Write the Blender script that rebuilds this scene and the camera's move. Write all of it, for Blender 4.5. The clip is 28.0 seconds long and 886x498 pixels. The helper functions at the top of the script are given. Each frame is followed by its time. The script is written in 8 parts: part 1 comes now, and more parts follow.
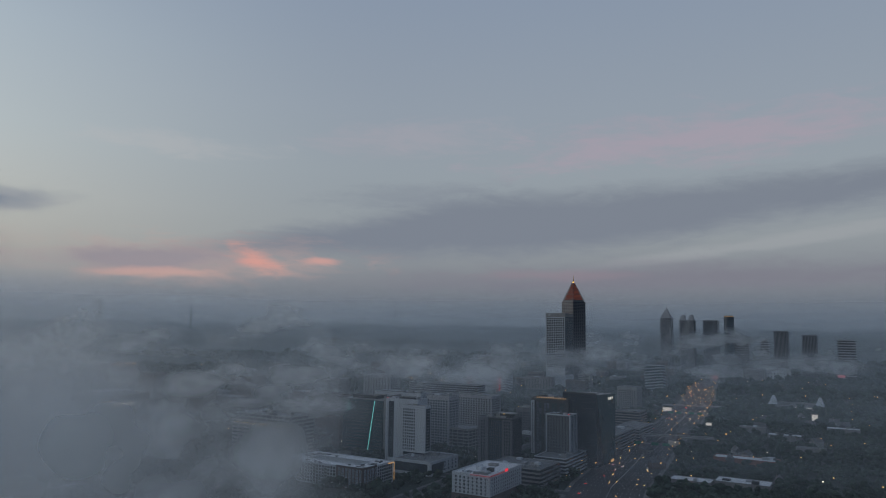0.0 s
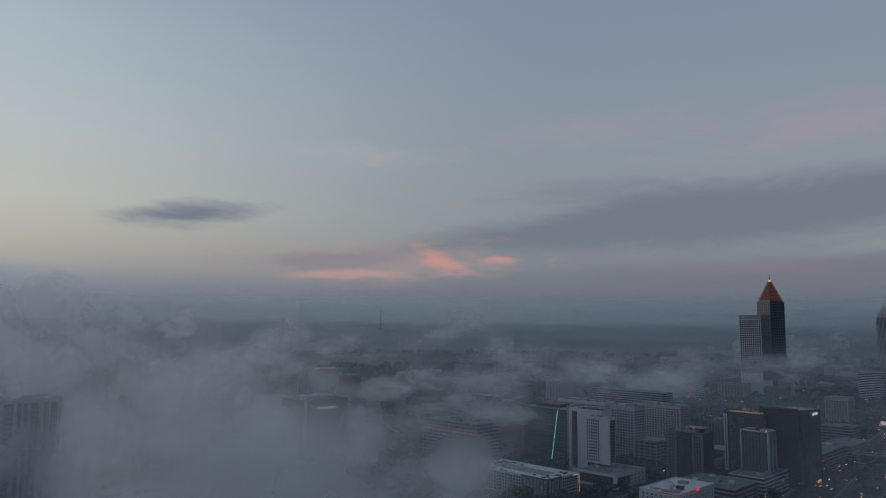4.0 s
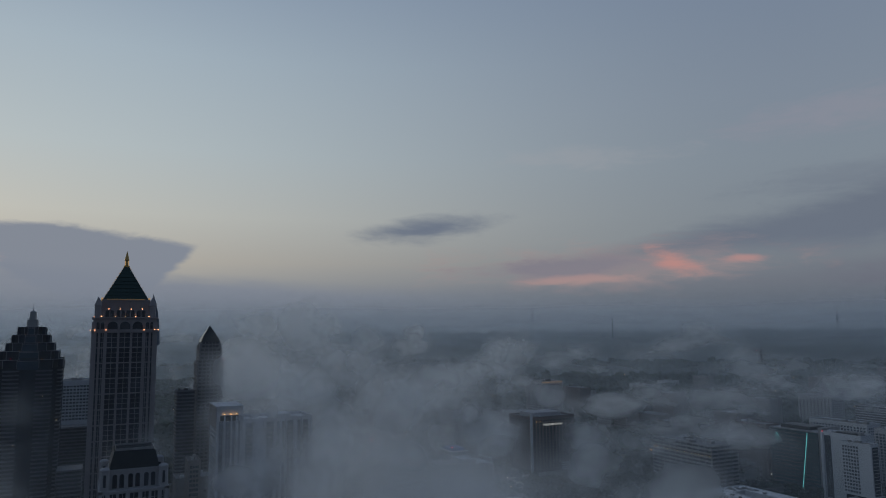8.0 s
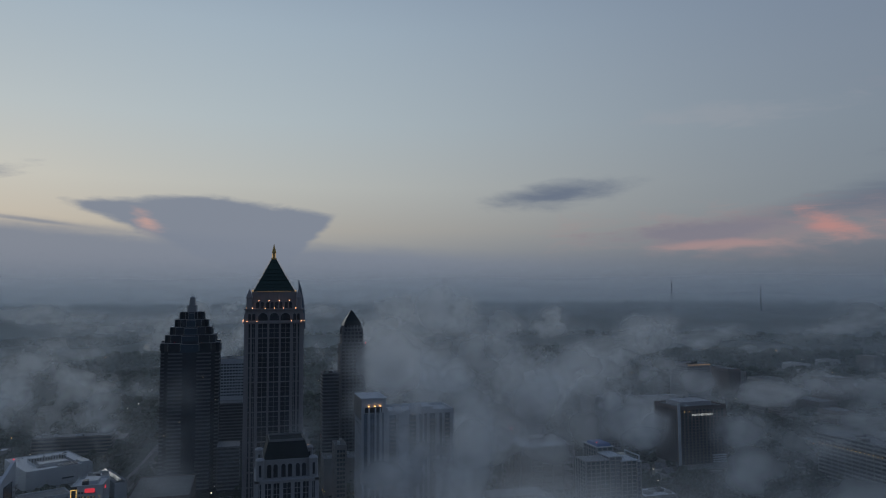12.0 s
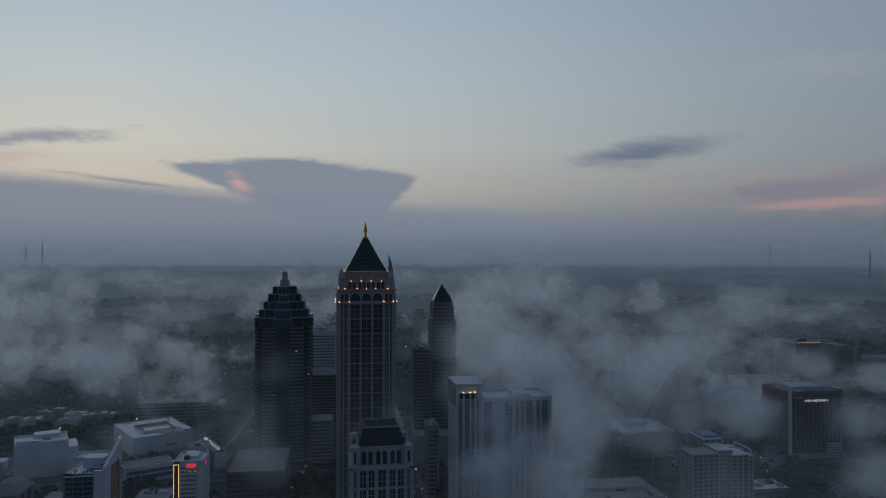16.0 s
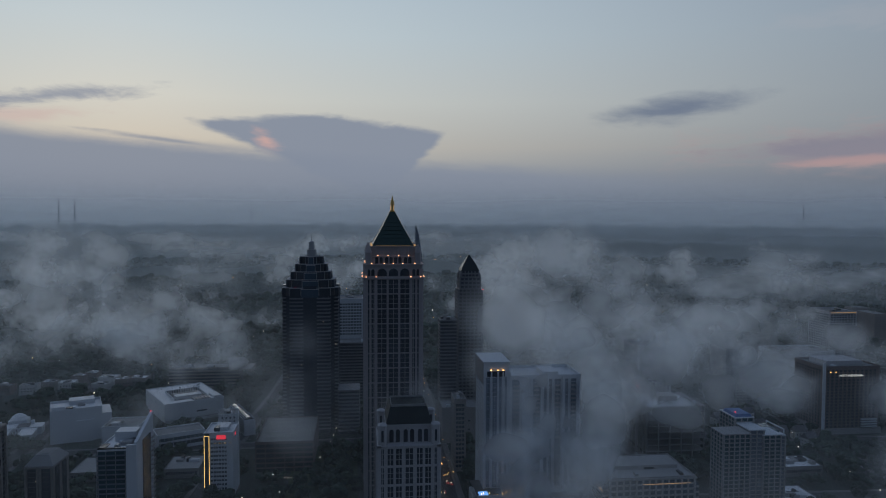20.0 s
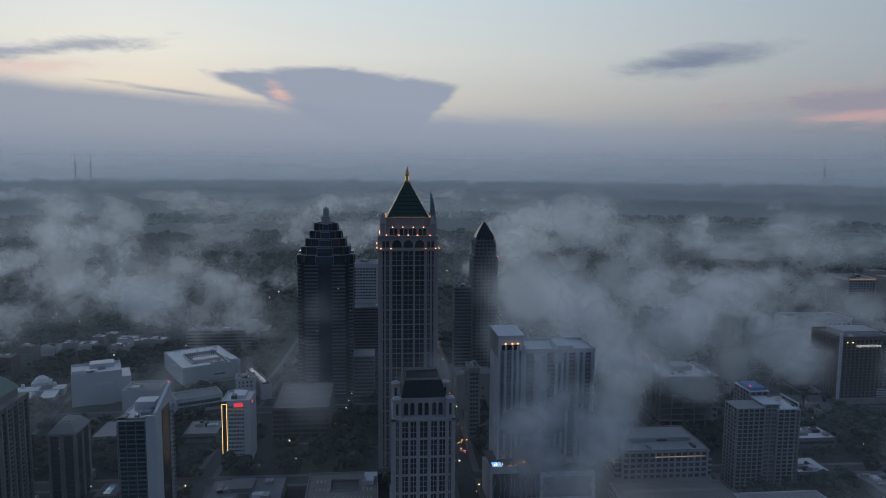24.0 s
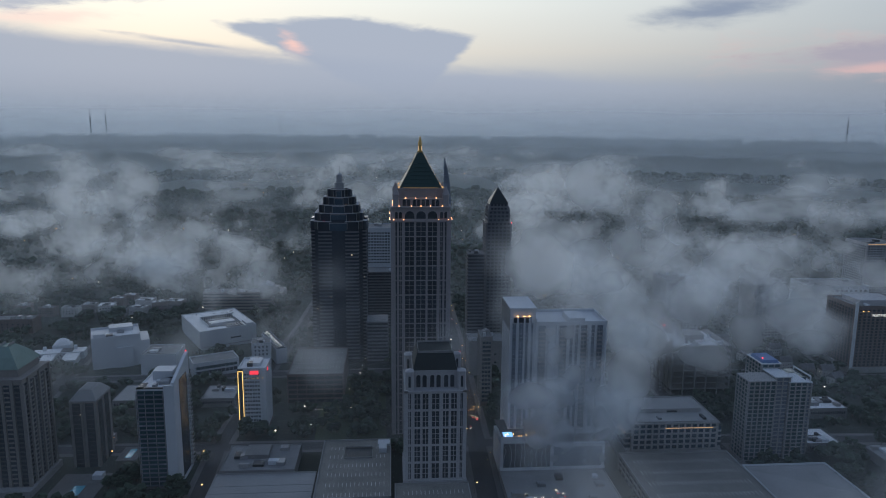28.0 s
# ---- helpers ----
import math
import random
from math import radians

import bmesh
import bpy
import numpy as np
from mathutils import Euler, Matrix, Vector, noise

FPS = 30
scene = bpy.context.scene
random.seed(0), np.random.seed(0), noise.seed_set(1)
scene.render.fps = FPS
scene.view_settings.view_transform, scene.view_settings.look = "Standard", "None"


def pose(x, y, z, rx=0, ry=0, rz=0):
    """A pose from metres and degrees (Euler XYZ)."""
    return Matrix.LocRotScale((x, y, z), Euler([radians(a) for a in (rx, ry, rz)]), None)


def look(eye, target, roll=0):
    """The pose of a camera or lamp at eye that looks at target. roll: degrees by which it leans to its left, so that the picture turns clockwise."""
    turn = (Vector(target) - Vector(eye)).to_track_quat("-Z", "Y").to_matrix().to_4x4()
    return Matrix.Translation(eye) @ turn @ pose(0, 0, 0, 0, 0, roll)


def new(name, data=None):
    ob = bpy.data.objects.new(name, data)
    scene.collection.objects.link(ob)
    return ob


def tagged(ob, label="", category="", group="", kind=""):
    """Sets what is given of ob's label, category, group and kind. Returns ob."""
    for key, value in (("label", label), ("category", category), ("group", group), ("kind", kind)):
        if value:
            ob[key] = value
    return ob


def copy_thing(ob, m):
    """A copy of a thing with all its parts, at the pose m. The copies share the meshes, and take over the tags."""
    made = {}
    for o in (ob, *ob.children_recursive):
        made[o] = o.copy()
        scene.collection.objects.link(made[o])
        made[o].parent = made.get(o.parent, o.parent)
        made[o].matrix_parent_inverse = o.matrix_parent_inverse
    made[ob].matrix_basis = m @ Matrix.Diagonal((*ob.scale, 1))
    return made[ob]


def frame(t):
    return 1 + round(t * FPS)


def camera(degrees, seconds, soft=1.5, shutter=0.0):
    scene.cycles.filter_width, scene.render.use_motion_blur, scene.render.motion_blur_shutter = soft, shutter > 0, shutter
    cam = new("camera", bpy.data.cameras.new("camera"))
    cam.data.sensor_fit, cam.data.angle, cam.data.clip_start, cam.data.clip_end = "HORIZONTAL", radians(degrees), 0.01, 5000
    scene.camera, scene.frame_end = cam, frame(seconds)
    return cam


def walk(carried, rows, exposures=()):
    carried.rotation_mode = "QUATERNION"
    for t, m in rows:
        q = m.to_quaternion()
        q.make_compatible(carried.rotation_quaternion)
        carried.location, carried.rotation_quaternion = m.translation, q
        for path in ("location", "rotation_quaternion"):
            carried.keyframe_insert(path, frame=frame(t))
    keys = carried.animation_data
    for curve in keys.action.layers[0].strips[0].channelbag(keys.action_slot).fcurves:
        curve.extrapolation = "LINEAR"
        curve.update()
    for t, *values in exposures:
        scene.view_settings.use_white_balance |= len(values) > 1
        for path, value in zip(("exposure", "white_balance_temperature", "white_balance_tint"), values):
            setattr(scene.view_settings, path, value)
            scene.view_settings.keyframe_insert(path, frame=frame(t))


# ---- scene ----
cam = camera(64.19, 28.0, soft=1.0)

# seconds, eye, heading (degrees clockwise from north), pitch, roll
PATH = [
    (0, -627.8, 20.3, 152.8, 149.105, 6.452, 0.75),
    (0.5, -628.5, 22.1, 154.7, 148.002, 6.356, 0.83),
    (1, -629.2, 23.9, 156.6, 146.635, 6.288, 0.86),
    (1.5, -629.9, 25.7, 158.5, 145.001, 6.243, 0.85),
    (2, -630.6, 27.5, 160.3, 143.180, 6.203, 0.80),
    (2.5, -631.6, 28.9, 162.2, 141.253, 6.179, 0.73),
    (3, -632.9, 29.9, 164.0, 139.212, 6.177, 0.62),
    (3.5, -634.4, 30.6, 165.7, 136.997, 6.144, 0.53),
    (5.5, -643.3, 29.3, 172.4, 126.988, 6.187, 0.34),
    (6, -645.3, 28.4, 174.0, 124.424, 6.286, 0.18),
    (6.5, -647.1, 27.2, 175.5, 122.065, 6.377, -0.02),
    (7, -649.0, 25.8, 177.0, 119.889, 6.461, -0.21),
    (7.5, -650.9, 24.1, 178.4, 117.910, 6.555, -0.40),
    (8, -652.1, 22.7, 180.0, 116.086, 6.670, -0.56),
    (8.5, -652.5, 21.7, 181.9, 114.346, 6.766, -0.68),
    (9, -651.9, 21.0, 184.1, 112.749, 6.723, -0.74),
    (9.5, -650.4, 20.7, 186.5, 111.338, 6.461, -0.74),
    (10, -647.9, 20.8, 189.3, 110.055, 6.006, -0.68),
    (10.5, -644.7, 21.2, 192.3, 108.816, 5.459, -0.59),
    (11, -640.8, 21.9, 195.6, 107.625, 4.936, -0.50),
    (11.5, -636.9, 22.6, 198.8, 106.512, 4.474, -0.40),
    (12, -633.2, 23.3, 201.7, 105.455, 4.026, -0.31),
    (12.5, -629.4, 24.0, 204.5, 104.432, 3.555, -0.24),
    (14.5, -613.8, 27.2, 213.1, 100.778, 2.021, -0.05),
    (15, -610.9, 27.5, 215.1, 100.030, 1.600, -0.01),
    (15.5, -608.4, 27.7, 217.0, 99.337, 1.216, 0.02),
    (16, -606.3, 27.7, 218.9, 98.744, 0.818, 0.04),
    (16.5, -604.4, 27.5, 220.7, 98.250, 0.391, 0.06),
    (17, -602.6, 27.4, 222.6, 97.829, -0.047, 0.08),
    (17.5, -601.0, 27.4, 224.4, 97.472, -0.475, 0.11),
    (18, -599.6, 27.4, 226.1, 97.196, -0.895, 0.14),
    (18.5, -598.5, 27.4, 227.8, 97.013, -1.322, 0.16),
    (19, -597.5, 27.5, 229.5, 96.886, -1.755, 0.19),
    (19.5, -596.7, 27.7, 231.1, 96.770, -2.194, 0.21),
    (20, -596.0, 27.9, 232.8, 96.654, -2.628, 0.23),
    (20.5, -595.4, 28.1, 234.4, 96.528, -3.057, 0.26),
    (21, -594.7, 28.2, 236.0, 96.393, -3.499, 0.28),
    (21.5, -594.0, 28.3, 237.7, 96.250, -3.990, 0.31),
    (23.5, -591.3, 28.2, 244.7, 95.660, -5.843, 0.42),
    (24, -590.7, 28.1, 246.5, 95.518, -6.331, 0.44),
    (24.5, -590.2, 28.0, 248.3, 95.380, -6.816, 0.46),
    (25, -589.7, 27.9, 250.2, 95.246, -7.303, 0.48),
    (25.5, -589.3, 27.7, 252.0, 95.114, -7.802, 0.50),
    (26, -588.9, 27.5, 253.8, 94.977, -8.286, 0.52),
    (26.5, -588.6, 27.3, 255.5, 94.832, -8.738, 0.54),
    (27, -588.3, 27.0, 257.1, 94.676, -9.184, 0.55),
    (27.5, -588.0, 26.6, 258.7, 94.506, -9.639, 0.54),
    (28, -587.8, 26.2, 260.2, 94.323, -10.084, 0.50),
]


def aimed(x, y, z, heading, pitch, roll):
    h, p = radians(heading), radians(pitch)
    way = Vector((math.sin(h) * math.cos(p), math.cos(h) * math.cos(p), math.sin(p)))
    return look((x, y, z), Vector((x, y, z)) + 100 * way, roll)


# the clip's camera darkens its picture while it turns to the bright east and opens up again at the end
EXPOSURES = [(0, 0.12, 6780, 10), (3, 0.0, 6720, 10), (6, -0.24, 6480, 10), (9, -0.32, 6350, 10), (12, -0.34, 6230, 10), (17, -0.27, 6180, 10), (20, -0.14, 6180, 10), (24, 0.2, 6200, 10), (28, 0.6, 6300, 10)]
walk(cam, [(t, aimed(x, y, z, h, p, r)) for t, x, y, z, h, p, r in PATH], EXPOSURES)

# ---------------------------------------------------------------- sky and light
scene.cycles.transparent_max_bounces = 40
scene.cycles.max_bounces = 3

SUN_HEADING, SUN_HEIGHT = 72.0, 9.0


class Nodes:
    """Short hand for building a node tree."""

    def __init__(self, tree):
        self.tree = tree
        tree.nodes.clear()

    def add(self, kind, **props):
        n = self.tree.nodes.new(kind)
        for k, v in props.items():
            if k == "operation":
                n.operation = v
            elif k == "blend_type":
                n.blend_type = v
            elif k == "data_type":
                n.data_type = v
        return n

    def put(self, socket, value):
        if isinstance(value, bpy.types.NodeSocket):
            self.tree.links.new(value, socket)
        elif isinstance(value, (tuple, list)) and len(value) == 3 and socket.type == "RGBA":
            socket.default_value = (*value, 1)
        else:
            socket.default_value = value

    def math(self, op, a, b=0.0, c=0.0, clamp=False):
        n = self.add("ShaderNodeMath", operation=op)
        n.use_clamp = clamp
        for s, v in zip(n.inputs, (a, b, c)):
            self.put(s, v)
        return n.outputs[0]

    def span(self, v, a, b, c=0.0, d=1.0, smooth=True):
        n = self.add("ShaderNodeMapRange")
        n.interpolation_type = "SMOOTHSTEP" if smooth else "LINEAR"
        for s, x in zip(n.inputs, (v, a, b, c, d)):
            self.put(s, x)
        return n.outputs[0]

    def mix(self, f, a, b, blend="MIX"):
        n = self.add("ShaderNodeMix", data_type="RGBA", blend_type=blend)
        self.put(n.inputs[0], f)
        self.put(n.inputs[6], a)
        self.put(n.inputs[7], b)
        return n.outputs[2]

    def ramp(self, f, stops):
        n = self.add("ShaderNodeValToRGB")
        e = n.color_ramp.elements
        while len(e) < len(stops):
            e.new(0.5)
        for i, (p, c) in enumerate(stops):
            e[i].position, e[i].color = p, (*c, 1)
        self.put(n.inputs[0], f)
        return n.outputs[0]

    def noise(self, vec, scale, detail=3.0, rough=0.5, distort=0.0):
        n = self.add("ShaderNodeTexNoise")
        self.put(n.inputs["Vector"], vec)
        n.inputs["Scale"].default_value = scale
        n.inputs["Detail"].default_value = detail
        n.inputs["Roughness"].default_value = rough
        n.inputs["Distortion"].default_value = distort
        return n.outputs[0]

    def vec(self, op, a, b=(0, 0, 0)):
        n = self.add("ShaderNodeVectorMath", operation=op)
        self.put(n.inputs[0], a)
        self.put(n.inputs[1], b)
        return n.outputs[0]

    def join(self, x, y, z):
        n = self.add("ShaderNodeCombineXYZ")
        for s, v in zip(n.inputs, (x, y, z)):
            self.put(s, v)
        return n.outputs[0]


def rgb(r, g, b):
    """Linear colour from 0-255 screen values."""
    return tuple(((c / 255 + 0.055) / 1.055) ** 2.4 if c > 10 else c / 255 / 12.92 for c in (r, g, b))


world = bpy.data.worlds.new("dawn_sky")
scene.world = world
world.use_nodes = True
N = Nodes(world.node_tree)
way = N.add("ShaderNodeTexCoord").outputs["Generated"]
sep = N.add("ShaderNodeSeparateXYZ")
N.put(sep.inputs[0], way)
dx, dy, dz = sep.outputs
height = N.math("MULTIPLY", N.math("ARCSINE", dz), 57.29578)
heading = N.math("MULTIPLY", N.math("ARCTAN2", dx, dy), 57.29578)
# headings run from 0 at north to 360
heading = N.math("WRAP", heading, 360.0, 0.0)
up01 = N.math("DIVIDE", N.math("ADD", height, 10.0), 50.0, clamp=True)
# clear dawn sky, warm towards the coming sun and blue away from it
east = N.ramp(up01, [(0.0, rgb(70, 82, 96)), (0.15, rgb(100, 113, 129)), (0.205, rgb(118, 130, 145)), (0.26, rgb(148, 154, 162)), (0.31, rgb(188, 183, 174)),
                     (0.38, rgb(202, 203, 196)), (0.48, rgb(194, 205, 208)), (0.62, rgb(180, 196, 207)), (0.78, rgb(150, 168, 190)), (1.0, rgb(124, 144, 172))])
south = N.ramp(up01, [(0.0, rgb(66, 75, 87)), (0.15, rgb(95, 104, 116)), (0.205, rgb(104, 112, 123)), (0.27, rgb(119, 125, 137)), (0.34, rgb(139, 147, 155)),
                      (0.45, rgb(142, 153, 164)), (0.55, rgb(140, 152, 167)), (0.72, rgb(131, 146, 167)), (1.0, rgb(114, 131, 158))])
turned = N.span(heading, 84.0, 146.0)
clear = N.mix(turned, east, south)
# the dawn sky deepens towards the zenith and away from the sun
clear = N.mix(N.span(height, 28.0, 75.0, 0.0, 0.75), clear, rgb(74, 92, 122))
# night still lies over the west
west = N.math("MULTIPLY", N.span(heading, 192.0, 262.0), N.span(heading, 360.0, 325.0))
clear = N.mix(N.math("MULTIPLY", west, 0.85), clear, rgb(82, 96, 120))
sky_tex = N.add("ShaderNodeTexSky")
sky_tex.sky_type, sky_tex.sun_disc = "NISHITA", False
sky_tex.sun_elevation, sky_tex.sun_rotation = radians(SUN_HEIGHT), radians(SUN_HEADING)
nishita = N.vec("MULTIPLY", sky_tex.outputs[0], (0.08, 0.08, 0.08))
sky = N.mix(0.05, clear, nishita)

flat = N.join(N.math("MULTIPLY", heading, 0.1), N.math("MULTIPLY", height, 0.36), 0.0)
warp = N.noise(flat, 1.1, 3.0, 0.5)
bent = N.vec("ADD", flat, N.join(N.math("MULTIPLY", warp, 0.5), N.math("MULTIPLY", warp, -0.35), 0.0))
wisp = N.noise(bent, 1.5, 6.0, 0.62, 0.3)
fine = N.noise(bent, 6.0, 5.0, 0.6, 0.3)
ragged = N.math("ADD", N.math("MULTIPLY", N.math("SUBTRACT", wisp, 0.5), 2.4), N.math("MULTIPLY", N.math("SUBTRACT", fine, 0.5), 0.8))


def cloud(under, head, high, wide, tall, colour, most=1.0, soft=0.5, rag=1.0, slant=0.0):
    """A cloud of an oval body with ragged edges, laid over the sky."""
    a = N.math("DIVIDE", N.math("SUBTRACT", heading, head), wide)
    lift = N.math("MULTIPLY", N.math("SUBTRACT", heading, head), slant)
    b = N.math("DIVIDE", N.math("SUBTRACT", N.math("SUBTRACT", height, high), lift), tall)
    r = N.math("SQRT", N.math("ADD", N.math("MULTIPLY", a, a), N.math("MULTIPLY", b, b)))
    m = N.span(N.math("ADD", N.math("SUBTRACT", 1.0, r), N.math("MULTIPLY", ragged, rag)), 0.0, soft, 0.0, most)
    return N.mix(m, under, colour)


def sheet(under, edges, colour, most=1.0, soft=0.5, rag=0.4):
    """A cloud bounded by straight edges (heading, height), its inside to the left of each, torn along its rim."""
    d = None
    for (x0, y0), (x1, y1) in edges:
        ln = math.hypot(x1 - x0, y1 - y0)
        nx, ny = -(y1 - y0) / ln, (x1 - x0) / ln
        e = N.math("ADD", N.math("MULTIPLY", N.math("SUBTRACT", heading, x0), nx), N.math("MULTIPLY", N.math("SUBTRACT", height, y0), ny))
        d = e if d is None else N.math("SMOOTH_MIN", d, e, 0.5)
    m = N.span(N.math("ADD", d, N.math("MULTIPLY", ragged, rag)), 0.0, soft, 0.0, most)
    return N.mix(m, under, colour)


# high rosy veils
sky = cloud(sky, 170.0, 14.8, 22.0, 2.6, rgb(164, 150, 166), 0.55, 1.0, 0.9, 0.06)
sky = cloud(sky, 147.0, 15.2, 11.0, 2.0, rgb(158, 156, 168), 0.45, 1.0, 0.9)
sky = cloud(sky, 128.0, 13.6, 10.0, 1.2, rgb(176, 176, 180), 0.3, 1.0, 0.9)
# long grey bank to the south
sky = sheet(sky, [((200, 13.6), (150, 11.6)), ((150, 11.6), (131, 7.4)), ((131, 4.4), (160, 5.2)), ((160, 5.2), (190, 9.4))], rgb(115, 124, 139), 0.9, 2.2, 0.9)
sky = cloud(sky, 146.0, 10.6, 9.0, 1.5, rgb(124, 133, 147), 0.5, 0.9, 0.8, 0.12)
sky = cloud(sky, 176.0, 6.9, 22.0, 0.7, rgb(150, 156, 163), 0.6, 0.8, 0.6, 0.13)
sky = cloud(sky, 168.0, 4.2, 34.0, 1.7, rgb(117, 118, 132), 0.75, 0.9, 0.5, 0.02)
sky = cloud(sky, 158.0, 4.4, 10.0, 0.7, rgb(142, 128, 140), 0.4, 0.9, 0.7)
# rosy streaks over the fog
sky = cloud(sky, 129.0, 4.9, 17.0, 2.4, rgb(182, 156, 153), 0.75, 1.2, 0.8, 0.02)
sky = cloud(sky, 126.5, 5.0, 11.0, 1.3, rgb(138, 136, 147), 0.85, 0.8, 0.7, 0.03)
sky = cloud(sky, 127.0, 4.0, 6.0, 0.5, rgb(200, 160, 153), 0.5, 0.9, 0.8, 0.04)
sky = cloud(sky, 134.0, 5.3, 3.0, 1.2, rgb(214, 152, 142), 0.75, 1.0, 0.8, -0.25)
sky = cloud(sky, 139.5, 5.3, 2.6, 0.45, rgb(204, 154, 148), 0.65, 1.0, 0.7)
# small dark lens
sky = cloud(sky, 114.8, 8.25, 7.6, 1.35, rgb(116, 126, 143), 0.95, 0.9, 0.42, 0.13)
# anvil with a lit rim
sky = sheet(sky, [((87.0, 8.35), (77.0, 7.5)), ((77.0, 7.0), (83.5, 4.3)), ((94.2, 3.6), (97.2, 6.7)), ((97.6, 6.9), (87.0, 8.35))], rgb(141, 148, 161), 0.95, 0.6, 0.5)
sky = cloud(sky, 82.6, 5.9, 1.7, 1.2, rgb(224, 178, 162), 0.75, 1.2, 0.9, -0.6)
sky = cloud(sky, 66.0, 7.0, 6.5, 0.8, rgb(212, 184, 174), 0.6, 1.0, 0.8, 0.12)
sky = cloud(sky, 67.5, 8.3, 7.5, 0.85, rgb(146, 151, 163), 0.85, 0.9, 0.9, 0.16)
sky = cloud(sky, 76.0, 5.6, 7.0, 0.28, rgb(142, 147, 159), 0.75, 0.9, 0.9, -0.1)
# low bank along the horizon
bank = N.span(N.math("ADD", N.math("ADD", height, N.math("MULTIPLY", ragged, 0.45)), N.math("MULTIPLY", N.math("SUBTRACT", heading, 80.0), 0.06)), 5.9, 4.3, 0.0, 0.92)
sky = N.mix(N.math("MULTIPLY", bank, N.span(heading, 124.0, 98.0, 0.35, 1.0)), sky, rgb(139, 146, 159))
haze = N.span(height, 4.2, -1.0, 0.0, 0.97)
sky = N.mix(haze, sky, N.mix(turned, rgb(121, 130, 142), rgb(107, 116, 129)))
below = N.span(height, -0.5, -5.0)
sky = N.mix(below, sky, rgb(80, 92, 107))
bg = N.add("ShaderNodeBackground")
N.put(bg.inputs[0], sky)
bg.inputs[1].default_value = 1.0
out = N.add("ShaderNodeOutputWorld")
N.put(out.inputs[0], bg.outputs[0])

# the sun is still under the haze: a wide weak glow from the east
sun = new("sun", bpy.data.lights.new("sun", "SUN"))
sun.data.energy, sun.data.angle, sun.data.color = 0.25, radians(25), (1.0, 0.95, 0.9)
sh, sp = radians(SUN_HEADING), radians(12.0)
sun.matrix_world = look((0, 0, 600), (-600 * math.sin(sh) * math.cos(sp), -600 * math.cos(sh) * math.cos(sp), 600 - 600 * math.sin(sp)))

# ---------------------------------------------------------------- materials


def surface(name, colour, rough=0.7, metal=0.0, vary=0.25, grain=0.6, big=0.03, bump=0.2, per_piece=0.0, spec=0.5, streaks=0.0, islands=0.0):
    """A weathered surface: base colour with broad stains, fine grain and relief."""
    m = bpy.data.materials.new(name)
    m.use_nodes = True
    n = Nodes(m.node_tree)
    pos = n.add("ShaderNodeNewGeometry").outputs["Position"]
    broad = n.noise(pos, big, 4.0, 0.6)
    small = n.noise(pos, grain, 3.0, 0.6)
    f = n.math("ADD", n.math("MULTIPLY", n.math("SUBTRACT", broad, 0.5), 2.2 * vary), n.math("MULTIPLY", n.math("SUBTRACT", small, 0.5), 1.4 * vary))
    if streaks:
        tall = n.noise(n.vec("MULTIPLY", pos, (0.9, 0.9, 0.03)), 1.0, 3.0, 0.6)
        f = n.math("ADD", f, n.math("MULTIPLY", n.math("SUBTRACT", tall, 0.5), 2 * streaks))
    if per_piece:
        rnd = n.add("ShaderNodeObjectInfo").outputs["Random"]
        f = n.math("ADD", f, n.math("MULTIPLY", n.math("SUBTRACT", rnd, 0.5), per_piece))
    if islands:
        each = n.add("ShaderNodeNewGeometry").outputs["Random Per Island"]
        f = n.math("ADD", f, n.math("MULTIPLY", n.math("SUBTRACT", each, 0.5), islands))
    gain = n.math("MAXIMUM", n.math("ADD", 1.0, f), 0.15)
    col = n.vec("MULTIPLY", n.join(gain, gain, gain), tuple(colour))
    b = n.add("ShaderNodeBsdfPrincipled")
    n.put(b.inputs["Base Color"], col)
    n.put(b.inputs["Roughness"], n.math("ADD", rough, n.math("MULTIPLY", n.math("SUBTRACT", small, 0.5), 0.25), clamp=True))
    b.inputs["Metallic"].default_value = metal
    b.inputs["Specular IOR Level"].default_value = spec
    if bump:
        bp = n.add("ShaderNodeBump")
        bp.inputs["Strength"].default_value = bump
        bp.inputs["Distance"].default_value = 0.3
        n.put(bp.inputs["Height"], small)
        n.put(b.inputs["Normal"], bp.outputs[0])
    o = n.add("ShaderNodeOutputMaterial")
    n.put(o.inputs[0], b.outputs[0])
    return m


def glow(name, colour, strength):
    m = bpy.data.materials.new(name)
    m.use_nodes = True
    n = Nodes(m.node_tree)
    e = n.add("ShaderNodeEmission")
    n.put(e.inputs[0], tuple(colour))
    e.inputs[1].default_value = strength
    o = n.add("ShaderNodeOutputMaterial")
    n.put(o.inputs[0], e.outputs[0])
    return m


def mist_out(n, cover, colour):
    """Even scattering on both sides, mixed with clear air by the cover."""
    d = n.add("ShaderNodeBsdfDiffuse")
    n.put(d.inputs[0], tuple(colour))
    tl = n.add("ShaderNodeBsdfTranslucent")
    n.put(tl.inputs[0], tuple(colour))
    mx = n.add("ShaderNodeMixShader")
    mx.inputs[0].default_value = 0.72
    n.put(mx.inputs[1], d.outputs[0])
    n.put(mx.inputs[2], tl.outputs[0])
    t = n.add("ShaderNodeBsdfTransparent")
    fin = n.add("ShaderNodeMixShader")
    n.put(fin.inputs[0], cover)
    n.put(fin.inputs[1], t.outputs[0])
    n.put(fin.inputs[2], mx.outputs[0])
    o = n.add("ShaderNodeOutputMaterial")
    n.put(o.inputs[0], fin.outputs[0])


FOG_COLOUR = (0.92, 0.95, 0.96)
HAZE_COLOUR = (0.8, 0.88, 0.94)


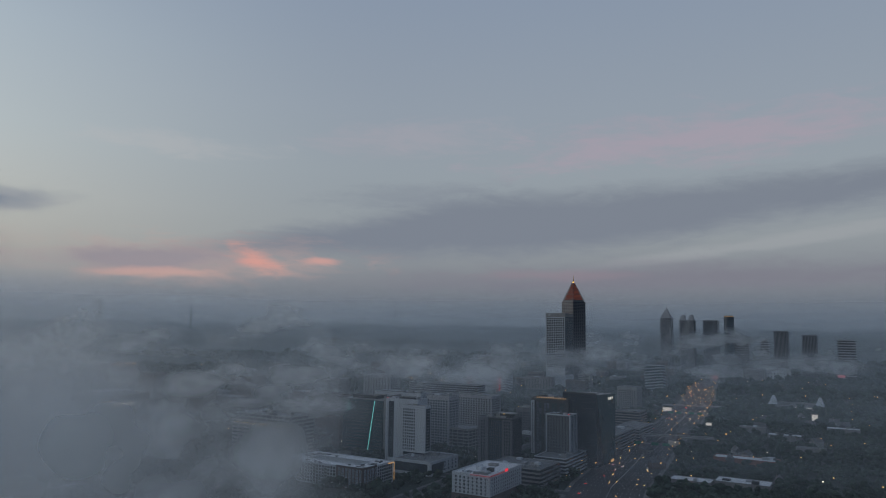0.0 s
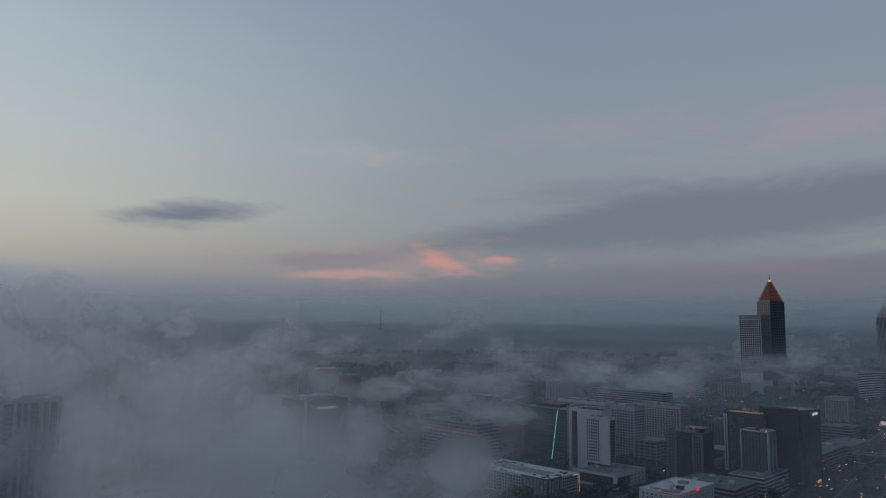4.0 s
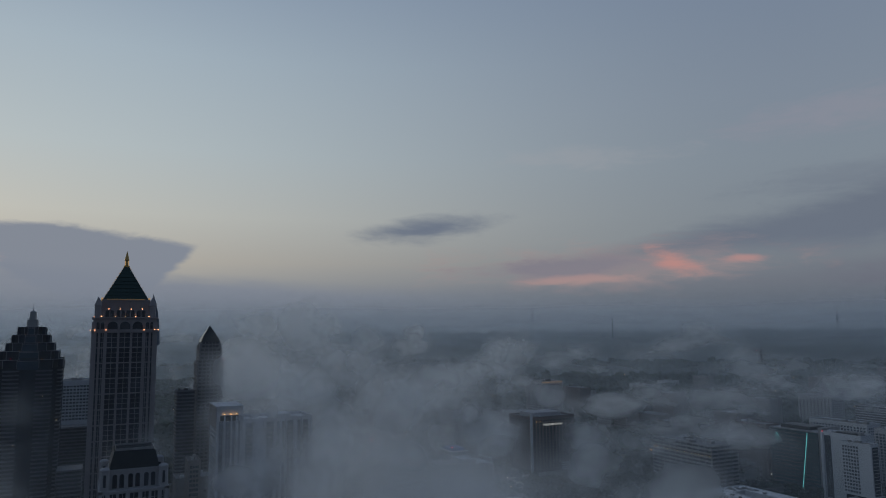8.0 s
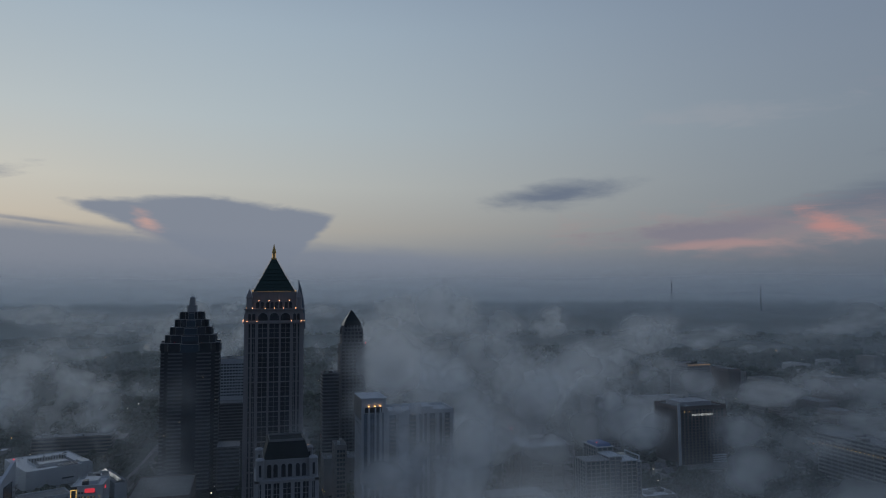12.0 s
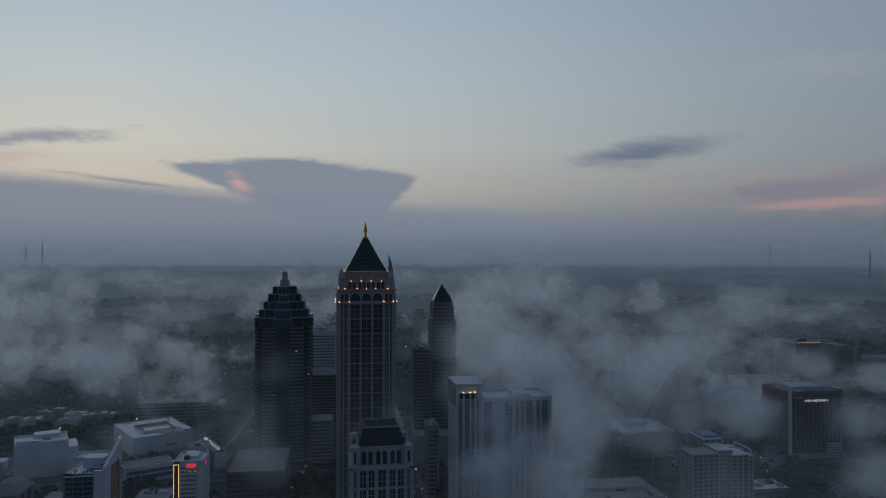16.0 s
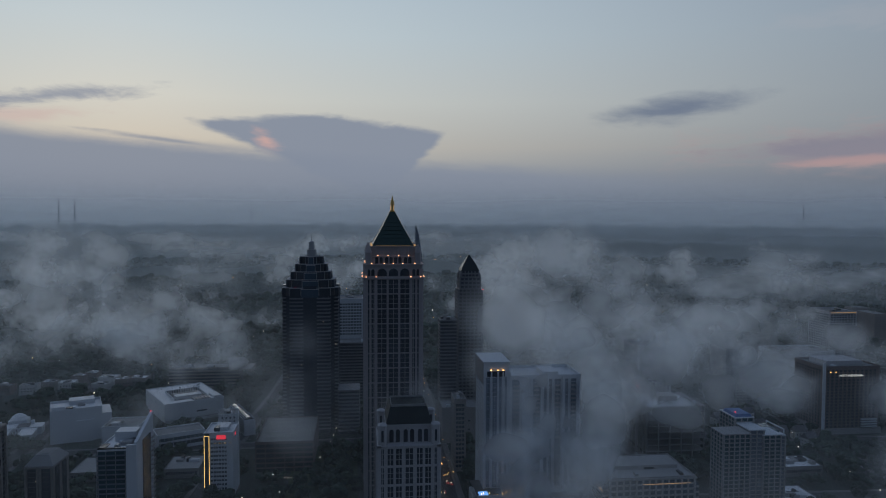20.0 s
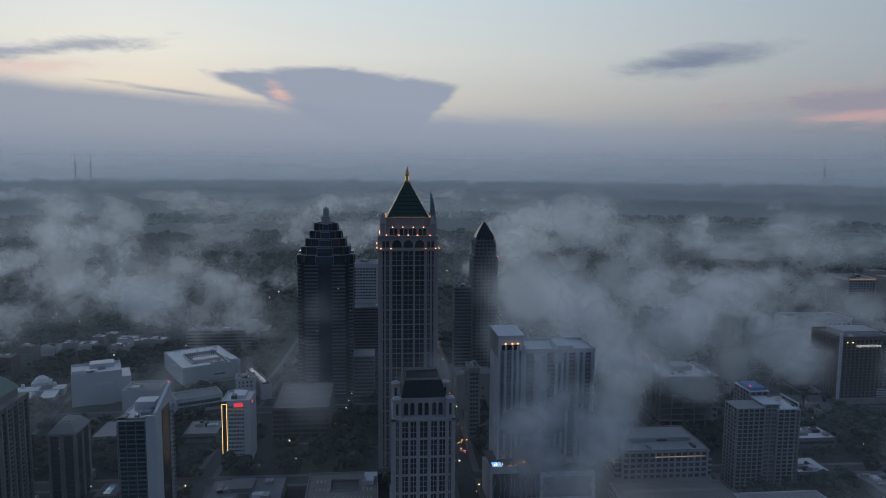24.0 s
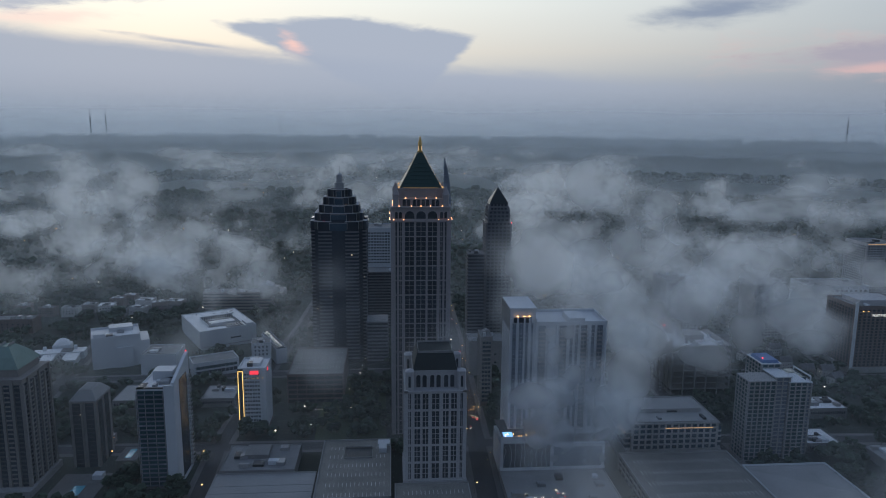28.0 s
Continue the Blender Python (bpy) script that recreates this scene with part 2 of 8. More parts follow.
def fog_stuff(name, most, cell, low=0.36, high=0.7, stretch=(1, 1, 1.2), detail=5.0):
    """Thin mist: soft sheets that fade to their rims and are torn into tufts by noise."""
    m = bpy.data.materials.new(name)
    m.use_nodes = True
    n = Nodes(m.node_tree)
    uv = n.add("ShaderNodeTexCoord").outputs["UV"]
    s = n.add("ShaderNodeSeparateXYZ")
    n.put(s.inputs[0], uv)
    u = n.math("MULTIPLY_ADD", s.outputs[0], 2.0, -1.0)
    v = n.math("MULTIPLY_ADD", s.outputs[1], 2.0, -1.0)
    r = n.math("SQRT", n.math("ADD", n.math("MULTIPLY", u, u), n.math("MULTIPLY", v, v)))
    geo = n.add("ShaderNodeNewGeometry")
    pos = n.vec("MULTIPLY", geo.outputs["Position"], stretch)
    torn = n.noise(pos, 1.0 / cell, detail, 0.54)
    rim = n.span(n.math("ADD", r, n.math("MULTIPLY", n.math("SUBTRACT", torn, 0.5), -1.5)), 0.95, 0.05)
    rim = n.math("MULTIPLY", rim, n.span(r, 1.0, 0.7))
    each = n.math("MULTIPLY_ADD", geo.outputs["Random Per Island"], 0.6, 0.7)
    a = n.math("MULTIPLY", n.math("MULTIPLY", rim, n.span(torn, low, high, 0.04, 1.0)), n.math("MULTIPLY", each, most), clamp=True)
    mist_out(n, a, FOG_COLOUR)
    return m


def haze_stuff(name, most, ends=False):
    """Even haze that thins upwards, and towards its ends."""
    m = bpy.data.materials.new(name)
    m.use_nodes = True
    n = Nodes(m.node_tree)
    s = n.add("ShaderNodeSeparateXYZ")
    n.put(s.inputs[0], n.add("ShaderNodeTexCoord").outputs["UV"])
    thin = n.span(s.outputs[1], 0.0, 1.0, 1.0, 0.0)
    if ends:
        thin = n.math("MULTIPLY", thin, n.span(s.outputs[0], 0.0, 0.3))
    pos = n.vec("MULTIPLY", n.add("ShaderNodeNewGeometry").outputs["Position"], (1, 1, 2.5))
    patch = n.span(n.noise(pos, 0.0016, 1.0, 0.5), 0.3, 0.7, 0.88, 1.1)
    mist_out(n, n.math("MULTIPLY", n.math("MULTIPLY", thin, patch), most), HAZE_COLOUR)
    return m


GLASS_DARK = surface("dark_glass", (0.04, 0.049, 0.06), 0.2, 0.0, 0.35, 0.2, 0.02, 0.0, 0.5, 0.6)
GLASS_PALE = surface("pale_blue_glass", (0.16, 0.19, 0.23), 0.25, 0.0, 0.2, 0.2, 0.02, 0.0, 0.3, 0.6)
GLASS_BLUE = surface("blue_glass", (0.05, 0.075, 0.1), 0.2, 0.0, 0.3, 0.2, 0.02, 0.0, 0.4, 0.6)
GLASS_TEAL = surface("teal_glass", (0.05, 0.09, 0.1), 0.2, 0.0, 0.3, 0.2, 0.02, 0.0, 0.3, 0.6)
STONE_PINK = surface("rose_granite", (0.29, 0.275, 0.28), 0.75, 0, 0.2, 0.5, 0.02, 0.15, 0.06, 0.3, 0.10)
STONE_GREY = surface("grey_granite", (0.36, 0.365, 0.38), 0.75, 0, 0.22, 0.5, 0.02, 0.15, 0.06, 0.3, 0.10)
STONE_DARK = surface("dark_granite", (0.14, 0.148, 0.165), 0.6, 0, 0.2, 0.5, 0.02, 0.15, 0.08, 0.4, 0.08)
STONE_TAN = surface("tan_precast", (0.2, 0.188, 0.18), 0.8, 0, 0.18, 0.6, 0.03, 0.15, 0.06, 0.3, 0.12)
CONCRETE = surface("concrete", (0.28, 0.28, 0.278), 0.85, 0, 0.22, 0.7, 0.04, 0.2, 0.06, 0.3, 0.14)
CONCRETE_DARK = surface("stained_concrete", (0.2, 0.2, 0.2), 0.88, 0, 0.3, 0.6, 0.05, 0.2, 0.06, 0.3, 0.1)
WHITE = surface("white_panel", (0.5, 0.53, 0.56), 0.6, 0, 0.08, 0.5, 0.03, 0.08, 0.04, 0.4, 0.07)
WHITE_ROOF = surface("white_membrane_roof", (0.66, 0.67, 0.68), 0.75, 0, 0.2, 0.35, 0.06, 0.1, 0.04, 0.3)
GREY_ROOF = surface("gravel_roof", (0.2, 0.204, 0.208), 0.9, 0, 0.3, 0.5, 0.06, 0.2, 0.1, 0.2)
BRICK = surface("brown_brick", (0.15, 0.125, 0.118), 0.85, 0, 0.25, 0.8, 0.04, 0.2, 0.08, 0.2, 0.1)
BRICK_RED = surface("red_brick", (0.26, 0.12, 0.09), 0.85, 0, 0.25, 0.8, 0.04, 0.2, 0.08, 0.2, 0.1)
COPPER = surface("green_copper", (0.13, 0.2, 0.18), 0.6, 0.2, 0.3, 0.4, 0.06, 0.15, 0.05)
COPPER_DARK = surface("dark_copper_roof", (0.028, 0.056, 0.05), 0.5, 0.3, 0.3, 0.4, 0.06, 0.15, 0.05)
ROOF_DARK = surface("dark_metal_roof", (0.024, 0.033, 0.036), 0.5, 0.3, 0.3, 0.4, 0.06, 0.15, 0.05)
GOLD = surface("gilt_metal", (0.5, 0.33, 0.12), 0.35, 0.9, 0.15, 0.5, 0.1, 0.1)
STEEL = surface("painted_steel", (0.3, 0.31, 0.32), 0.5, 0.5, 0.2, 0.5, 0.1, 0.05)
STEEL_DARK = surface("dark_steel", (0.06, 0.065, 0.07), 0.5, 0.4, 0.2, 0.5, 0.1, 0.05)
BLUE_PANEL = surface("blue_roof_sheet", (0.1, 0.17, 0.33), 0.6, 0, 0.2, 0.5, 0.05, 0.1)
ASPHALT = surface("asphalt", (0.05, 0.05, 0.052), 0.9, 0, 0.3, 0.4, 0.03, 0.15)
PAVING = surface("pavement_concrete", (0.12, 0.12, 0.117), 0.9, 0, 0.3, 0.4, 0.05, 0.15)
PAINT_WHITE = surface("road_paint", (0.6, 0.6, 0.58), 0.8, 0, 0.3, 0.8, 0.1, 0.0)
DECK = surface("parking_deck", (0.19, 0.185, 0.17), 0.9, 0, 0.35, 0.25, 0.04, 0.15, 0.05)
TURF = surface("lawn", (0.045, 0.062, 0.03), 0.95, 0, 0.5, 0.25, 0.015, 0.3)
EARTH = surface("wooded_ground", (0.028, 0.038, 0.03), 0.95, 0, 0.7, 0.05, 0.004, 0.4)
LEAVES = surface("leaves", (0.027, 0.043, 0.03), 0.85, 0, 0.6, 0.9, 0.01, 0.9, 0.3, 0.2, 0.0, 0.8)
# the same leaves with light put into the colour
LEAVES_LIT = surface("leaves_lit_tone", (0.036, 0.052, 0.036), 0.85, 0, 0.6, 0.7, 0.012, 0.9, 0.3, 0.2, 0.0, 0.8)
BARK = surface("bark", (0.09, 0.07, 0.055), 0.9, 0, 0.4, 1.0, 0.1, 0.4)
SHINGLE = surface("grey_shingles", (0.12, 0.12, 0.125), 0.9, 0, 0.3, 0.6, 0.05, 0.2, 0.3)
SIDING = surface("pale_siding", (0.42, 0.42, 0.41), 0.8, 0, 0.15, 0.6, 0.05, 0.1, 0.2)
POOL = surface("pool_water", (0.16, 0.42, 0.5), 0.08, 0, 0.1, 0.5, 0.05, 0.1)
LAMP_WARM = glow("sodium_lamp", (1.0, 0.48, 0.14), 5.0)
LAMP_PALE = glow("white_lamp", (1.0, 0.85, 0.6), 5.0)
LAMP_RED = glow("red_lamp", (1.0, 0.05, 0.06), 3.0)
LAMP_RED_SIGN = glow("red_sign_light", (0.9, 0.05, 0.08), 0.75)
LAMP_RED_DIM = glow("dim_red_edge_light", (0.9, 0.06, 0.08), 0.28)
LAMP_TEAL = glow("teal_light", (0.18, 0.75, 0.75), 0.75)
LAMP_GOLD = glow("golden_strip", (1.0, 0.62, 0.18), 1.3)
LAMP_SOFT = glow("dim_window_light", (1.0, 0.6, 0.28), 0.45)
LAMP_BLUE = glow("blue_light", (0.2, 0.45, 1.0), 1.2)
SIGN_PALE = glow("lit_letters", (0.85, 0.85, 0.8), 0.7)
CROWN_RED = glow("crown_lit_red", (0.5, 0.17, 0.14), 0.15)
FOG_NEAR = fog_stuff("near_fog", 0.27, 62.0, 0.2, 0.64, (1, 1, 1.0), 3.5)
FOG_MASS = fog_stuff("fog_mass", 0.52, 80.0, 0.34, 0.64, (1, 1, 1.1), 3.5)
FOG_TUFT = fog_stuff("fog_tufts", 0.62, 75.0, 0.43, 0.64, (1, 1, 1.1), 4.0)
FOG_THIN = fog_stuff("thin_fog", 0.18, 70.0, 0.3, 0.7, (1, 1, 1.1), 3.0)
FOG_WISP = fog_stuff("fog_wisps", 0.62, 115.0, 0.4, 0.68, (1, 1, 2.0), 4.0)
FOG_FAR = fog_stuff("far_fog", 0.58, 200.0, 0.42, 0.68, (1, 1, 2.2), 4.0)
BULB = glow("small_bulb", (1.0, 0.62, 0.25), 0.26)
WINDOW_GLOW = glow("lit_window", (1.0, 0.85, 0.6), 1.2)
UPLIGHT = glow("amber_uplight", (1.0, 0.42, 0.2), 3.5)

# ---------------------------------------------------------------- building kit
RNG = random.Random(7)


def boxes_mesh(name, boxes, mat):
    """One mesh out of boxes (x0, y0, z0, x1, y1, z1)."""
    v, f = [], []
    for x0, y0, z0, x1, y1, z1 in boxes:
        b = len(v)
        v += [(x0, y0, z0), (x1, y0, z0), (x1, y1, z0), (x0, y1, z0), (x0, y0, z1), (x1, y0, z1), (x1, y1, z1), (x0, y1, z1)]
        f += [(b, b + 3, b + 2, b + 1), (b + 4, b + 5, b + 6, b + 7), (b, b + 1, b + 5, b + 4), (b + 1, b + 2, b + 6, b + 5), (b + 2, b + 3, b + 7, b + 6), (b + 3, b, b + 4, b + 7)]
    me = bpy.data.meshes.new(name)
    me.from_pydata(v, [], f)
    me.materials.append(mat)
    return me


def place(name, me, parent=None, at=(0, 0, 0), rz=0.0, label="", kind=""):
    """Links mesh data as one object under a thing or part."""
    ob = new(name, me)
    ob.parent = parent
    ob.location = at
    ob.rotation_euler = (0, 0, rz)
    if label or kind:
        tagged(ob, label, kind=kind)
    return ob


def part(name, boxes, mat, parent, label="", kind=""):
    return place(name, boxes_mesh(name, boxes, mat), parent, label=label, kind=kind)


def thing(name, label, category, x, y, z=0.0, rz=0.0, group="", kind=""):
    ob = new(name)
    ob.location, ob.rotation_euler = (x, y, z), (0, 0, radians(rz))
    return tagged(ob, label, category, group, kind)


def solid(name, rings, mat, cap=True):
    """A closed skin through rings of equally many points, bottom to top."""
    v = [p for r in rings for p in r]
    k = len(rings[0])
    f = [(i * k + j, i * k + (j + 1) % k, (i + 1) * k + (j + 1) % k, (i + 1) * k + j) for i in range(len(rings) - 1) for j in range(k)]
    if cap:
        f += [tuple(range(k))[::-1], tuple(range((len(rings) - 1) * k, len(rings) * k))]
    me = bpy.data.meshes.new(name)
    me.from_pydata(v, [], f)
    me.materials.append(mat)
    return me


def ring(hx, hy, z, cut=0.0, cx=0.0, cy=0.0):
    """A rectangle with its corners cut off."""
    if not cut:
        return [(cx - hx, cy - hy, z), (cx + hx, cy - hy, z), (cx + hx, cy + hy, z), (cx - hx, cy + hy, z)]
    c = cut
    return [(cx - hx + c, cy - hy, z), (cx + hx - c, cy - hy, z), (cx + hx, cy - hy + c, z), (cx + hx, cy + hy - c, z),
            (cx + hx - c, cy + hy, z), (cx - hx + c, cy + hy, z), (cx - hx, cy + hy - c, z), (cx - hx, cy - hy + c, z)]


def circle(r, z, n=24, cx=0.0, cy=0.0):
    return [(cx + r * math.cos(2 * math.pi * i / n), cy + r * math.sin(2 * math.pi * i / n), z) for i in range(n)]


WINDOW_MESHES = {}


def window_mesh(w, h, frame_mat, glass_mat, cross=True, sill=True):
    """A window that stands on a wall lying in the plane x = 0 and looks to -x: frame, pane, mullion and sill."""
    key = (round(w, 2), round(h, 2), frame_mat.name, glass_mat.name, cross, sill)
    if key in WINDOW_MESHES:
        return WINDOW_MESHES[key]
    t, d = min(0.16, w * 0.09), 0.22
    bx = [(-0.06, -w / 2, 0, 0.1, w / 2, h)]
    fr = [(-d, -w / 2 - t, 0, 0, -w / 2, h), (-d, w / 2, 0, 0, w / 2 + t, h), (-d, -w / 2 - t, h, 0, w / 2 + t, h + t)]
    if sill:
        fr.append((-d - 0.12, -w / 2 - t - 0.1, -0.2, 0, w / 2 + t + 0.1, 0))
    if cross:
        fr.append((-0.14, -0.06, 0, -0.05, 0.06, h))
    me = boxes_mesh("window", bx + fr, glass_mat)
    me.materials.append(frame_mat)
    for i, p in enumerate(me.polygons):
        p.material_index = 0 if i < 6 else 1
    WINDOW_MESHES[key] = me
    return me


# the four sides of a box: turn that brings -x to that side
SIDES = {"W": 0.0, "S": 90.0, "E": 180.0, "N": 270.0}


def side_grid(side, w, d, cols, rows, z0, step, margin):
    """Places of windows on one side of a box w by d: (x, y, z, turn)."""
    run = (d if side in "WE" else w) - 2 * margin
    for i in range(cols):
        a = -run / 2 + run * (i + 0.5) / cols
        for k in range(rows):
            z = z0 + k * step
            if side == "W":
                yield -w / 2, -a, z, 0.0, i, k
            elif side == "E":
                yield w / 2, a, z, math.pi, i, k
            elif side == "S":
                yield a, -d / 2, z, math.pi / 2, i, k
            else:
                yield -a, d / 2, z, -math.pi / 2, i, k


def windows(parent, w, d, side, cols, rows, z0, step, ww, wh, frame_mat, glass_mat, margin=1.5, singles=True, skip=None, cross=True, at=(0, 0), name="window"):
    """Windows on one side; single objects, or joined where they are many and far."""
    me = window_mesh(ww, wh, frame_mat, glass_mat, cross)
    cells = [c for c in side_grid(side, w, d, cols, rows, z0, step, margin) if not (skip and skip(c[4], c[5]))]
    if singles:
        for x, y, z, a, i, k in cells:
            place(name, me, parent, (x + at[0], y + at[1], z), a)
        return
    v0 = np.array([q.co[:] for q in me.vertices])
    f0 = [tuple(p.vertices) for p in me.polygons]
    mi0 = [p.material_index for p in me.polygons]
    v, f, mi = [], [], []
    for x, y, z, a, i, k in cells:
        c, s = math.cos(a), math.sin(a)
        b = len(v)
        v += [(x + at[0] + c * p[0] - s * p[1], y + at[1] + s * p[0] + c * p[1], z + p[2]) for p in v0]
        f += [tuple(b + q for q in face) for face in f0]
        mi += mi0
    big = bpy.data.meshes.new("window_grid")
    big.from_pydata(v, [], f)
    big.materials.append(glass_mat)
    big.materials.append(frame_mat)
    big.polygons.foreach_set("material_index", mi)
    place("window_grid", big, parent, kind="stuff")


def flat_roof(parent, w, d, h, mat, edge_mat, lip=1.0, thick=0.5, at=(0, 0), units=4, rng=RNG):
    """Roof sheet, parapet on four sides, a plant room and units."""
    x, y = at
    part("roof", [(x - w / 2 + thick, y - d / 2 + thick, h, x + w / 2 - thick, y + d / 2 - thick, h + 0.15)], mat, parent)
    part("parapet", [(x - w / 2, y - d / 2, h, x + w / 2, y - d / 2 + thick, h + lip), (x - w / 2, y + d / 2 - thick, h, x + w / 2, y + d / 2, h + lip),
                     (x - w / 2, y - d / 2 + thick, h, x - w / 2 + thick, y + d / 2 - thick, h + lip), (x + w / 2 - thick, y - d / 2 + thick, h, x + w / 2, y + d / 2 - thick, h + lip)], edge_mat, parent)
    for _ in range(units):
        uw, ud, uh = rng.uniform(2, min(9, w * 0.3)), rng.uniform(2, min(9, d * 0.3)), rng.uniform(1.2, 3.2)
        ux, uy = x + rng.uniform(-0.5, 0.5) * (w - uw - 4), y + rng.uniform(-0.5, 0.5) * (d - ud - 4)
        part("roof_unit", [(ux - uw / 2, uy - ud / 2, h + 0.15, ux + uw / 2, uy + ud / 2, h + 0.15 + uh), (ux - uw / 2 + 0.4, uy - ud / 2 + 0.4, h + 0.15 + uh, ux + uw / 2 - 0.4, uy + ud / 2 - 0.4, h + 0.3 + uh)],
             rng.choice((STEEL, CONCRETE, WHITE, STEEL_DARK)), parent)


def banded(parent, w, d, z0, z1, step, band, wall_mat, glass_mat, at=(0, 0), proud=0.35, posts=0, post_w=0.5):
    """Ribbon-glazed storeys: a glass body, a spandrel round every storey and posts."""
    x, y = at
    part("glazing", [(x - w / 2, y - d / 2, z0, x + w / 2, y + d / 2, z1)], glass_mat, parent)
    me = boxes_mesh("spandrel", [(-w / 2 - proud, -d / 2 - proud, 0, w / 2 + proud, -d / 2, band), (-w / 2 - proud, d / 2, 0, w / 2 + proud, d / 2 + proud, band),
                                 (-w / 2 - proud, -d / 2, 0, -w / 2, d / 2, band), (w / 2, -d / 2, 0, w / 2 + proud, d / 2, band)], wall_mat)
    n = max(1, int(round((z1 - z0) / step)))
    for k in range(n):
        place("spandrel", me, parent, (x, y, z0 + k * (z1 - z0) / n))
    if posts:
        g = proud + 0.1
        for side in "WSEN":
            run = d if side in "WE" else w
            m = max(2, int(run / posts) + 1)
            pm = boxes_mesh("post", [(-g, -post_w / 2, z0, 0, post_w / 2, z1)], wall_mat)
            for i in range(m):
                a = -run / 2 + post_w / 2 + (run - post_w) * i / (m - 1)
                px, py = {"W": (-w / 2, a), "E": (w / 2, a), "S": (a, -d / 2), "N": (a, d / 2)}[side]
                place("post", pm, parent, (x + px, y + py, 0), radians(SIDES[side]))


def light_points(name, label, pts, mat, size=0.6, category="light"):
    """Many small lamps seen far off, as one stuff object."""
    v, f = [], []
    for p in pts:
        x, y, z = p[:3]
        s = p[3] if len(p) > 3 else size
        b = len(v)
        v += [(x - s, y, z), (x, y - s, z), (x + s, y, z), (x, y + s, z), (x, y, z - s), (x, y, z + s)]
        f += [(b + i, b + (i + 1) % 4, b + 5) for i in range(4)] + [(b + (i + 1) % 4, b + i, b + 4) for i in range(4)]
    me = bpy.data.meshes.new(name)
    me.from_pydata(v, [], f)
    me.materials.append(mat)
    return tagged(new(name, me), label, category, kind="stuff")

# ---------------------------------------------------------------- ground
HOME = (-615.0, 26.0)


def rise(r):
    """How far the land has climbed at a distance: low wooded hills on the horizon."""
    return 165.0 * (max(0.0, r - 2500.0) / 2400.0) ** 2


def ground_sheet():
    """One sheet out to the horizon, rolling gently far off."""
    rings = [0, 150, 300, 500, 700, 900, 1100, 1300, 1500, 1800, 2100, 2500, 2900, 3300, 3700, 4100, 4500, 4900]
    n = 96
    v, f = [(HOME[0], HOME[1], 0)], []
    for r in rings[1:]:
        for i in range(n):
            a = 2 * math.pi * i / n
            x, y = HOME[0] + r * math.cos(a), HOME[1] + r * math.sin(a)
            k = max(0.0, (r - 2300) / 2600)
            z = rise(r) + k * 14 * (noise.noise(Vector((x * 0.0011, y * 0.0011, 3.0))) - 0.2)
            v.append((x, y, z))
    f += [(0, 1 + i, 1 + (i + 1) % n) for i in range(n)]
    for q in range(len(rings) - 2):
        a, b = 1 + q * n, 1 + (q + 1) * n
        f += [(a + i, b + i, b + (i + 1) % n, a + (i + 1) % n) for i in range(n)]
    me = bpy.data.meshes.new("ground")
    me.from_pydata(v, [], f)
    me.materials.append(EARTH)
    return tagged(new("ground", me), "dark wooded city ground under morning mist", "ground", kind="structure")


ground_sheet()


def strip(name, label, pts, width, mat, z=0.06, category="road"):
    """A road or path laid along points on the ground, with square-cut ends."""
    v, f = [], []
    for i, (x, y) in enumerate(pts):
        a = Vector(pts[max(0, i - 1)])
        b = Vector(pts[min(len(pts) - 1, i + 1)])
        t = (b - a).normalized()
        s = Vector((-t.y, t.x)) * width / 2
        v += [(x + s.x, y + s.y, z), (x - s.x, y - s.y, z)]
    f = [(2 * i, 2 * i + 1, 2 * i + 3, 2 * i + 2) for i in range(len(pts) - 1)]
    me = bpy.data.meshes.new(name)
    me.from_pydata(v, [], f)
    me.materials.append(mat)
    return tagged(new(name, me), label, category, kind="structure")


FREEWAY = [(-470, -420), (-430, -560), (-405, -680), (-392, -800), (-375, -930), (-362, -1060), (-345, -1250), (-318, -1500), (-280, -1750), (-250, -1950), (-225, -2150), (-215, -2400)]
strip("pavement_freeway", "pale concrete freeway shoulder", FREEWAY, 74, PAVING, 0.016, "pavement")
strip("road_freeway", "wide dark freeway with many lanes", FREEWAY, 64, ASPHALT, 0.084)
strip("pavement_main_street", "concrete sidewalks along the street", [(-420, -36), (-200, -40), (0, -45), (400, -52), (1200, -70)], 26, PAVING, 0.076, "pavement")
strip("road_main_street", "dark asphalt street between towers", [(-420, -36), (-200, -40), (0, -45), (400, -52), (1200, -70)], 15, ASPHALT, 0.16)

# ---------------------------------------------------------------- towers east of the camera


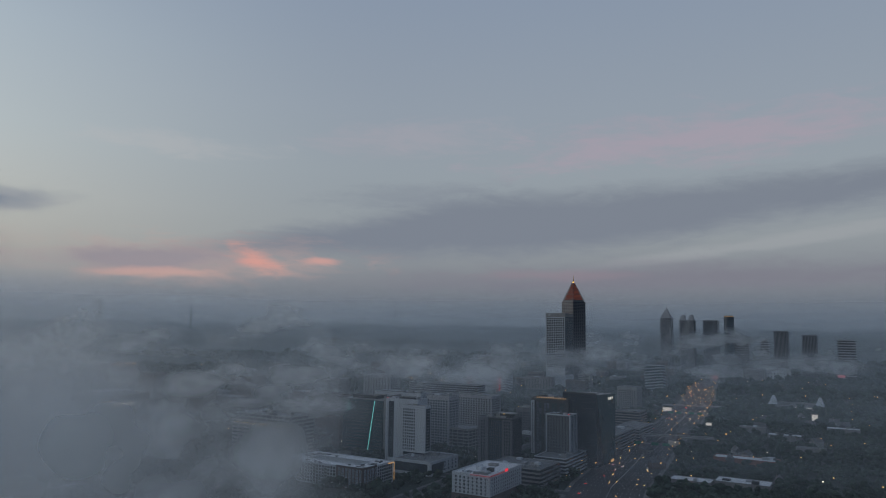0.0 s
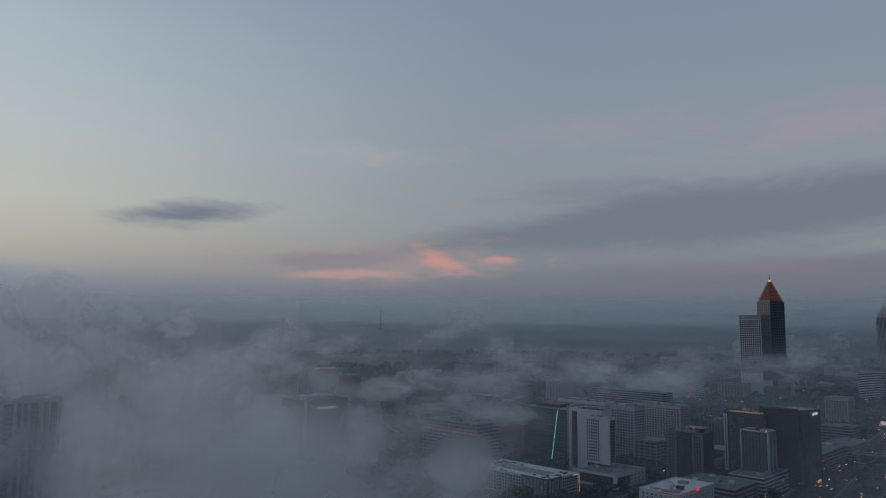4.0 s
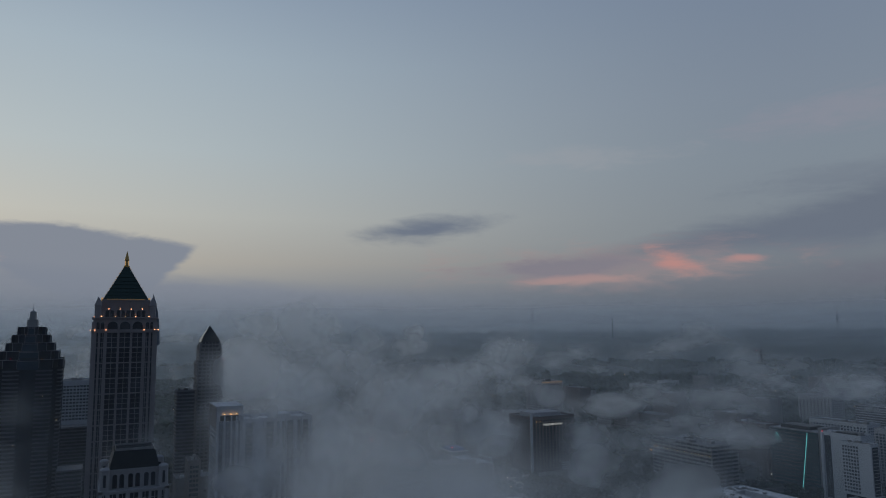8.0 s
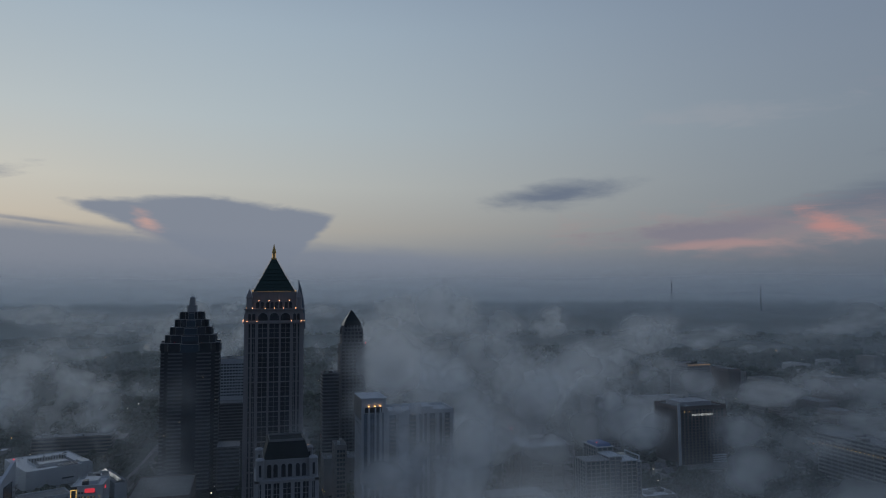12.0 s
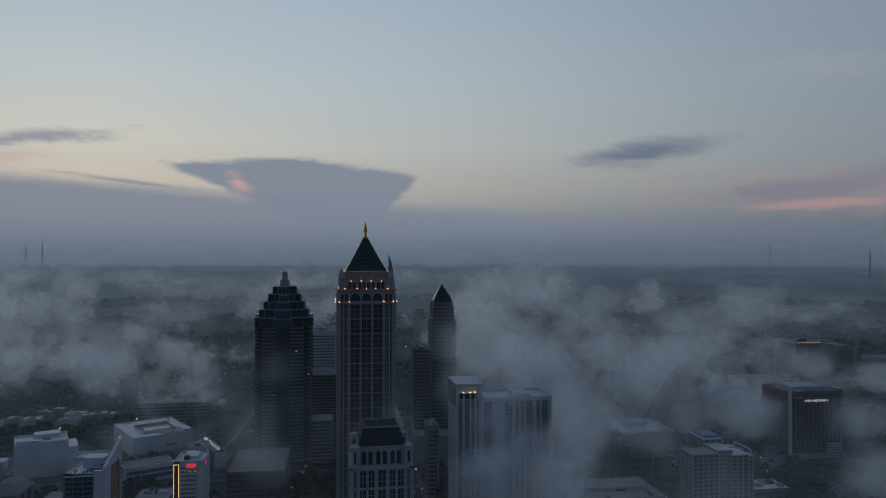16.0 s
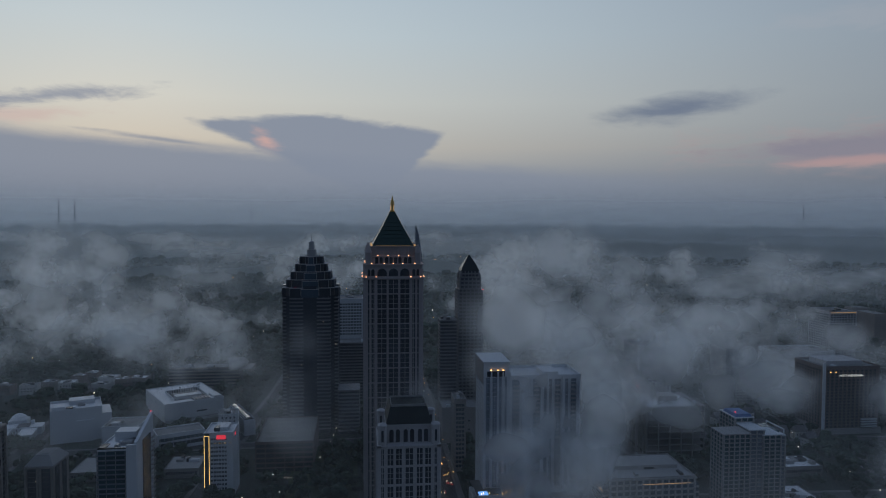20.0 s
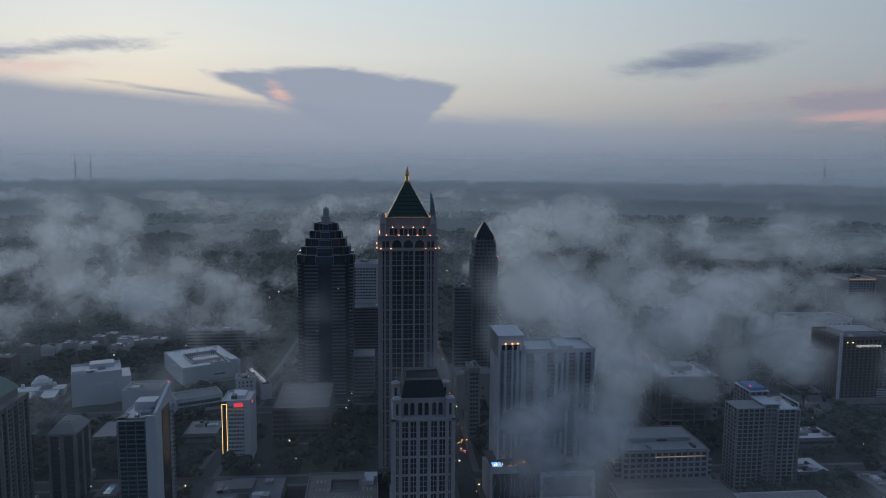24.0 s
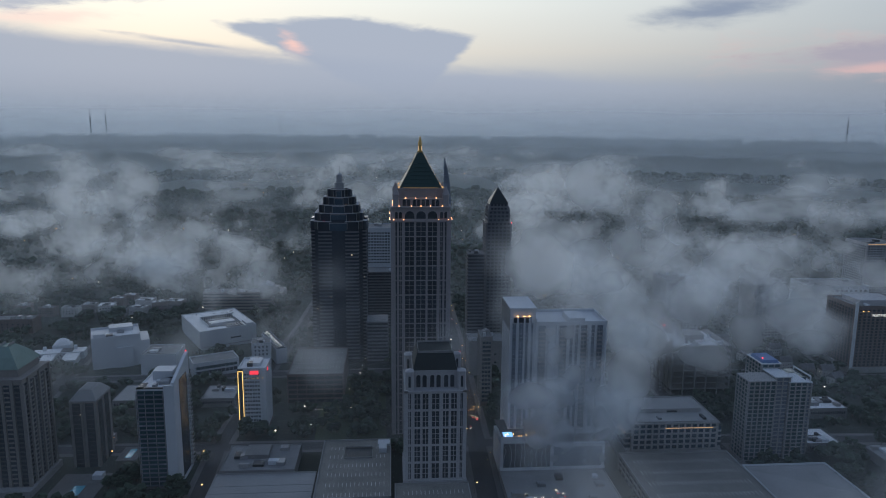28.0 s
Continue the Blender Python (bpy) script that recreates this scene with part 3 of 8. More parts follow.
def pier_sides(t, w, d, z0, z1, rows, bays, pier, wall, glass, proud=0.7, band=0.9, sides="WSN", at=(0, 0), far_sides="E", thick=()):
    """Stone piers and bands before a glass body, with a pair of panes in every field."""
    x, y = at
    step = (z1 - z0) / rows
    part("glazing_core", [(x - w / 2, y - d / 2, z0, x + w / 2, y + d / 2, z1)], glass, t)
    ring_me = boxes_mesh("band", [(-w / 2 - proud, -d / 2 - proud, 0, w / 2 + proud, -d / 2, band), (-w / 2 - proud, d / 2, 0, w / 2 + proud, d / 2 + proud, band),
                                  (-w / 2 - proud, -d / 2, 0, -w / 2, d / 2, band), (w / 2, -d / 2, 0, w / 2 + proud, d / 2, band)], wall)
    for k in range(rows + 1):
        place("band", ring_me, t, (x, y, z0 + k * step - band / 2))
    for side in sides + far_sides:
        run = d if side in "WE" else w
        edges = [-run / 2 + run * sum(bays[:i]) / sum(bays) for i in range(len(bays) + 1)]
        for i, e in enumerate(edges):
            pw = pier * (1.5 if i in thick else 1.0)
            me = boxes_mesh("pier", [(-proud - 0.25, -pw / 2, z0, 0, pw / 2, z1 + band), (-proud - 0.45, -pw / 5, z0, -proud - 0.25, pw / 5, z1 + band)], wall)
            px, py = {"W": (-w / 2, e), "E": (w / 2, e), "S": (e, -d / 2), "N": (e, d / 2)}[side]
            place("pier", me, t, (x + px, y + py, 0), radians(SIDES[side]))
        if side in far_sides:
            continue
        for i in range(len(bays)):
            mid, span = (edges[i] + edges[i + 1]) / 2, edges[i + 1] - edges[i] - pier
            key = ("field", round(span, 2), round(step, 2), glass.name)
            if key not in WINDOW_MESHES:
                hw, hh = span / 2 - 0.05, step - band - 0.1
                bx = [(-0.12, -hw, 0, 0, -0.2, hh), (-0.12, 0.2, 0, 0, hw, hh)]
                bars = [(-0.3, -0.2, 0, 0, 0.2, hh)] + [(-0.22, -hw, hh * q / 3 - 0.16, 0, hw, hh * q / 3 + 0.16) for q in (1, 2)]
                me = boxes_mesh("window", bx + bars, glass)
                me.materials.append(wall)
                for j, p in enumerate(me.polygons):
                    p.material_index = 0 if j < 12 else 1
                WINDOW_MESHES[key] = me
            for k in range(rows):
                px, py = {"W": (-w / 2, mid), "E": (w / 2, mid), "S": (mid, -d / 2), "N": (mid, d / 2)}[side]
                place("window", WINDOW_MESHES[key], t, (x + px, y + py, z0 + k * step + band / 2 + 0.05), radians(SIDES[side]))


def arch_mesh(w, h, glass, rim):
    """A round-headed window proud of its wall, looking to -x."""
    k = 8
    head = [(-w / 2 * math.cos(math.pi * i / k), h - w / 2 + w / 2 * math.sin(math.pi * i / k)) for i in range(k + 1)]
    out_ = [(-w / 2, 0.0)] + head + [(w / 2, 0.0)]
    big = [(-w / 2 - 0.35, -0.2)] + [(p * (1 + 0.7 / w), h - w / 2 + (q - h + w / 2) * (1 + 0.7 / w)) for p, q in head] + [(w / 2 + 0.35, -0.2)]
    n = len(out_)
    v = [(-0.15, a, b) for a, b in out_] + [(-0.4, a, b) for a, b in out_] + [(-0.4, a, b) for a, b in big] + [(0.0, a, b) for a, b in big]
    f = [tuple(range(n))[::-1]]
    for q in (0, 1, 2):
        f += [(q * n + i, q * n + i + 1, (q + 1) * n + i + 1, (q + 1) * n + i) for i in range(n - 1)]
    me = bpy.data.meshes.new("arched_window")
    me.from_pydata(v, [], f)
    me.materials.append(glass)
    me.materials.append(rim)
    for j, p in enumerate(me.polygons):
        p.material_index = 0 if j == 0 else 1
    return me


def on_sides(name, me, t, w, d, z, offs, sides="WSNE"):
    for side in sides:
        for e in offs:
            px, py = {"W": (-w / 2, e), "E": (w / 2, e), "S": (e, -d / 2), "N": (e, d / 2)}[side]
            place(name, me, t, (px, py, z), radians(SIDES[side]))


def crowned_tower():
    """The tall stone tower with the dark copper pyramid."""
    t = thing("office_tower", "tall rose-granite office tower with dark copper pyramid and lit crown", "skyscraper", 0, 1.5)
    w = 46.0
    pier_sides(t, w, w, 0, 182, 15, [0.5, 0.5, 1.08, 1.08, 1.08, 0.5, 0.5], 1.7, STONE_PINK, GLASS_DARK, thick=(2, 5))
    # chamfered corner bays
    for sx in (-1, 1):
        for sy in (-1, 1):
            part("corner_pier", [(sx * 22.6 - 1.7, sy * 22.6 - 1.7, 0, sx * 22.6 + 1.7, sy * 22.6 + 1.7, 190)], STONE_PINK, t)
    # upper storeys with arched heads
    part("cornice", [(-25, -25, 182, 25, 25, 183.5), (-24.6, -24.6, 193, 24.6, 24.6, 194.2)], STONE_PINK, t)
    part("upper_storey", [(-23.4, -23.4, 183.5, 23.4, 23.4, 193)], STONE_PINK, t)
    big_arch = arch_mesh(7.6, 6.2, GLASS_DARK, STONE_PINK)
    on_sides("arched_window", big_arch, t, 46.8, 46.8, 184.4, (-9.2, 0, 9.2))
    small_arch = arch_mesh(2.6, 5.4, GLASS_DARK, STONE_PINK)
    on_sides("arched_window", small_arch, t, 46.8, 46.8, 184.6, (-20, -16.6, 16.6, 20))
    part("loggia", [(-20.5, -20.5, 194.2, 20.5, 20.5, 200.0), (-21.2, -21.2, 199.6, 21.2, 21.2, 200.4)], STONE_PINK, t)
    on_sides("arched_window", small_arch, t, 41.0, 41.0, 194.4, (-13.5, -9.9, -5.4, -1.8, 1.8, 5.4, 9.9, 13.5))
    part("crown_block", [(-17.3, -17.3, 200.4, 17.3, 17.3, 208.0), (-18.0, -18.0, 207.6, 18.0, 18.0, 208.6), (-17.9, -17.9, 200.4, 17.9, 17.9, 201.2)], STONE_PINK, t)
    fin = boxes_mesh("buttress", [(-1.4, -0.8, 0, 0, 0.8, 5.6), (-0.9, -0.5, 5.6, 0, 0.5, 6.8)], STONE_PINK)
    on_sides("buttress", fin, t, 34.6, 34.6, 200.4, (-12.5, -4.2, 4.2, 12.5))
    for sx in (-1, 1):
        for sy in (-1, 1):
            me = solid("turret", [ring(2.6, 2.6, 194, 0.8, sx * 20.2, sy * 20.2), ring(2.4, 2.4, 203, 0.8, sx * 20.2, sy * 20.2), ring(2.9, 2.9, 203.2, 0.9, sx * 20.2, sy * 20.2),
                                  ring(2.7, 2.7, 204.2, 0.8, sx * 20.2, sy * 20.2), ring(0.25, 0.25, 210.5, 0.08, sx * 20.2, sy * 20.2)], STONE_PINK)
            place("turret", me, t)
    place("pyramid_roof", solid("pyramid_roof", [ring(17.2, 17.2, 208.6), ring(9.4, 9.4, 222.6), ring(1.9, 1.9, 237.0)], COPPER_DARK), t, label="dark green copper pyramid roof")
    for q in range(1, 9):
        k = q / 9
        h = 17.2 * (1 - k) + 1.9 * k + 0.12
        part("roof_seam", [(-h, -h, 208.6 + 28.4 * k, h, h, 208.6 + 28.4 * k + 0.18)], COPPER_DARK, t)
    place("lantern", solid("lantern", [ring(2.3, 2.3, 236.6, 0.7), ring(2.3, 2.3, 237.6, 0.7), ring(1.4, 1.4, 238, 0.4), ring(1.3, 1.3, 242.2, 0.4), ring(1.9, 1.9, 242.6, 0.5), ring(1.7, 1.7, 243.4, 0.5), ring(0.1, 0.1, 250.2, 0.03)], GOLD), t, label="gilded lantern and spire")
    for a in range(4):
        ang = a * math.pi / 2 + math.pi / 4
        part("lantern_light", [(1.75 * math.cos(ang) - 0.3, 1.75 * math.sin(ang) - 0.3, 238.2, 1.75 * math.cos(ang) + 0.3, 1.75 * math.sin(ang) + 0.3, 241.8)], LAMP_SOFT, t)
    part("beacon", [(-0.9, -0.9, 243.5, 0.9, 0.9, 244.3)], LAMP_RED_SIGN, t)
    bulb = boxes_mesh("bulb", [(-0.18, -0.18, -0.18, 0.18, 0.18, 0.18)], BULB)
    for sx in (-1, 1):
        for sy in (-1, 1):
            for q in range(1, 22):
                k = q / 22
                h = 17.2 * (1 - k) + 1.9 * k + 0.3
                place("bulb", bulb, t, (sx * h, sy * h, 208.8 + 28.4 * k))
            part("corner_light", [(sx * 17.6 - 0.7, sy * 17.6 - 0.7, 208.6, sx * 17.6 + 0.7, sy * 17.6 + 0.7, 210.0)], LAMP_SOFT, t)
    up = boxes_mesh("uplight", [(-1.0, -0.35, 0, -0.5, 0.35, 0.6)], UPLIGHT)
    on_sides("uplight", up, t, 38.2, 38.2, 200.5, (-12.5, -4.2, 4.2, 12.5), "WSN")
    on_sides("uplight", up, t, 44.0, 44.0, 194.3, (-17.5, -7.5, 0.0, 7.5, 17.5), "WSN")
    on_sides("uplight", up, t, 49.0, 49.0, 183.6, (-22, -14.0, 14.0, 22), "WSN")
    strip_l = boxes_mesh("cornice_light", [(-0.3, -14, 0, 0, 14, 0.2)], BULB)
    on_sides("cornice_light", strip_l, t, 36.2, 36.2, 208.7, (0,), "WSN")
    return t


def lesser_tower():
    """The shorter tower in the same stone, with a dark mansard."""
    t = thing("office_tower", "grey-stone office tower with arched top windows and dark mansard roof", "office building", -102, -4.8)
    w, d = 41.0, 41.0
    pier_sides(t, w, d, 11, 76, 5, [0.55, 0.75, 0.75, 0.95, 0.75, 0.75, 0.55], 1.7, STONE_GREY, GLASS_DARK, 0.6, 1.5, thick=(1, 3, 4, 6))
    for sx in (-1, 1):
        for sy in (-1, 1):
            part("corner_pier", [(sx * 20.4 - 1.4, sy * 20.4 - 1.4, 8, sx * 20.4 + 1.4, sy * 20.4 + 1.4, 78)], STONE_GREY, t)
    part("base", [(-22.5, -22.5, 0, 22.5, 22.5, 11)], STONE_GREY, t)
    part("upper_storey", [(-15.4, -15.4, 76, 15.4, 15.4, 89.5), (-21.8, -21.8, 76, 21.8, 21.8, 77.4), (-16.0, -16.0, 88.9, 16.0, 16.0, 90.3)], STONE_GREY, t)
    on_sides("arched_window", arch_mesh(2.9, 9.0, GLASS_DARK, STONE_GREY), t, 30.8, 30.8, 78.0, (-11.9, -7.6, -2.2, 2.2, 7.6, 11.9))
    place("mansard", solid("mansard", [ring(15.6, 15.6, 90.3), ring(14.6, 14.6, 95), ring(12.9, 12.9, 101.4), ring(12.9, 12.9, 101.8)], ROOF_DARK), t, label="dark metal mansard roof")
    part("roof_rail", [(-12, -12, 101.8, 12, -11.7, 103.4), (-12, 11.7, 101.8, 12, 12, 103.4), (-12, -12, 101.8, -11.7, 12, 103.4), (11.7, -12, 101.8, 12, 12, 103.4)], STEEL, t)
    part("roof_deck", [(-11.6, -11.6, 101.8, 11.6, 11.6, 102.1)], ROOF_DARK, t)
    for sx in (-1, 1):
        for sy in (-1, 1):
            me = solid("corner_turret", [ring(2.9, 2.9, 77.4, 0.9, sx * 18.2, sy * 18.2), ring(2.9, 2.9, 90, 0.9, sx * 18.2, sy * 18.2), ring(3.1, 3.1, 90.3, 1.0, sx * 18.2, sy * 18.2), ring(3.0, 3.0, 91.2, 0.9, sx * 18.2, sy * 18.2), ring(1.4, 1.4, 92.4, 0.4, sx * 18.2, sy * 18.2)], STONE_GREY)
            place("corner_turret", me, t)
            slot = boxes_mesh("turret_window", [(-0.12, -0.8, 80, 0, 0.8, 88)], GLASS_DARK)
            place("turret_window", slot, t, (sx * 18.2 - 2.9, sy * 18.2, 0))
    lobby = window_mesh(3.2, 3.0, STONE_GREY, GLASS_DARK)
    on_sides("window", lobby, t, 45, 45, 6.4, (-17, -10, -3.5, 3.5, 10, 17), "WSN")
    return t


def stepped_tower():
    """The dark tower whose top climbs in steps."""
    t = thing("office_tower", "dark granite and glass tower stepping up to a steel spire", "skyscraper", 192, 81.5)
    hx = 29.5
    # notched shaft with ribbon windows
    for bx, by in ((hx, hx - 8.5), (hx - 8.5, hx), (hx - 4.2, hx - 4.2)):
        part("glazing", [(-bx, -by, 0, bx, by, 152)], GLASS_DARK, t)
    nb, bh = 38, 1.6
    for k in range(nb):
        z = 4 + k * 3.9
        for bx, by in ((hx, hx - 8.5), (hx - 8.5, hx)):
            me_key = ("sp", bx, by)
            if me_key not in WINDOW_MESHES:
                g = 0.4
                WINDOW_MESHES[me_key] = boxes_mesh("spandrel", [(-bx - g, -by - g, 0, bx + g, -by, bh), (-bx - g, by, 0, bx + g, by + g, bh), (-bx - g, -by, 0, -bx, by, bh), (bx, -by, 0, bx + g, by, bh)], STONE_DARK)
            place("spandrel", WINDOW_MESHES[me_key], t, (0, 0, z))
    # smooth dark prow on the corners between the ribbons
    part("prow", [(-hx - 0.9, -7, 0, hx + 0.9, 7, 158), (-7, -hx - 0.9, 0, 7, hx + 0.9, 158)], GLASS_DARK, t)
    levels = [(30.0, 148, 156), (25.6, 156, 164.4), (21.2, 164.4, 172.6), (16.8, 172.6, 180.6), (12.4, 180.6, 188.6)]
    for i, (h, z0, z1) in enumerate(levels):
        n = 6.4 if i else 8.5
        for bx, by in ((h, h - n), (h - n, h), (h - n / 2, h - n / 2)):
            part("step", [(-bx, -by, z0, bx, by, z1)], STEEL_DARK if bx == by else GLASS_DARK, t)
            part("step_coping", [(-bx - 0.25, -by - 0.25, z1, bx + 0.25, by + 0.25, z1 + 0.35)], STONE_GREY, t)
        # glass bays standing proud of every step, with pale edges
        q = (h - n) * 0.42
        part("bay", [(-h - 1.3, -q, z0 - 1.5, -h, q, z1 - 1.2)], GLASS_BLUE, t)
        part("bay", [(-q, -h - 1.3, z0 - 1.5, q, -h, z1 - 1.2)], GLASS_BLUE, t)
        part("bay_coping", [(-h - 1.5, -q - 0.2, z1 - 1.2, -h, q + 0.2, z1 - 0.85)], STONE_GREY, t)
        m = boxes_mesh("step_pier", [(-0.4, -0.22, z0, 0, 0.22, z1)], STEEL)
        on_sides("step_pier", m, t, 2 * h, 2 * h, 0, [o for o in (-(h - n), -q - 0.4, q + 0.4, h - n)], "WSN")
        lamp = boxes_mesh("step_light", [(-0.5, -0.3, 0, -0.1, 0.3, 0.4)], LAMP_SOFT)
        if i:
            on_sides("step_light", lamp, t, 2 * h + 1, 2 * h + 1, z0 + 0.4, ((-0.45 if i % 2 else 0.4) * h,), "W")
    place("spire_base", solid("spire_base", [ring(5.2, 5.2, 188.6, 1.2), ring(5.0, 5.0, 196, 1.2), ring(3.2, 3.2, 196.4, 0.8), ring(2.9, 2.9, 204.4, 0.8), ring(1.5, 1.5, 205, 0.4), ring(0.3, 0.3, 206, 0.08), ring(0.15, 0.15, 214, 0.03)], STEEL), t, label="ribbed steel spire")
    for x, y in ((-29.8, 15),):
        part("beacon", [(x - 0.5, y - 0.3, 157, x, y + 0.3, 157.6)], LAMP_RED_SIGN, t)
    for k in range(12):
        part("wing_spandrel", [(-35.6, -52.6, 3 + k * 3.9, -6, -29, 4.7 + k * 3.9)], STONE_DARK, t)
    part("wing_glazing", [(-35, -52, 0, -6, -29.9, 47)], GLASS_DARK, t)
    for y, z in ((-14, 120), (9, 74), (23.5, 61), (-27, 96)):
        part("lit_window", [(-30.1, y - 0.35, z, -29.9, y + 0.35, z + 0.8)], WINDOW_GLOW, t)
    return t


def pointed_tower():
    """The slim dark hotel tower with a pointed roof."""
    t = thing("hotel_tower", "slim dark granite hotel tower with pointed copper roof", "skyscraper", 208, -96)
    banded(t, 28, 28, 0, 150, 4.1, 1.9, STONE_DARK, GLASS_DARK, posts=4.2, post_w=1.3)
    banded(t, 24, 24, 150, 163, 4.3, 1.9, STONE_DARK, GLASS_DARK, posts=4.2, post_w=1.2)
    banded(t, 20, 20, 163, 171, 4.0, 1.8, STONE_DARK, GLASS_DARK, posts=4.0, post_w=1.0)
    place("pointed_roof", solid("pointed_roof", [ring(10.6, 10.6, 171), ring(8.6, 8.6, 176), ring(0.3, 0.3, 189.5)], ROOF_DARK), t, label="dark pointed copper roof")
    for sx in (-1, 1):
        for sy in (-1, 1):
            place("corner_cap", solid("corner_cap", [ring(1.6, 1.6, 163, 0, sx * 10.6, sy * 10.6), ring(1.4, 1.4, 167, 0, sx * 10.6, sy * 10.6), ring(0.1, 0.1, 169.5, 0, sx * 10.6, sy * 10.6)], STONE_DARK), t)
    part("beacon", [(-14.6, -14.6, 150, -13.9, -13.9, 150.8)], LAMP_RED, t)
    return t


def finned_tower():
    """The glass tower behind, of which the tall sail fin shows."""
    t = thing("office_tower", "blue glass office tower with tall curved steel sail fin", "skyscraper", 196, -20)
    banded(t, 34, 34, 0, 172, 4.0, 0.8, STEEL, GLASS_BLUE, proud=0.2)
    prof = [(5.2, 168), (5.0, 180), (4.4, 192), (3.4, 204), (2.2, 214), (0.8, 221), (0.15, 224)]
    v = []
    for w2, z in prof:
        v += [(-8, -12.5 - 1.6 * w2, z), (-7.4, -12.5 - 1.6 * w2, z), (-7.4, -12.5, z), (-8, -12.5, z)]
    k = len(prof)
    f = [(4 * i + j, 4 * i + (j + 1) % 4, 4 * i + 4 + (j + 1) % 4, 4 * i + 4 + j) for i in range(k - 1) for j in range(4)]
    me = bpy.data.meshes.new("sail_fin")
    me.from_pydata(v, [], f)
    me.materials.append(GLASS_PALE)
    place("sail_fin", me, t, label="tall curved steel fin")
    for w2, z in prof[:-1]:
        part("fin_rib", [(-8.2, -12.7 - 1.6 * w2, z, -7.2, -12.3, z + 0.4)], STEEL, t)
    part("roof", [(-17.2, -17.2, 172, 17.2, 17.2, 173)], STEEL, t)


finned_tower()
crowned_tower()
lesser_tower()
stepped_tower()
pointed_tower()


def white_slab_tower():
    """The white apartment slab half hidden in fog, on a podium with a patterned screen."""
    t = thing("apartment_tower", "white residential slab tower with vertical window strips", "apartment tower", -64, -100)
    w = 36.0
    # local y: +37 at the left end, -37 at the right end
    part("wall", [(-18, 17, 0, 18, 37, 117), (-18, -37, 0, 18, 17, 112)], WHITE, t)
    part("penthouse", [(-17.8, 17.5, 117, 18, 36.9, 124), (-18.4, 16.9, 124, 18.3, 37.4, 124.8)], WHITE, t)
    part("terrace_recess", [(-18.15, 21, 113.5, -17.9, 34.5, 117.6)], GLASS_DARK, t)
    part("end_screen", [(-17.6, 37, 108, 17.6, 37.4, 124)], STEEL, t)
    part("roof_parapet", [(-18.3, -37.3, 112, 18.3, -36.6, 114.2), (-18.3, -37.3, 112, -17.7, 17, 114.2), (17.7, -37.3, 112, 18.3, 17, 114.2), (-18, -20, 112, 4, -8, 116.5)], WHITE, t)
    # dark glass strips between white fins, storey by storey
    strips = [(33.8, 2.6), (28.6, 3.2), (24.4, 1.8), (20.2, 1.4), (12.5, 5.5), (-3.5, 5.5), (-10.0, 2.0), (-14.0, 2.0), (-19.5, 4.6), (-26.5, 2.2), (-31.5, 4.8)]
    for y, ww in strips:
        top = 113 if y > 17 else 111
        n = int((top - 30) / 3.3)
        me = window_mesh(ww, 2.3, WHITE, GLASS_PALE, ww > 3, False)
        part("window_recess", [(-18.08, y - ww / 2 - 0.2, 30, -17.98, y + ww / 2 + 0.2, top)], GLASS_PALE, t)
        for k in range(n):
            place("window", me, t, (-18.08, y, 30.4 + k * 3.3))
    for y in (36.6, 31.2, 26.2, 22.3, 17.2, 7.5, 1.2, -6.8, -12.0, -16.3, -23.7, -28.9, -36.4):
        top = 117 if y > 17 else 112
        part("fin", [(-19.0, y - 0.55, 29, -18, y + 0.55, top)], WHITE, t)
    bal = boxes_mesh("balcony", [(-1.7, -2.4, 0, 0, 2.4, 0.25), (-1.7, -2.4, 0.25, -1.6, 2.4, 1.3), (-1.6, -2.4, 0.25, 0, -2.3, 1.3), (-1.6, 2.3, 0.25, 0, 2.4, 1.3)], STEEL)
    for y in (12.5, -3.5, -19.5, -31.5):
        for k in range(24):
            place("balcony", bal, t, (-18.1, y, 29.9 + k * 3.3))
    windows(t, 36, 74, "S", 6, 25, 30, 3.3, 2.6, 1.9, WHITE, GLASS_DARK, 2, singles=False)
    windows(t, 36, 74, "N", 6, 25, 30, 3.3, 2.6, 1.9, WHITE, GLASS_DARK, 2, singles=False)
    soft = boxes_mesh("terrace_light", [(-0.5, -0.5, 0, 0, 0.5, 0.4)], LAMP_WARM)
    for y in (22.5, 26.5, 31.5):
        place("terrace_light", soft, t, (-18.4, y, 118.4))
    for y in (14, 8, 3, -4):
        place("terrace_light", soft, t, (-17.6, y, 112.2))
    p = thing("podium", "white podium with a dark wave-patterned screen and a pool deck", "building", -98, -98)
    part("wall", [(-0.0, -36, 0, 34, 43, 24), (-3, 4, 0, 0, 43, 29)], WHITE, p)
    part("wing", [(-3, -36, 0, 0, 4, 25)], WHITE, p)
    part("screen_backing", [(-3.25, 5.5, 7, -3, 41, 26)], GLASS_DARK, p)
    part("side_panel", [(-3.22, -34, 7, -3, 3, 22.5)], GLASS_PALE, p)
    part("frame_sill", [(-3.8, -36.4, 4.6, -3, 43.4, 7)], WHITE, p)
    rng = random.Random(5)
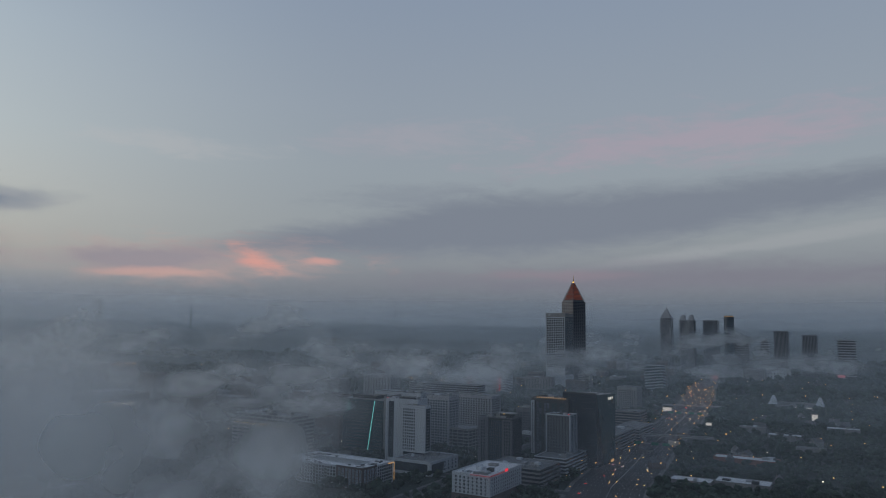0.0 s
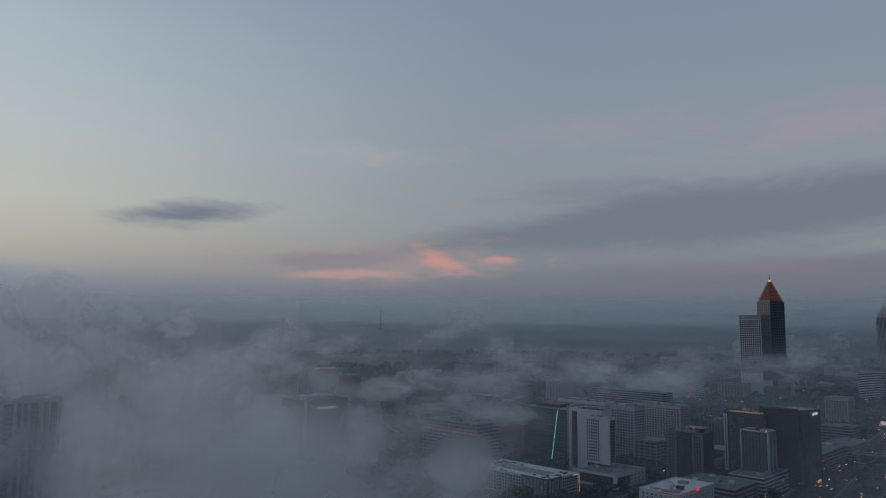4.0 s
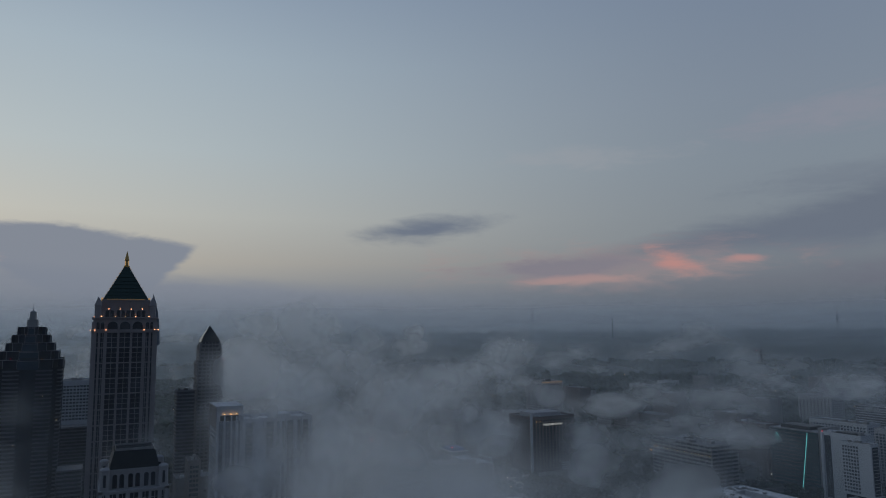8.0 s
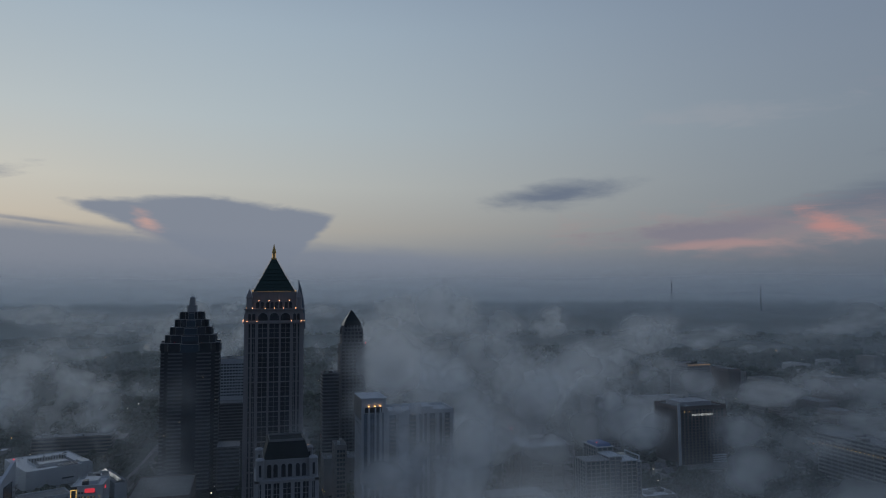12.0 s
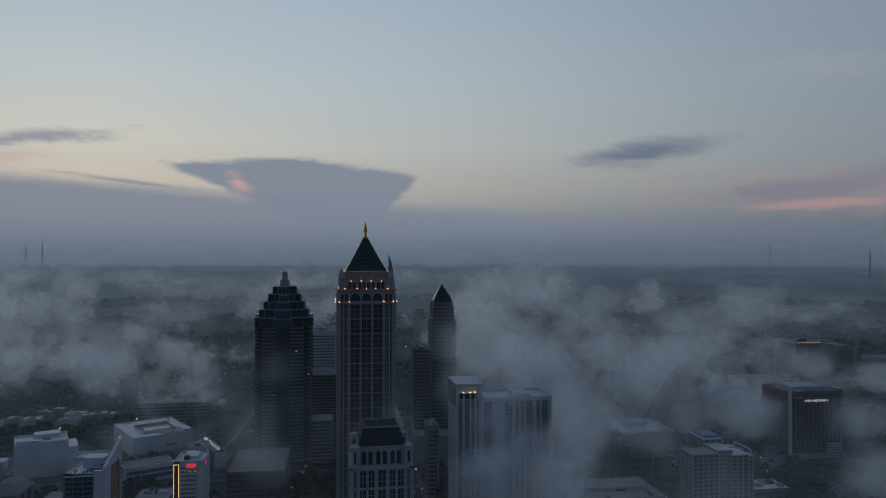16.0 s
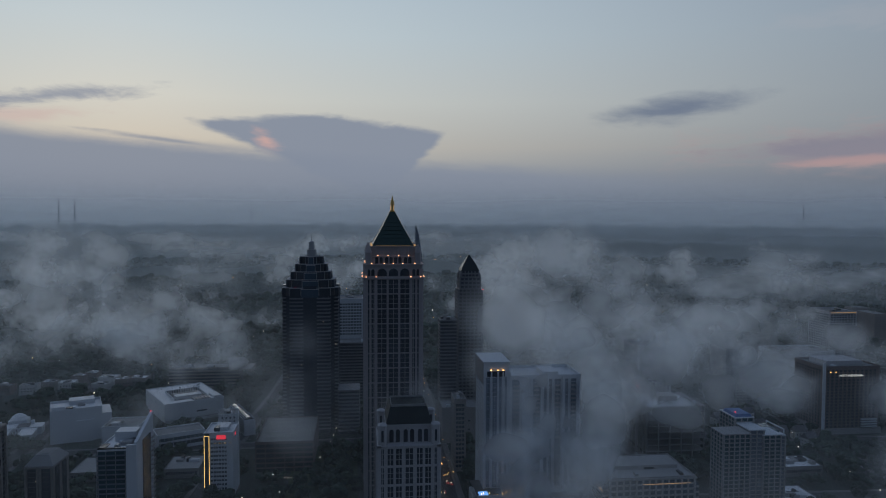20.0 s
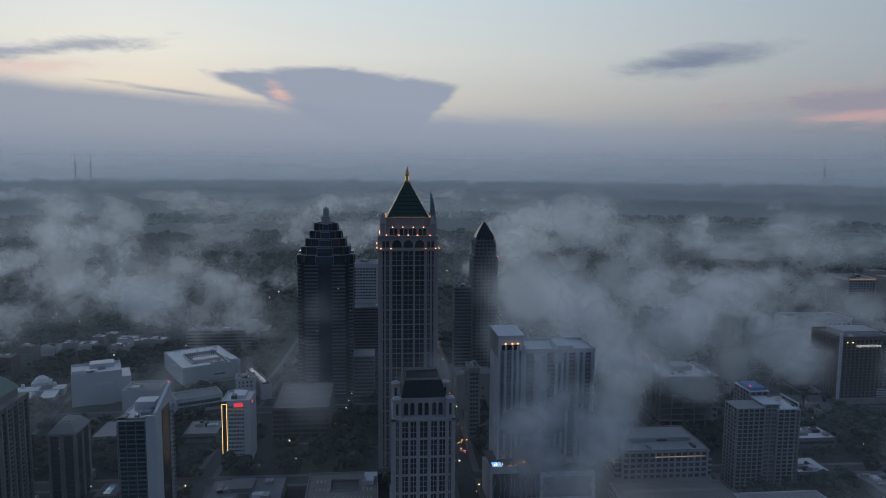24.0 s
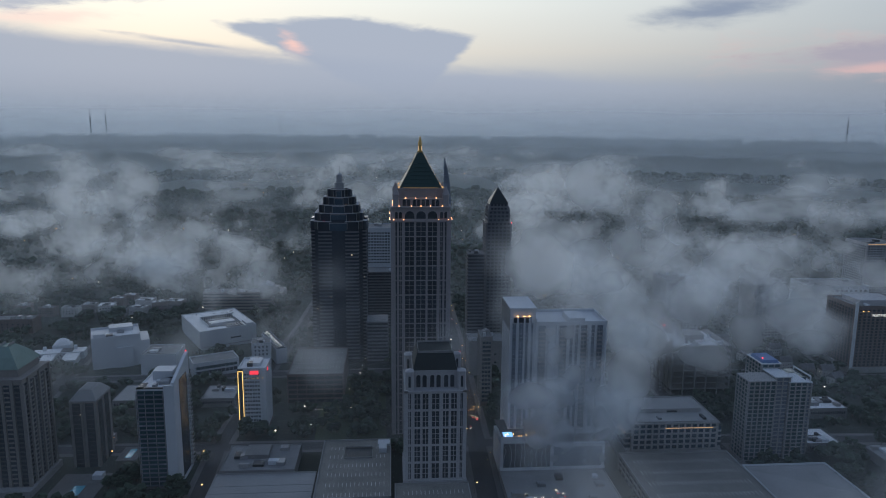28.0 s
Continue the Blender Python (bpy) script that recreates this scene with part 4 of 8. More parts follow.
    for i in range(9):
        y = 8 + i * 4.0
        z, pts = 7.0, []
        yy = y
        while z < 26:
            z1 = min(26, z + rng.uniform(4, 7))
            y1 = y + rng.uniform(-1.3, 1.3)
            pts.append((yy, z, y1, z1))
            z, yy = z1, y1
        v, f = [], []
        for a, b, c, e in pts:
            k = len(v)
            v += [(-3.5, a - 0.12, b), (-3.5, a + 0.12, b), (-3.5, c + 0.12, e), (-3.5, c - 0.12, e), (-3.2, a - 0.12, b), (-3.2, a + 0.12, b), (-3.2, c + 0.12, e), (-3.2, c - 0.12, e)]
            f += [(k, k + 1, k + 2, k + 3), (k + 4, k + 7, k + 6, k + 5), (k, k + 3, k + 7, k + 4), (k + 1, k + 5, k + 6, k + 2)]
        me = bpy.data.meshes.new("wave_strip")
        me.from_pydata(v, [], f)
        me.materials.append(WHITE)
        place("wave_strip", me, p)
    part("deck", [(-2.6, 4.5, 29, 33.5, 42.5, 29.2), (0.5, -35.5, 24, 33.5, 4, 24.2)], PAVING, p)
    part("deck_rail", [(-3, 4, 29.2, -2.7, 43, 31.5), (-3, 42.7, 29.2, 14, 43, 31.5)], WHITE, p)
    part("pool", [(2, 33, 29.2, 10, 40, 29.35)], LAMP_BLUE, p, "small lit blue pool")
    part("pergola", [(3, 12, 29.2, 12, 12.4, 33), (3, 21, 29.2, 12, 21.4, 33), (2.6, 11.8, 33, 12.4, 21.6, 33.4)], STEEL_DARK, p)
    rng = random.Random(8)
    for i in range(11):
        y = 6 + i * 3.3 + rng.uniform(-1, 1)
        part("deck_light", [(rng.uniform(0, 12), y, 29.2, rng.uniform(12.2, 12.6), y + 0.35, 29.6)] if i == 0 else [((q := rng.uniform(0, 13)), y, 29.2, q + 0.4, y + 0.4, 30.4)], LAMP_WARM, p)
    lo = thing("low_garage", "low flat-roofed parking block with pale stained deck", "garage", -127, -95)
    part("wall", [(-28, -38, 0, 27, 41, 4.6)], CONCRETE, lo)
    flat_roof(lo, 55, 79, 4.6, CONCRETE, CONCRETE, 1.0, 0.5, at=(-0.5, 1.5), units=9)
    return t


white_slab_tower()


def neon_hotel():
    """The white hotel with a golden light frame and a red sign."""
    t = thing("hotel", "white hotel block with golden light strips and red roof sign", "hotel", 3, 143)
    w, d, h = 29.0, 23.0, 55.0
    part("wall", [(-w / 2, -d / 2, 0, w / 2, d / 2, h)], WHITE, t)
    flat_roof(t, w, d, h, WHITE_ROOF, WHITE, 1.6, 0.5, units=5)
    part("plant_room", [(-6, -6, h, 8, 5, h + 3.2)], WHITE, t)
    windows(t, w, d, "W", 6, 14, 6, 3.4, 1.5, 1.7, WHITE, GLASS_DARK, 5.0)
    windows(t, w, d, "S", 3, 14, 6, 3.4, 1.1, 1.5, WHITE, GLASS_DARK, 6.0, skip=lambda i, k: i != 1)
    part("dark_bay", [(-w / 2 - 0.5, 7.2, 0, -w / 2, 11.7, 56)], STEEL_DARK, t)
    part("light_strip", [(-w / 2 - 0.75, 11.1, 6, -w / 2 - 0.5, 11.5, 54)], LAMP_GOLD, t)
    part("light_strip", [(-w / 2 - 0.75, 7.3, 3, -w / 2 - 0.5, 7.7, 54)], LAMP_GOLD, t)
    part("light_strip", [(-w / 2 - 0.75, 7.7, 53.6, -w / 2 - 0.5, 11.1, 54)], LAMP_GOLD, t)
    part("light_strip", [(-w / 2 - 0.4, -11.2, 3, -w / 2 - 0.1, 7.3, 3.4)], LAMP_GOLD, t)
    part("roof_sign", [(-w / 2 - 0.4, -5.6, 51.0, -w / 2, 1.6, 54.2)], LAMP_RED_SIGN, t, "glowing red sign")
    part("side_sign", [(-7, -d / 2 - 0.35, 51.5, -3.5, -d / 2, 54.0)], LAMP_RED_SIGN, t, "glowing red sign")
    lit = boxes_mesh("wall_light", [(-0.3, -0.3, 0, 0, 0.3, 0.5)], LAMP_GOLD)
    for y in (-9, -5, -1, 3):
        place("wall_light", lit, t, (-w / 2, y, 47.6))
    part("canopy", [(-w / 2 - 3, -10, 3.4, -w / 2, 6, 4.0)], CONCRETE, t)
    part("base", [(-w / 2 - 0.3, -d / 2 - 0.3, 0, w / 2 + 0.3, d / 2 + 0.3, 2.6)], BRICK, t)


neon_hotel()


def wedge_condo():
    """The glassy condominium tower with a sail-like end wall."""
    t = thing("condo_tower", "glassy condominium tower with white end wall and balconies", "apartment tower", -88, 191)
    # local frame: W face at x=-17, S face at y=-12
    part("wall", [(-17, -11, 0, 19, 13, 74)], CONCRETE, t)
    fl = boxes_mesh("balcony", [(-1.7, -7.0, 0, 0, 11.6, 0.3), (-1.7, -7.0, 0.3, -1.6, 11.6, 1.1)], GLASS_PALE)
    gl = boxes_mesh("window_band", [(-0.15, -6.8, 0.3, 0, 11.2, 2.9)], GLASS_TEAL)
    mull = boxes_mesh("mullion", [(-0.4, -0.15, 0, 0, 0.15, 74)], STEEL)
    part("white_pier", [(-18.9, -12.9, 0, -17, -6.2, 78.5)], WHITE, t, "smooth white corner pier")
    for k in range(22):
        place("balcony", fl, t, (-17.1, 1, 3 + k * 3.25))
        place("window_band", gl, t, (-17.02, 1, 3 + k * 3.25))
    for y in (-5.6, 0.6, 6.8, 13.0):
        place("mullion", mull, t, (-18.4, y, 0))
    n = [(-17.6, -13.2), (19.6, -13.2), (19.6, -11.0), (-17.6, -11.0)]
    tops = (80, 91, 91, 80)
    v = [(x, y, 0) for x, y in n] + [(x, y, z) for (x, y), z in zip(n, tops)]
    me = bpy.data.meshes.new("end_wall")
    me.from_pydata(v, [], [(0, 1, 2, 3), (7, 6, 5, 4), (0, 4, 5, 1), (1, 5, 6, 2), (2, 6, 7, 3), (3, 7, 4, 0)])
    me.materials.append(WHITE)
    place("end_wall", me, t, label="white sloping end wall")
    part("glass_strip", [(-6, -13.5, 4, 12, -13.2, 78)], GLASS_DARK, t)
    slab = boxes_mesh("side_balcony", [(0, -1.6, 0, 6.5, 0, 0.3), (0, -1.6, 0.3, 6.5, -1.5, 1.3)], CONCRETE)
    for k in range(22):
        place("side_balcony", slab, t, (12.6, -13.2, 4 + k * 3.3))
    flat_roof(t, 36, 24, 74, WHITE_ROOF, WHITE, 1.4, 0.5, at=(1, 1), units=8)
    part("roof_frame", [(-17, 8, 75.5, -6, 12.8, 76.2), (-17, -9, 75.5, -15, 12.8, 76.2)], STEEL_DARK, t)
    part("plant_room", [(4, -6, 74, 16, 8, 81)], WHITE, t)
    part("beacon", [(19, -12, 91, 19.6, -11.4, 91.7)], LAMP_RED, t)


wedge_condo()


def hip_office():
    """The small tan tower with a sloping cap."""
    t = thing("office_tower", "tan office tower with dark glass bays and sloped cap", "office building", -54, 257)
    part("wall", [(-14, -9.5, 0, 14, 9.5, 52)], STONE_TAN, t)
    for y in (4.8, -4.8):
        part("glass_bay", [(-14.5, y - 2.9, 0, -14, y + 2.9, 51)], GLASS_DARK, t)
        for k in range(14):
            part("transom", [(-14.7, y - 2.9, 3 + k * 3.5, -14.5, y + 2.9, 3.4 + k * 3.5)], STEEL_DARK, t)
    for x in (-7, 5):
        part("glass_bay", [(x - 3.4, -10, 0, x + 3.4, -9.5, 51)], GLASS_DARK, t)
    for y in (-9.0, -1.0, 1.0, 9.0):
        part("pilaster", [(-14.8, y - 0.7, 0, -14, y + 0.7, 52)], STONE_TAN, t)
    place("cap", solid("cap", [ring(14.3, 9.8, 52), ring(14.3, 9.8, 53), ring(8.5, 5.2, 59), ring(8.5, 5.2, 59.3)], CONCRETE), t, label="sloped grey cap roof")
    part("cap_top", [(-6.5, -3.6, 59.3, 6.5, 3.6, 59.7)], GREY_ROOF, t)
    part("lit_window", [(-14.7, 1.8, 42, -14.5, 2.4, 42.8)], WINDOW_GLOW, t)


hip_office()


def green_roof_tower():
    """The big tan apartment tower with a green hipped roof."""
    t = thing("apartment_tower", "tan apartment tower with green copper hip roof", "apartment tower", -86, 297)
    w, d = 38.0, 34.0
    part("wall", [(-w / 2, -d / 2, 0, w / 2, d / 2, 84)], STONE_TAN, t)
    for side in "WS":
        run = d if side == "W" else w
        for i in range(5):
            a = -run / 2 + run * (i + 0.5) / 5
            px, py = (-w / 2, a) if side == "W" else (a, -d / 2)
            bay = boxes_mesh("window_bay", [(-0.35, -2.1, 3, 0, 2.1, 80)], GLASS_DARK)
            place("window_bay", bay, t, (px, py, 0), radians(SIDES[side]))
            rail = boxes_mesh("balcony", [(-1.1, -1.8, 0, 0, 1.8, 0.25), (-1.1, -1.8, 0.25, -1.0, 1.8, 1.2)], STONE_TAN if i % 2 else STEEL_DARK)
            for k in range(23):
                place("balcony", rail, t, (px, py, 4 + k * 3.35), radians(SIDES[side]))
        for i in range(6):
            a = -run / 2 + run * i / 5
            px, py = (-w / 2, a) if side == "W" else (a, -d / 2)
            place("pier", boxes_mesh("pier", [(-1.3, -1.0, 0, 0, 1.0, 84 if i % 2 else 80)], STONE_TAN), t, (px, py, 0), radians(SIDES[side]))
    part("cornice", [(-w / 2 - 1, -d / 2 - 1, 83.2, w / 2 + 1, d / 2 + 1, 84.4)], STONE_TAN, t)
    part("attic", [(-15, -13, 84.4, 15, 13, 90)], STONE_TAN, t)
    place("hip_roof", solid("hip_roof", [ring(16, 14, 90), ring(15.4, 13.4, 91), ring(11, 9, 97), ring(4.5, 3.2, 103), ring(4.5, 3.2, 103.4)], COPPER), t, label="green copper hip roof")
    part("roof_rail", [(-4.2, -2.9, 103.4, 4.2, -2.7, 105)], STEEL, t)
    part("roof_rail", [(-4.2, 2.7, 103.4, 4.2, 2.9, 105)], STEEL, t)
    part("podium", [(-w / 2 - 8, -d / 2 - 3, 0, w / 2 + 3, d / 2 + 6, 5)], CONCRETE, t)


green_roof_tower()

# ---------------------------------------------------------------- lower blocks round the towers


def museum():
    """White gallery blocks with rows of roof scoops."""
    t = thing("museum", "white panelled art museum block with recessed rooftop court", "museum", 262, 236, z=-16, rz=29)
    part("wall", [(-41.5, -31.5, 16, 41.5, 31.5, 20)], WHITE, t)
    part("upper_wall", [(-43, -33, 20, 43, 33, 36.8)], WHITE, t)
    # the roof is open over a sunken court
    c0, c1, d0, d1 = -29, 10, -20, 19
    part("roof", [(-42.4, -32.4, 36.8, c0, 32.4, 38.2), (c1, -32.4, 36.8, 42.4, 32.4, 38.2), (c0, -32.4, 36.8, c1, d0, 38.2), (c0, d1, 36.8, c1, 32.4, 38.2)], WHITE_ROOF, t)
    part("parapet", [(-43, -33, 36.8, 43, -32.4, 39.2), (-43, 32.4, 36.8, 43, 33, 39.2), (-43, -32.4, 36.8, -42.4, 32.4, 39.2), (42.4, -32.4, 36.8, 43, 32.4, 39.2)], WHITE, t)
    part("court_floor", [(c0, d0, 36.8, c1, d1, 37.0)], GREY_ROOF, t)
    part("court_wall", [(c1 - 0.6, d0, 38.2, c1, d1, 42.0), (c0, d1 - 0.6, 38.2, c1 - 0.6, d1, 41.0), (c0, d0, 38.2, c1 - 0.6, d0 + 0.6, 40.4)], WHITE, t)
    part("roof_block", [(-20, -15, 37.0, -8, 14, 40.4)], WHITE, t)
    part("roof_block", [(-41, -31, 38.2, -22, -22, 41.0)], WHITE, t, "pale corner roof block")
    part("roof_block", [(0, -16, 37.0, 3, 15, 39.4)], STEEL, t)
    slat = boxes_mesh("louvre", [(0, -0.5, 37.0, 1.0, 0.5, 41.5)], STEEL_DARK)
    for i in range(13):
        place("louvre", slat, t, (c1 - 1.8, -17 + i * 2.8, 0))
    scoop = boxes_mesh("skylight", [(-1.5, -1.1, 38.2, 1.5, 1.1, 39.7), (-1.2, -0.8, 39.7, 1.2, 0.8, 40.1)], STEEL)
    for i in range(6):
        for k in range(3):
            place("skylight", scoop, t, (-38 + k * 4.4, -18 + i * 3.4, 0))
    rng = random.Random(4)
    for i in range(16):
        x, y = rng.uniform(13, 39), rng.uniform(-30, 28)
        part("roof_unit", [(x, y, 38.2, x + rng.uniform(0.8, 2.6), y + rng.uniform(0.8, 2.6), 38.2 + rng.uniform(0.5, 1.4))], rng.choice((WHITE, STEEL, STEEL_DARK)), t)
    seam = boxes_mesh("panel_joint", [(-0.05, -0.08, 0, 0, 0.08, 18)], STEEL)
    for i in range(14):
        place("panel_joint", seam, t, (-43, -32.5 + i * 5, 20))
    part("ledge", [(-43.5, -33, 19.6, -43, 33, 20.4)], STEEL, t)
    part("slot_window", [(-43.12, -14, 26, -43, -2, 27.6)], GLASS_DARK, t)
    # lower glass wing
    lw = thing("museum_wing", "low white museum wing with dark roof and long window band", "museum", 140, 211, rz=25)
    part("wall", [(-13, -22, 0, 13, 24, 15)], WHITE, lw)
    part("window_band", [(-13.3, -20, 3.5, -13, 22, 7.0)], GLASS_DARK, lw)
    part("window_band", [(-13.3, -20, 9.0, -13, 22, 12)], GLASS_TEAL, lw)
    for i in range(11):
        part("mullion", [(-13.5, -20 + i * 4.1, 3.5, -13.3, -19.7 + i * 4.1, 12)], WHITE, lw)
    part("roof", [(-12.5, -21.5, 15, 12.5, 23.5, 15.2)], GREY_ROOF, lw)
    part("parapet", [(-13, -22, 15, -12.4, 24, 16.2), (12.4, -22, 15, 13, 24, 16.2), (-12.4, -22, 15, 12.4, -21.4, 16.2), (-12.4, 23.4, 15, 12.4, 24, 16.2)], WHITE, lw)
    sw = thing("museum_wing", "small white gallery building with punched windows", "museum", 165, 166, rz=8)
    part("wall", [(-11, -9, 0, 11, 11, 25)], WHITE, sw)
    windows(sw, 22, 20, "W", 4, 5, 4, 4.2, 1.6, 2.2, WHITE, GLASS_DARK, 2, at=(0, 1))
    flat_roof(sw, 22, 20, 25, GREY_ROOF, WHITE, 1.2, 0.4, at=(0, 1), units=5)
    gw = thing("museum_wing", "long narrow white gallery with ribbed glass roof", "museum", 192, 158, rz=24)
    part("wall", [(-32, -6, 0, 32, 6, 17)], WHITE, gw)
    part("side_glazing", [(-31, -6.2, 4, 31, -6, 15)], GLASS_TEAL, gw)
    place("glass_roof", solid("glass_roof", [ring(31.6, 5.6, 17), ring(30.6, 0.4, 19.5)], GLASS_DARK), gw, label="dark ribbed glass roof")
    for i in range(14):
        part("roof_rib", [(-30 + i * 4.6, -5.4, 17.3, -29.6 + i * 4.6, 5.4, 18.6)], WHITE, gw)
    # theatre block further north
    tb = thing("arts_block", "white windowless arts building with stepped roofs", "theatre", 180, 322, rz=22)
    part("wall", [(-21, -20, 0, 21, 28, 32)], WHITE, tb)
    part("wing", [(-21, -29, 0, 14, -20, 27), (-24, -12, 0, -21, 4, 22)], WHITE, tb)
    flat_roof(tb, 42, 48, 32, WHITE_ROOF, WHITE, 2.6, 0.6, at=(0, 4), units=7)
    part("upper_block", [(4, -14, 32.2, 20, 10, 37)], WHITE, tb)
    part("plant_room", [(-14, 14, 32.2, 2, 26, 36)], WHITE, tb)
    link = thing("link_building", "pale low building joining two museum blocks", "building", 148, 268)
    part("wall", [(-14, -19, 0, 20, 17, 21)], WHITE, link)
    flat_roof(link, 34, 36, 21, GREY_ROOF, WHITE, 1.0, 0.4, at=(3, -1), units=3)


museum()


def deck_garage(name, label, x0, y0, x1, y1, h, wall, deck, bays=0, levels=3, hole=None, lips=1.1):
    """A parking deck: walls with open slots, a top deck with bay lines."""
    w, d = x1 - x0, y1 - y0
    t = thing(name, label, "garage", (x0 + x1) / 2, (y0 + y1) / 2)
    part("core", [(-w / 2 + 0.6, -d / 2 + 0.6, 0, w / 2 - 0.6, d / 2 - 0.6, h - 0.4)], STEEL_DARK, t)
    step = h / levels
    for k in range(1, levels + 1):
        z = k * step
        part("floor_band", [(-w / 2, -d / 2, z - 1.3, w / 2, -d / 2 + 0.7, z), (-w / 2, d / 2 - 0.7, z - 1.3, w / 2, d / 2, z), (-w / 2, -d / 2, z - 1.3, -w / 2 + 0.7, d / 2, z), (w / 2 - 0.7, -d / 2, z - 1.3, w / 2, d / 2, z)], wall, t)
    for side in "WSNE":
        run = d if side in "WE" else w
        n = max(2, int(run / 8))
        for i in range(n + 1):
            a = -run / 2 + 0.4 + (run - 0.8) * i / n
            px, py = {"W": (-w / 2, a), "E": (w / 2, a), "S": (a, -d / 2), "N": (a, d / 2)}[side]
            place("column", boxes_mesh("column", [(-0.12, -0.4, 0, 0.6, 0.4, h)], wall), t, (px, py, 0), radians(SIDES[side]))
    if hole:
        hx0, hy0, hx1, hy1 = hole
        part("deck", [(-w / 2 + 0.7, -d / 2 + 0.7, h - 0.4, hx0, d / 2 - 0.7, h), (hx1, -d / 2 + 0.7, h - 0.4, w / 2 - 0.7, d / 2 - 0.7, h), (hx0, -d / 2 + 0.7, h - 0.4, hx1, hy0, h), (hx0, hy1, h - 0.4, hx1, d / 2 - 0.7, h)], deck, t)
        part("light_well_floor", [(hx0, hy0, 1.0, hx1, hy1, 1.2)], PAVING, t)
        part("light_well_rail", [(hx0 - 0.3, hy0 - 0.3, h, hx1 + 0.3, hy0, h + 1.1), (hx0 - 0.3, hy1, h, hx1 + 0.3, hy1 + 0.3, h + 1.1), (hx0 - 0.3, hy0, h, hx0, hy1, h + 1.1), (hx1, hy0, h, hx1 + 0.3, hy1, h + 1.1)], wall, t)
    else:
        part("deck", [(-w / 2 + 0.7, -d / 2 + 0.7, h - 0.4, w / 2 - 0.7, d / 2 - 0.7, h)], deck, t)
    part("parapet", [(-w / 2, -d / 2, h, w / 2, -d / 2 + 0.5, h + lips), (-w / 2, d / 2 - 0.5, h, w / 2, d / 2, h + lips), (-w / 2, -d / 2, h, -w / 2 + 0.5, d / 2, h + lips), (w / 2 - 0.5, -d / 2, h, w / 2, d / 2, h + lips)], wall, t)
    if bays:
        lines = []
        n = int((d - 8) / 2.9)
        rows_x = [-w / 2 + 5 + j * bays for j in range(int((w - 8) / bays) + 1)]
        for x in rows_x:
            for i in range(n):
                y = -d / 2 + 5 + i * 2.9
                if hole and hole[0] - 3.5 < x < hole[2] + 3.5 and hole[1] - 1 < y < hole[3] + 1:
                    continue
                lines.append((x - 2.6, y - 0.14, h + 0.004, x + 2.6, y + 0.14, h + 0.012))
        part("bay_lines", lines, PAINT_WHITE, t, kind="stuff")
    return t


g1 = deck_garage("parking_garage", "tan concrete parking deck with a square light well", -146, 26.5, -57, 79, 11, CONCRETE, DECK, 14, 3, (14, -12, 32, 9))
part("stair_house", [(22, -23, 11, 32, -17, 14.5), (33, -25.5, 11, 41, -16, 13)], WHITE, g1)
deck_garage("parking_garage", "tan concrete parking deck beside the stone tower", -168, -28, -127, 24, 10, CONCRETE, DECK, 12, 3)
deck_garage("parking_garage", "brick-banded parking garage with a pale stained roof deck", 50, 71, 130, 123, 27, BRICK, DECK, 15, 6)
deck_garage("parking_garage", "long concrete parking garage with striped sides", -178, -232, -95, -147, 12.5, CONCRETE, DECK, 16, 3)
deck_garage("parking_garage", "white precast parking garage with long slots", -206, -300, -114, -235, 10, WHITE, CONCRETE, 0, 3)


def big_store():
    t = thing("store_building", "low flat commercial building with broad blue-grey roof", "shop", -108, 117)
    part("wall", [(-36, -36, 0, 8, 36, 7)], CONCRETE, t)
    flat_roof(t, 44, 72, 7, CONCRETE, CONCRETE, 0.9, 0.5, at=(-14, 0), units=0)
    part("rear_block", [(8, -20, 0, 50, 34, 9)], CONCRETE_DARK, t)
    flat_roof(t, 42, 54, 9, GREY_ROOF, CONCRETE_DARK, 0.9, 0.5, at=(29, 7), units=8)
    part("upper_block", [(28, 2, 9.1, 46, 20, 12)], CONCRETE_DARK, t)
    for x in (-30, -20, -10):
        part("roof_joint", [(x, -35, 7.15, x + 0.3, 35, 7.3)], GREY_ROOF, t)


big_store()


def banded_office():
    """The pale office with ribbon windows over the garage."""
    t = thing("office_building", "pale stepped office building with ribbon windows and lit cornice", "office building", -66, -192)
    banded(t, 50, 68, 12.5, 34, 4.3, 1.5, CONCRETE, GLASS_BLUE, posts=5.0, post_w=1.5)
    banded(t, 44, 76, 12.5, 30, 4.3, 1.5, CONCRETE, GLASS_BLUE)
    part("base", [(-25, -38, 0, 25, 38, 12.5)], CONCRETE, t)
    part("roof_slab", [(-26, -35, 34, 26, 35, 35.2)], CONCRETE, t)
    flat_roof(t, 50, 68, 35.2, CONCRETE, CONCRETE, 1.1, 0.5, units=5)
    place("dome_pad", solid("dome_pad", [circle(9, 35.4, 24, 4, 6), circle(9, 36.6, 24, 4, 6), circle(5, 38.2, 24, 4, 6)], WHITE), t)
    part("plant_room", [(-6, -28, 35.4, 16, 22, 38.4)], CONCRETE, t)
    part("cornice_light", [(-25.6, -30, 30.6, -25.4, 8, 30.9)], LAMP_SOFT, t)
    part("corner_light", [(-22.5, 38.6, 26, -10, 38.8, 26.5)], LAMP_SOFT, t)


banded_office()


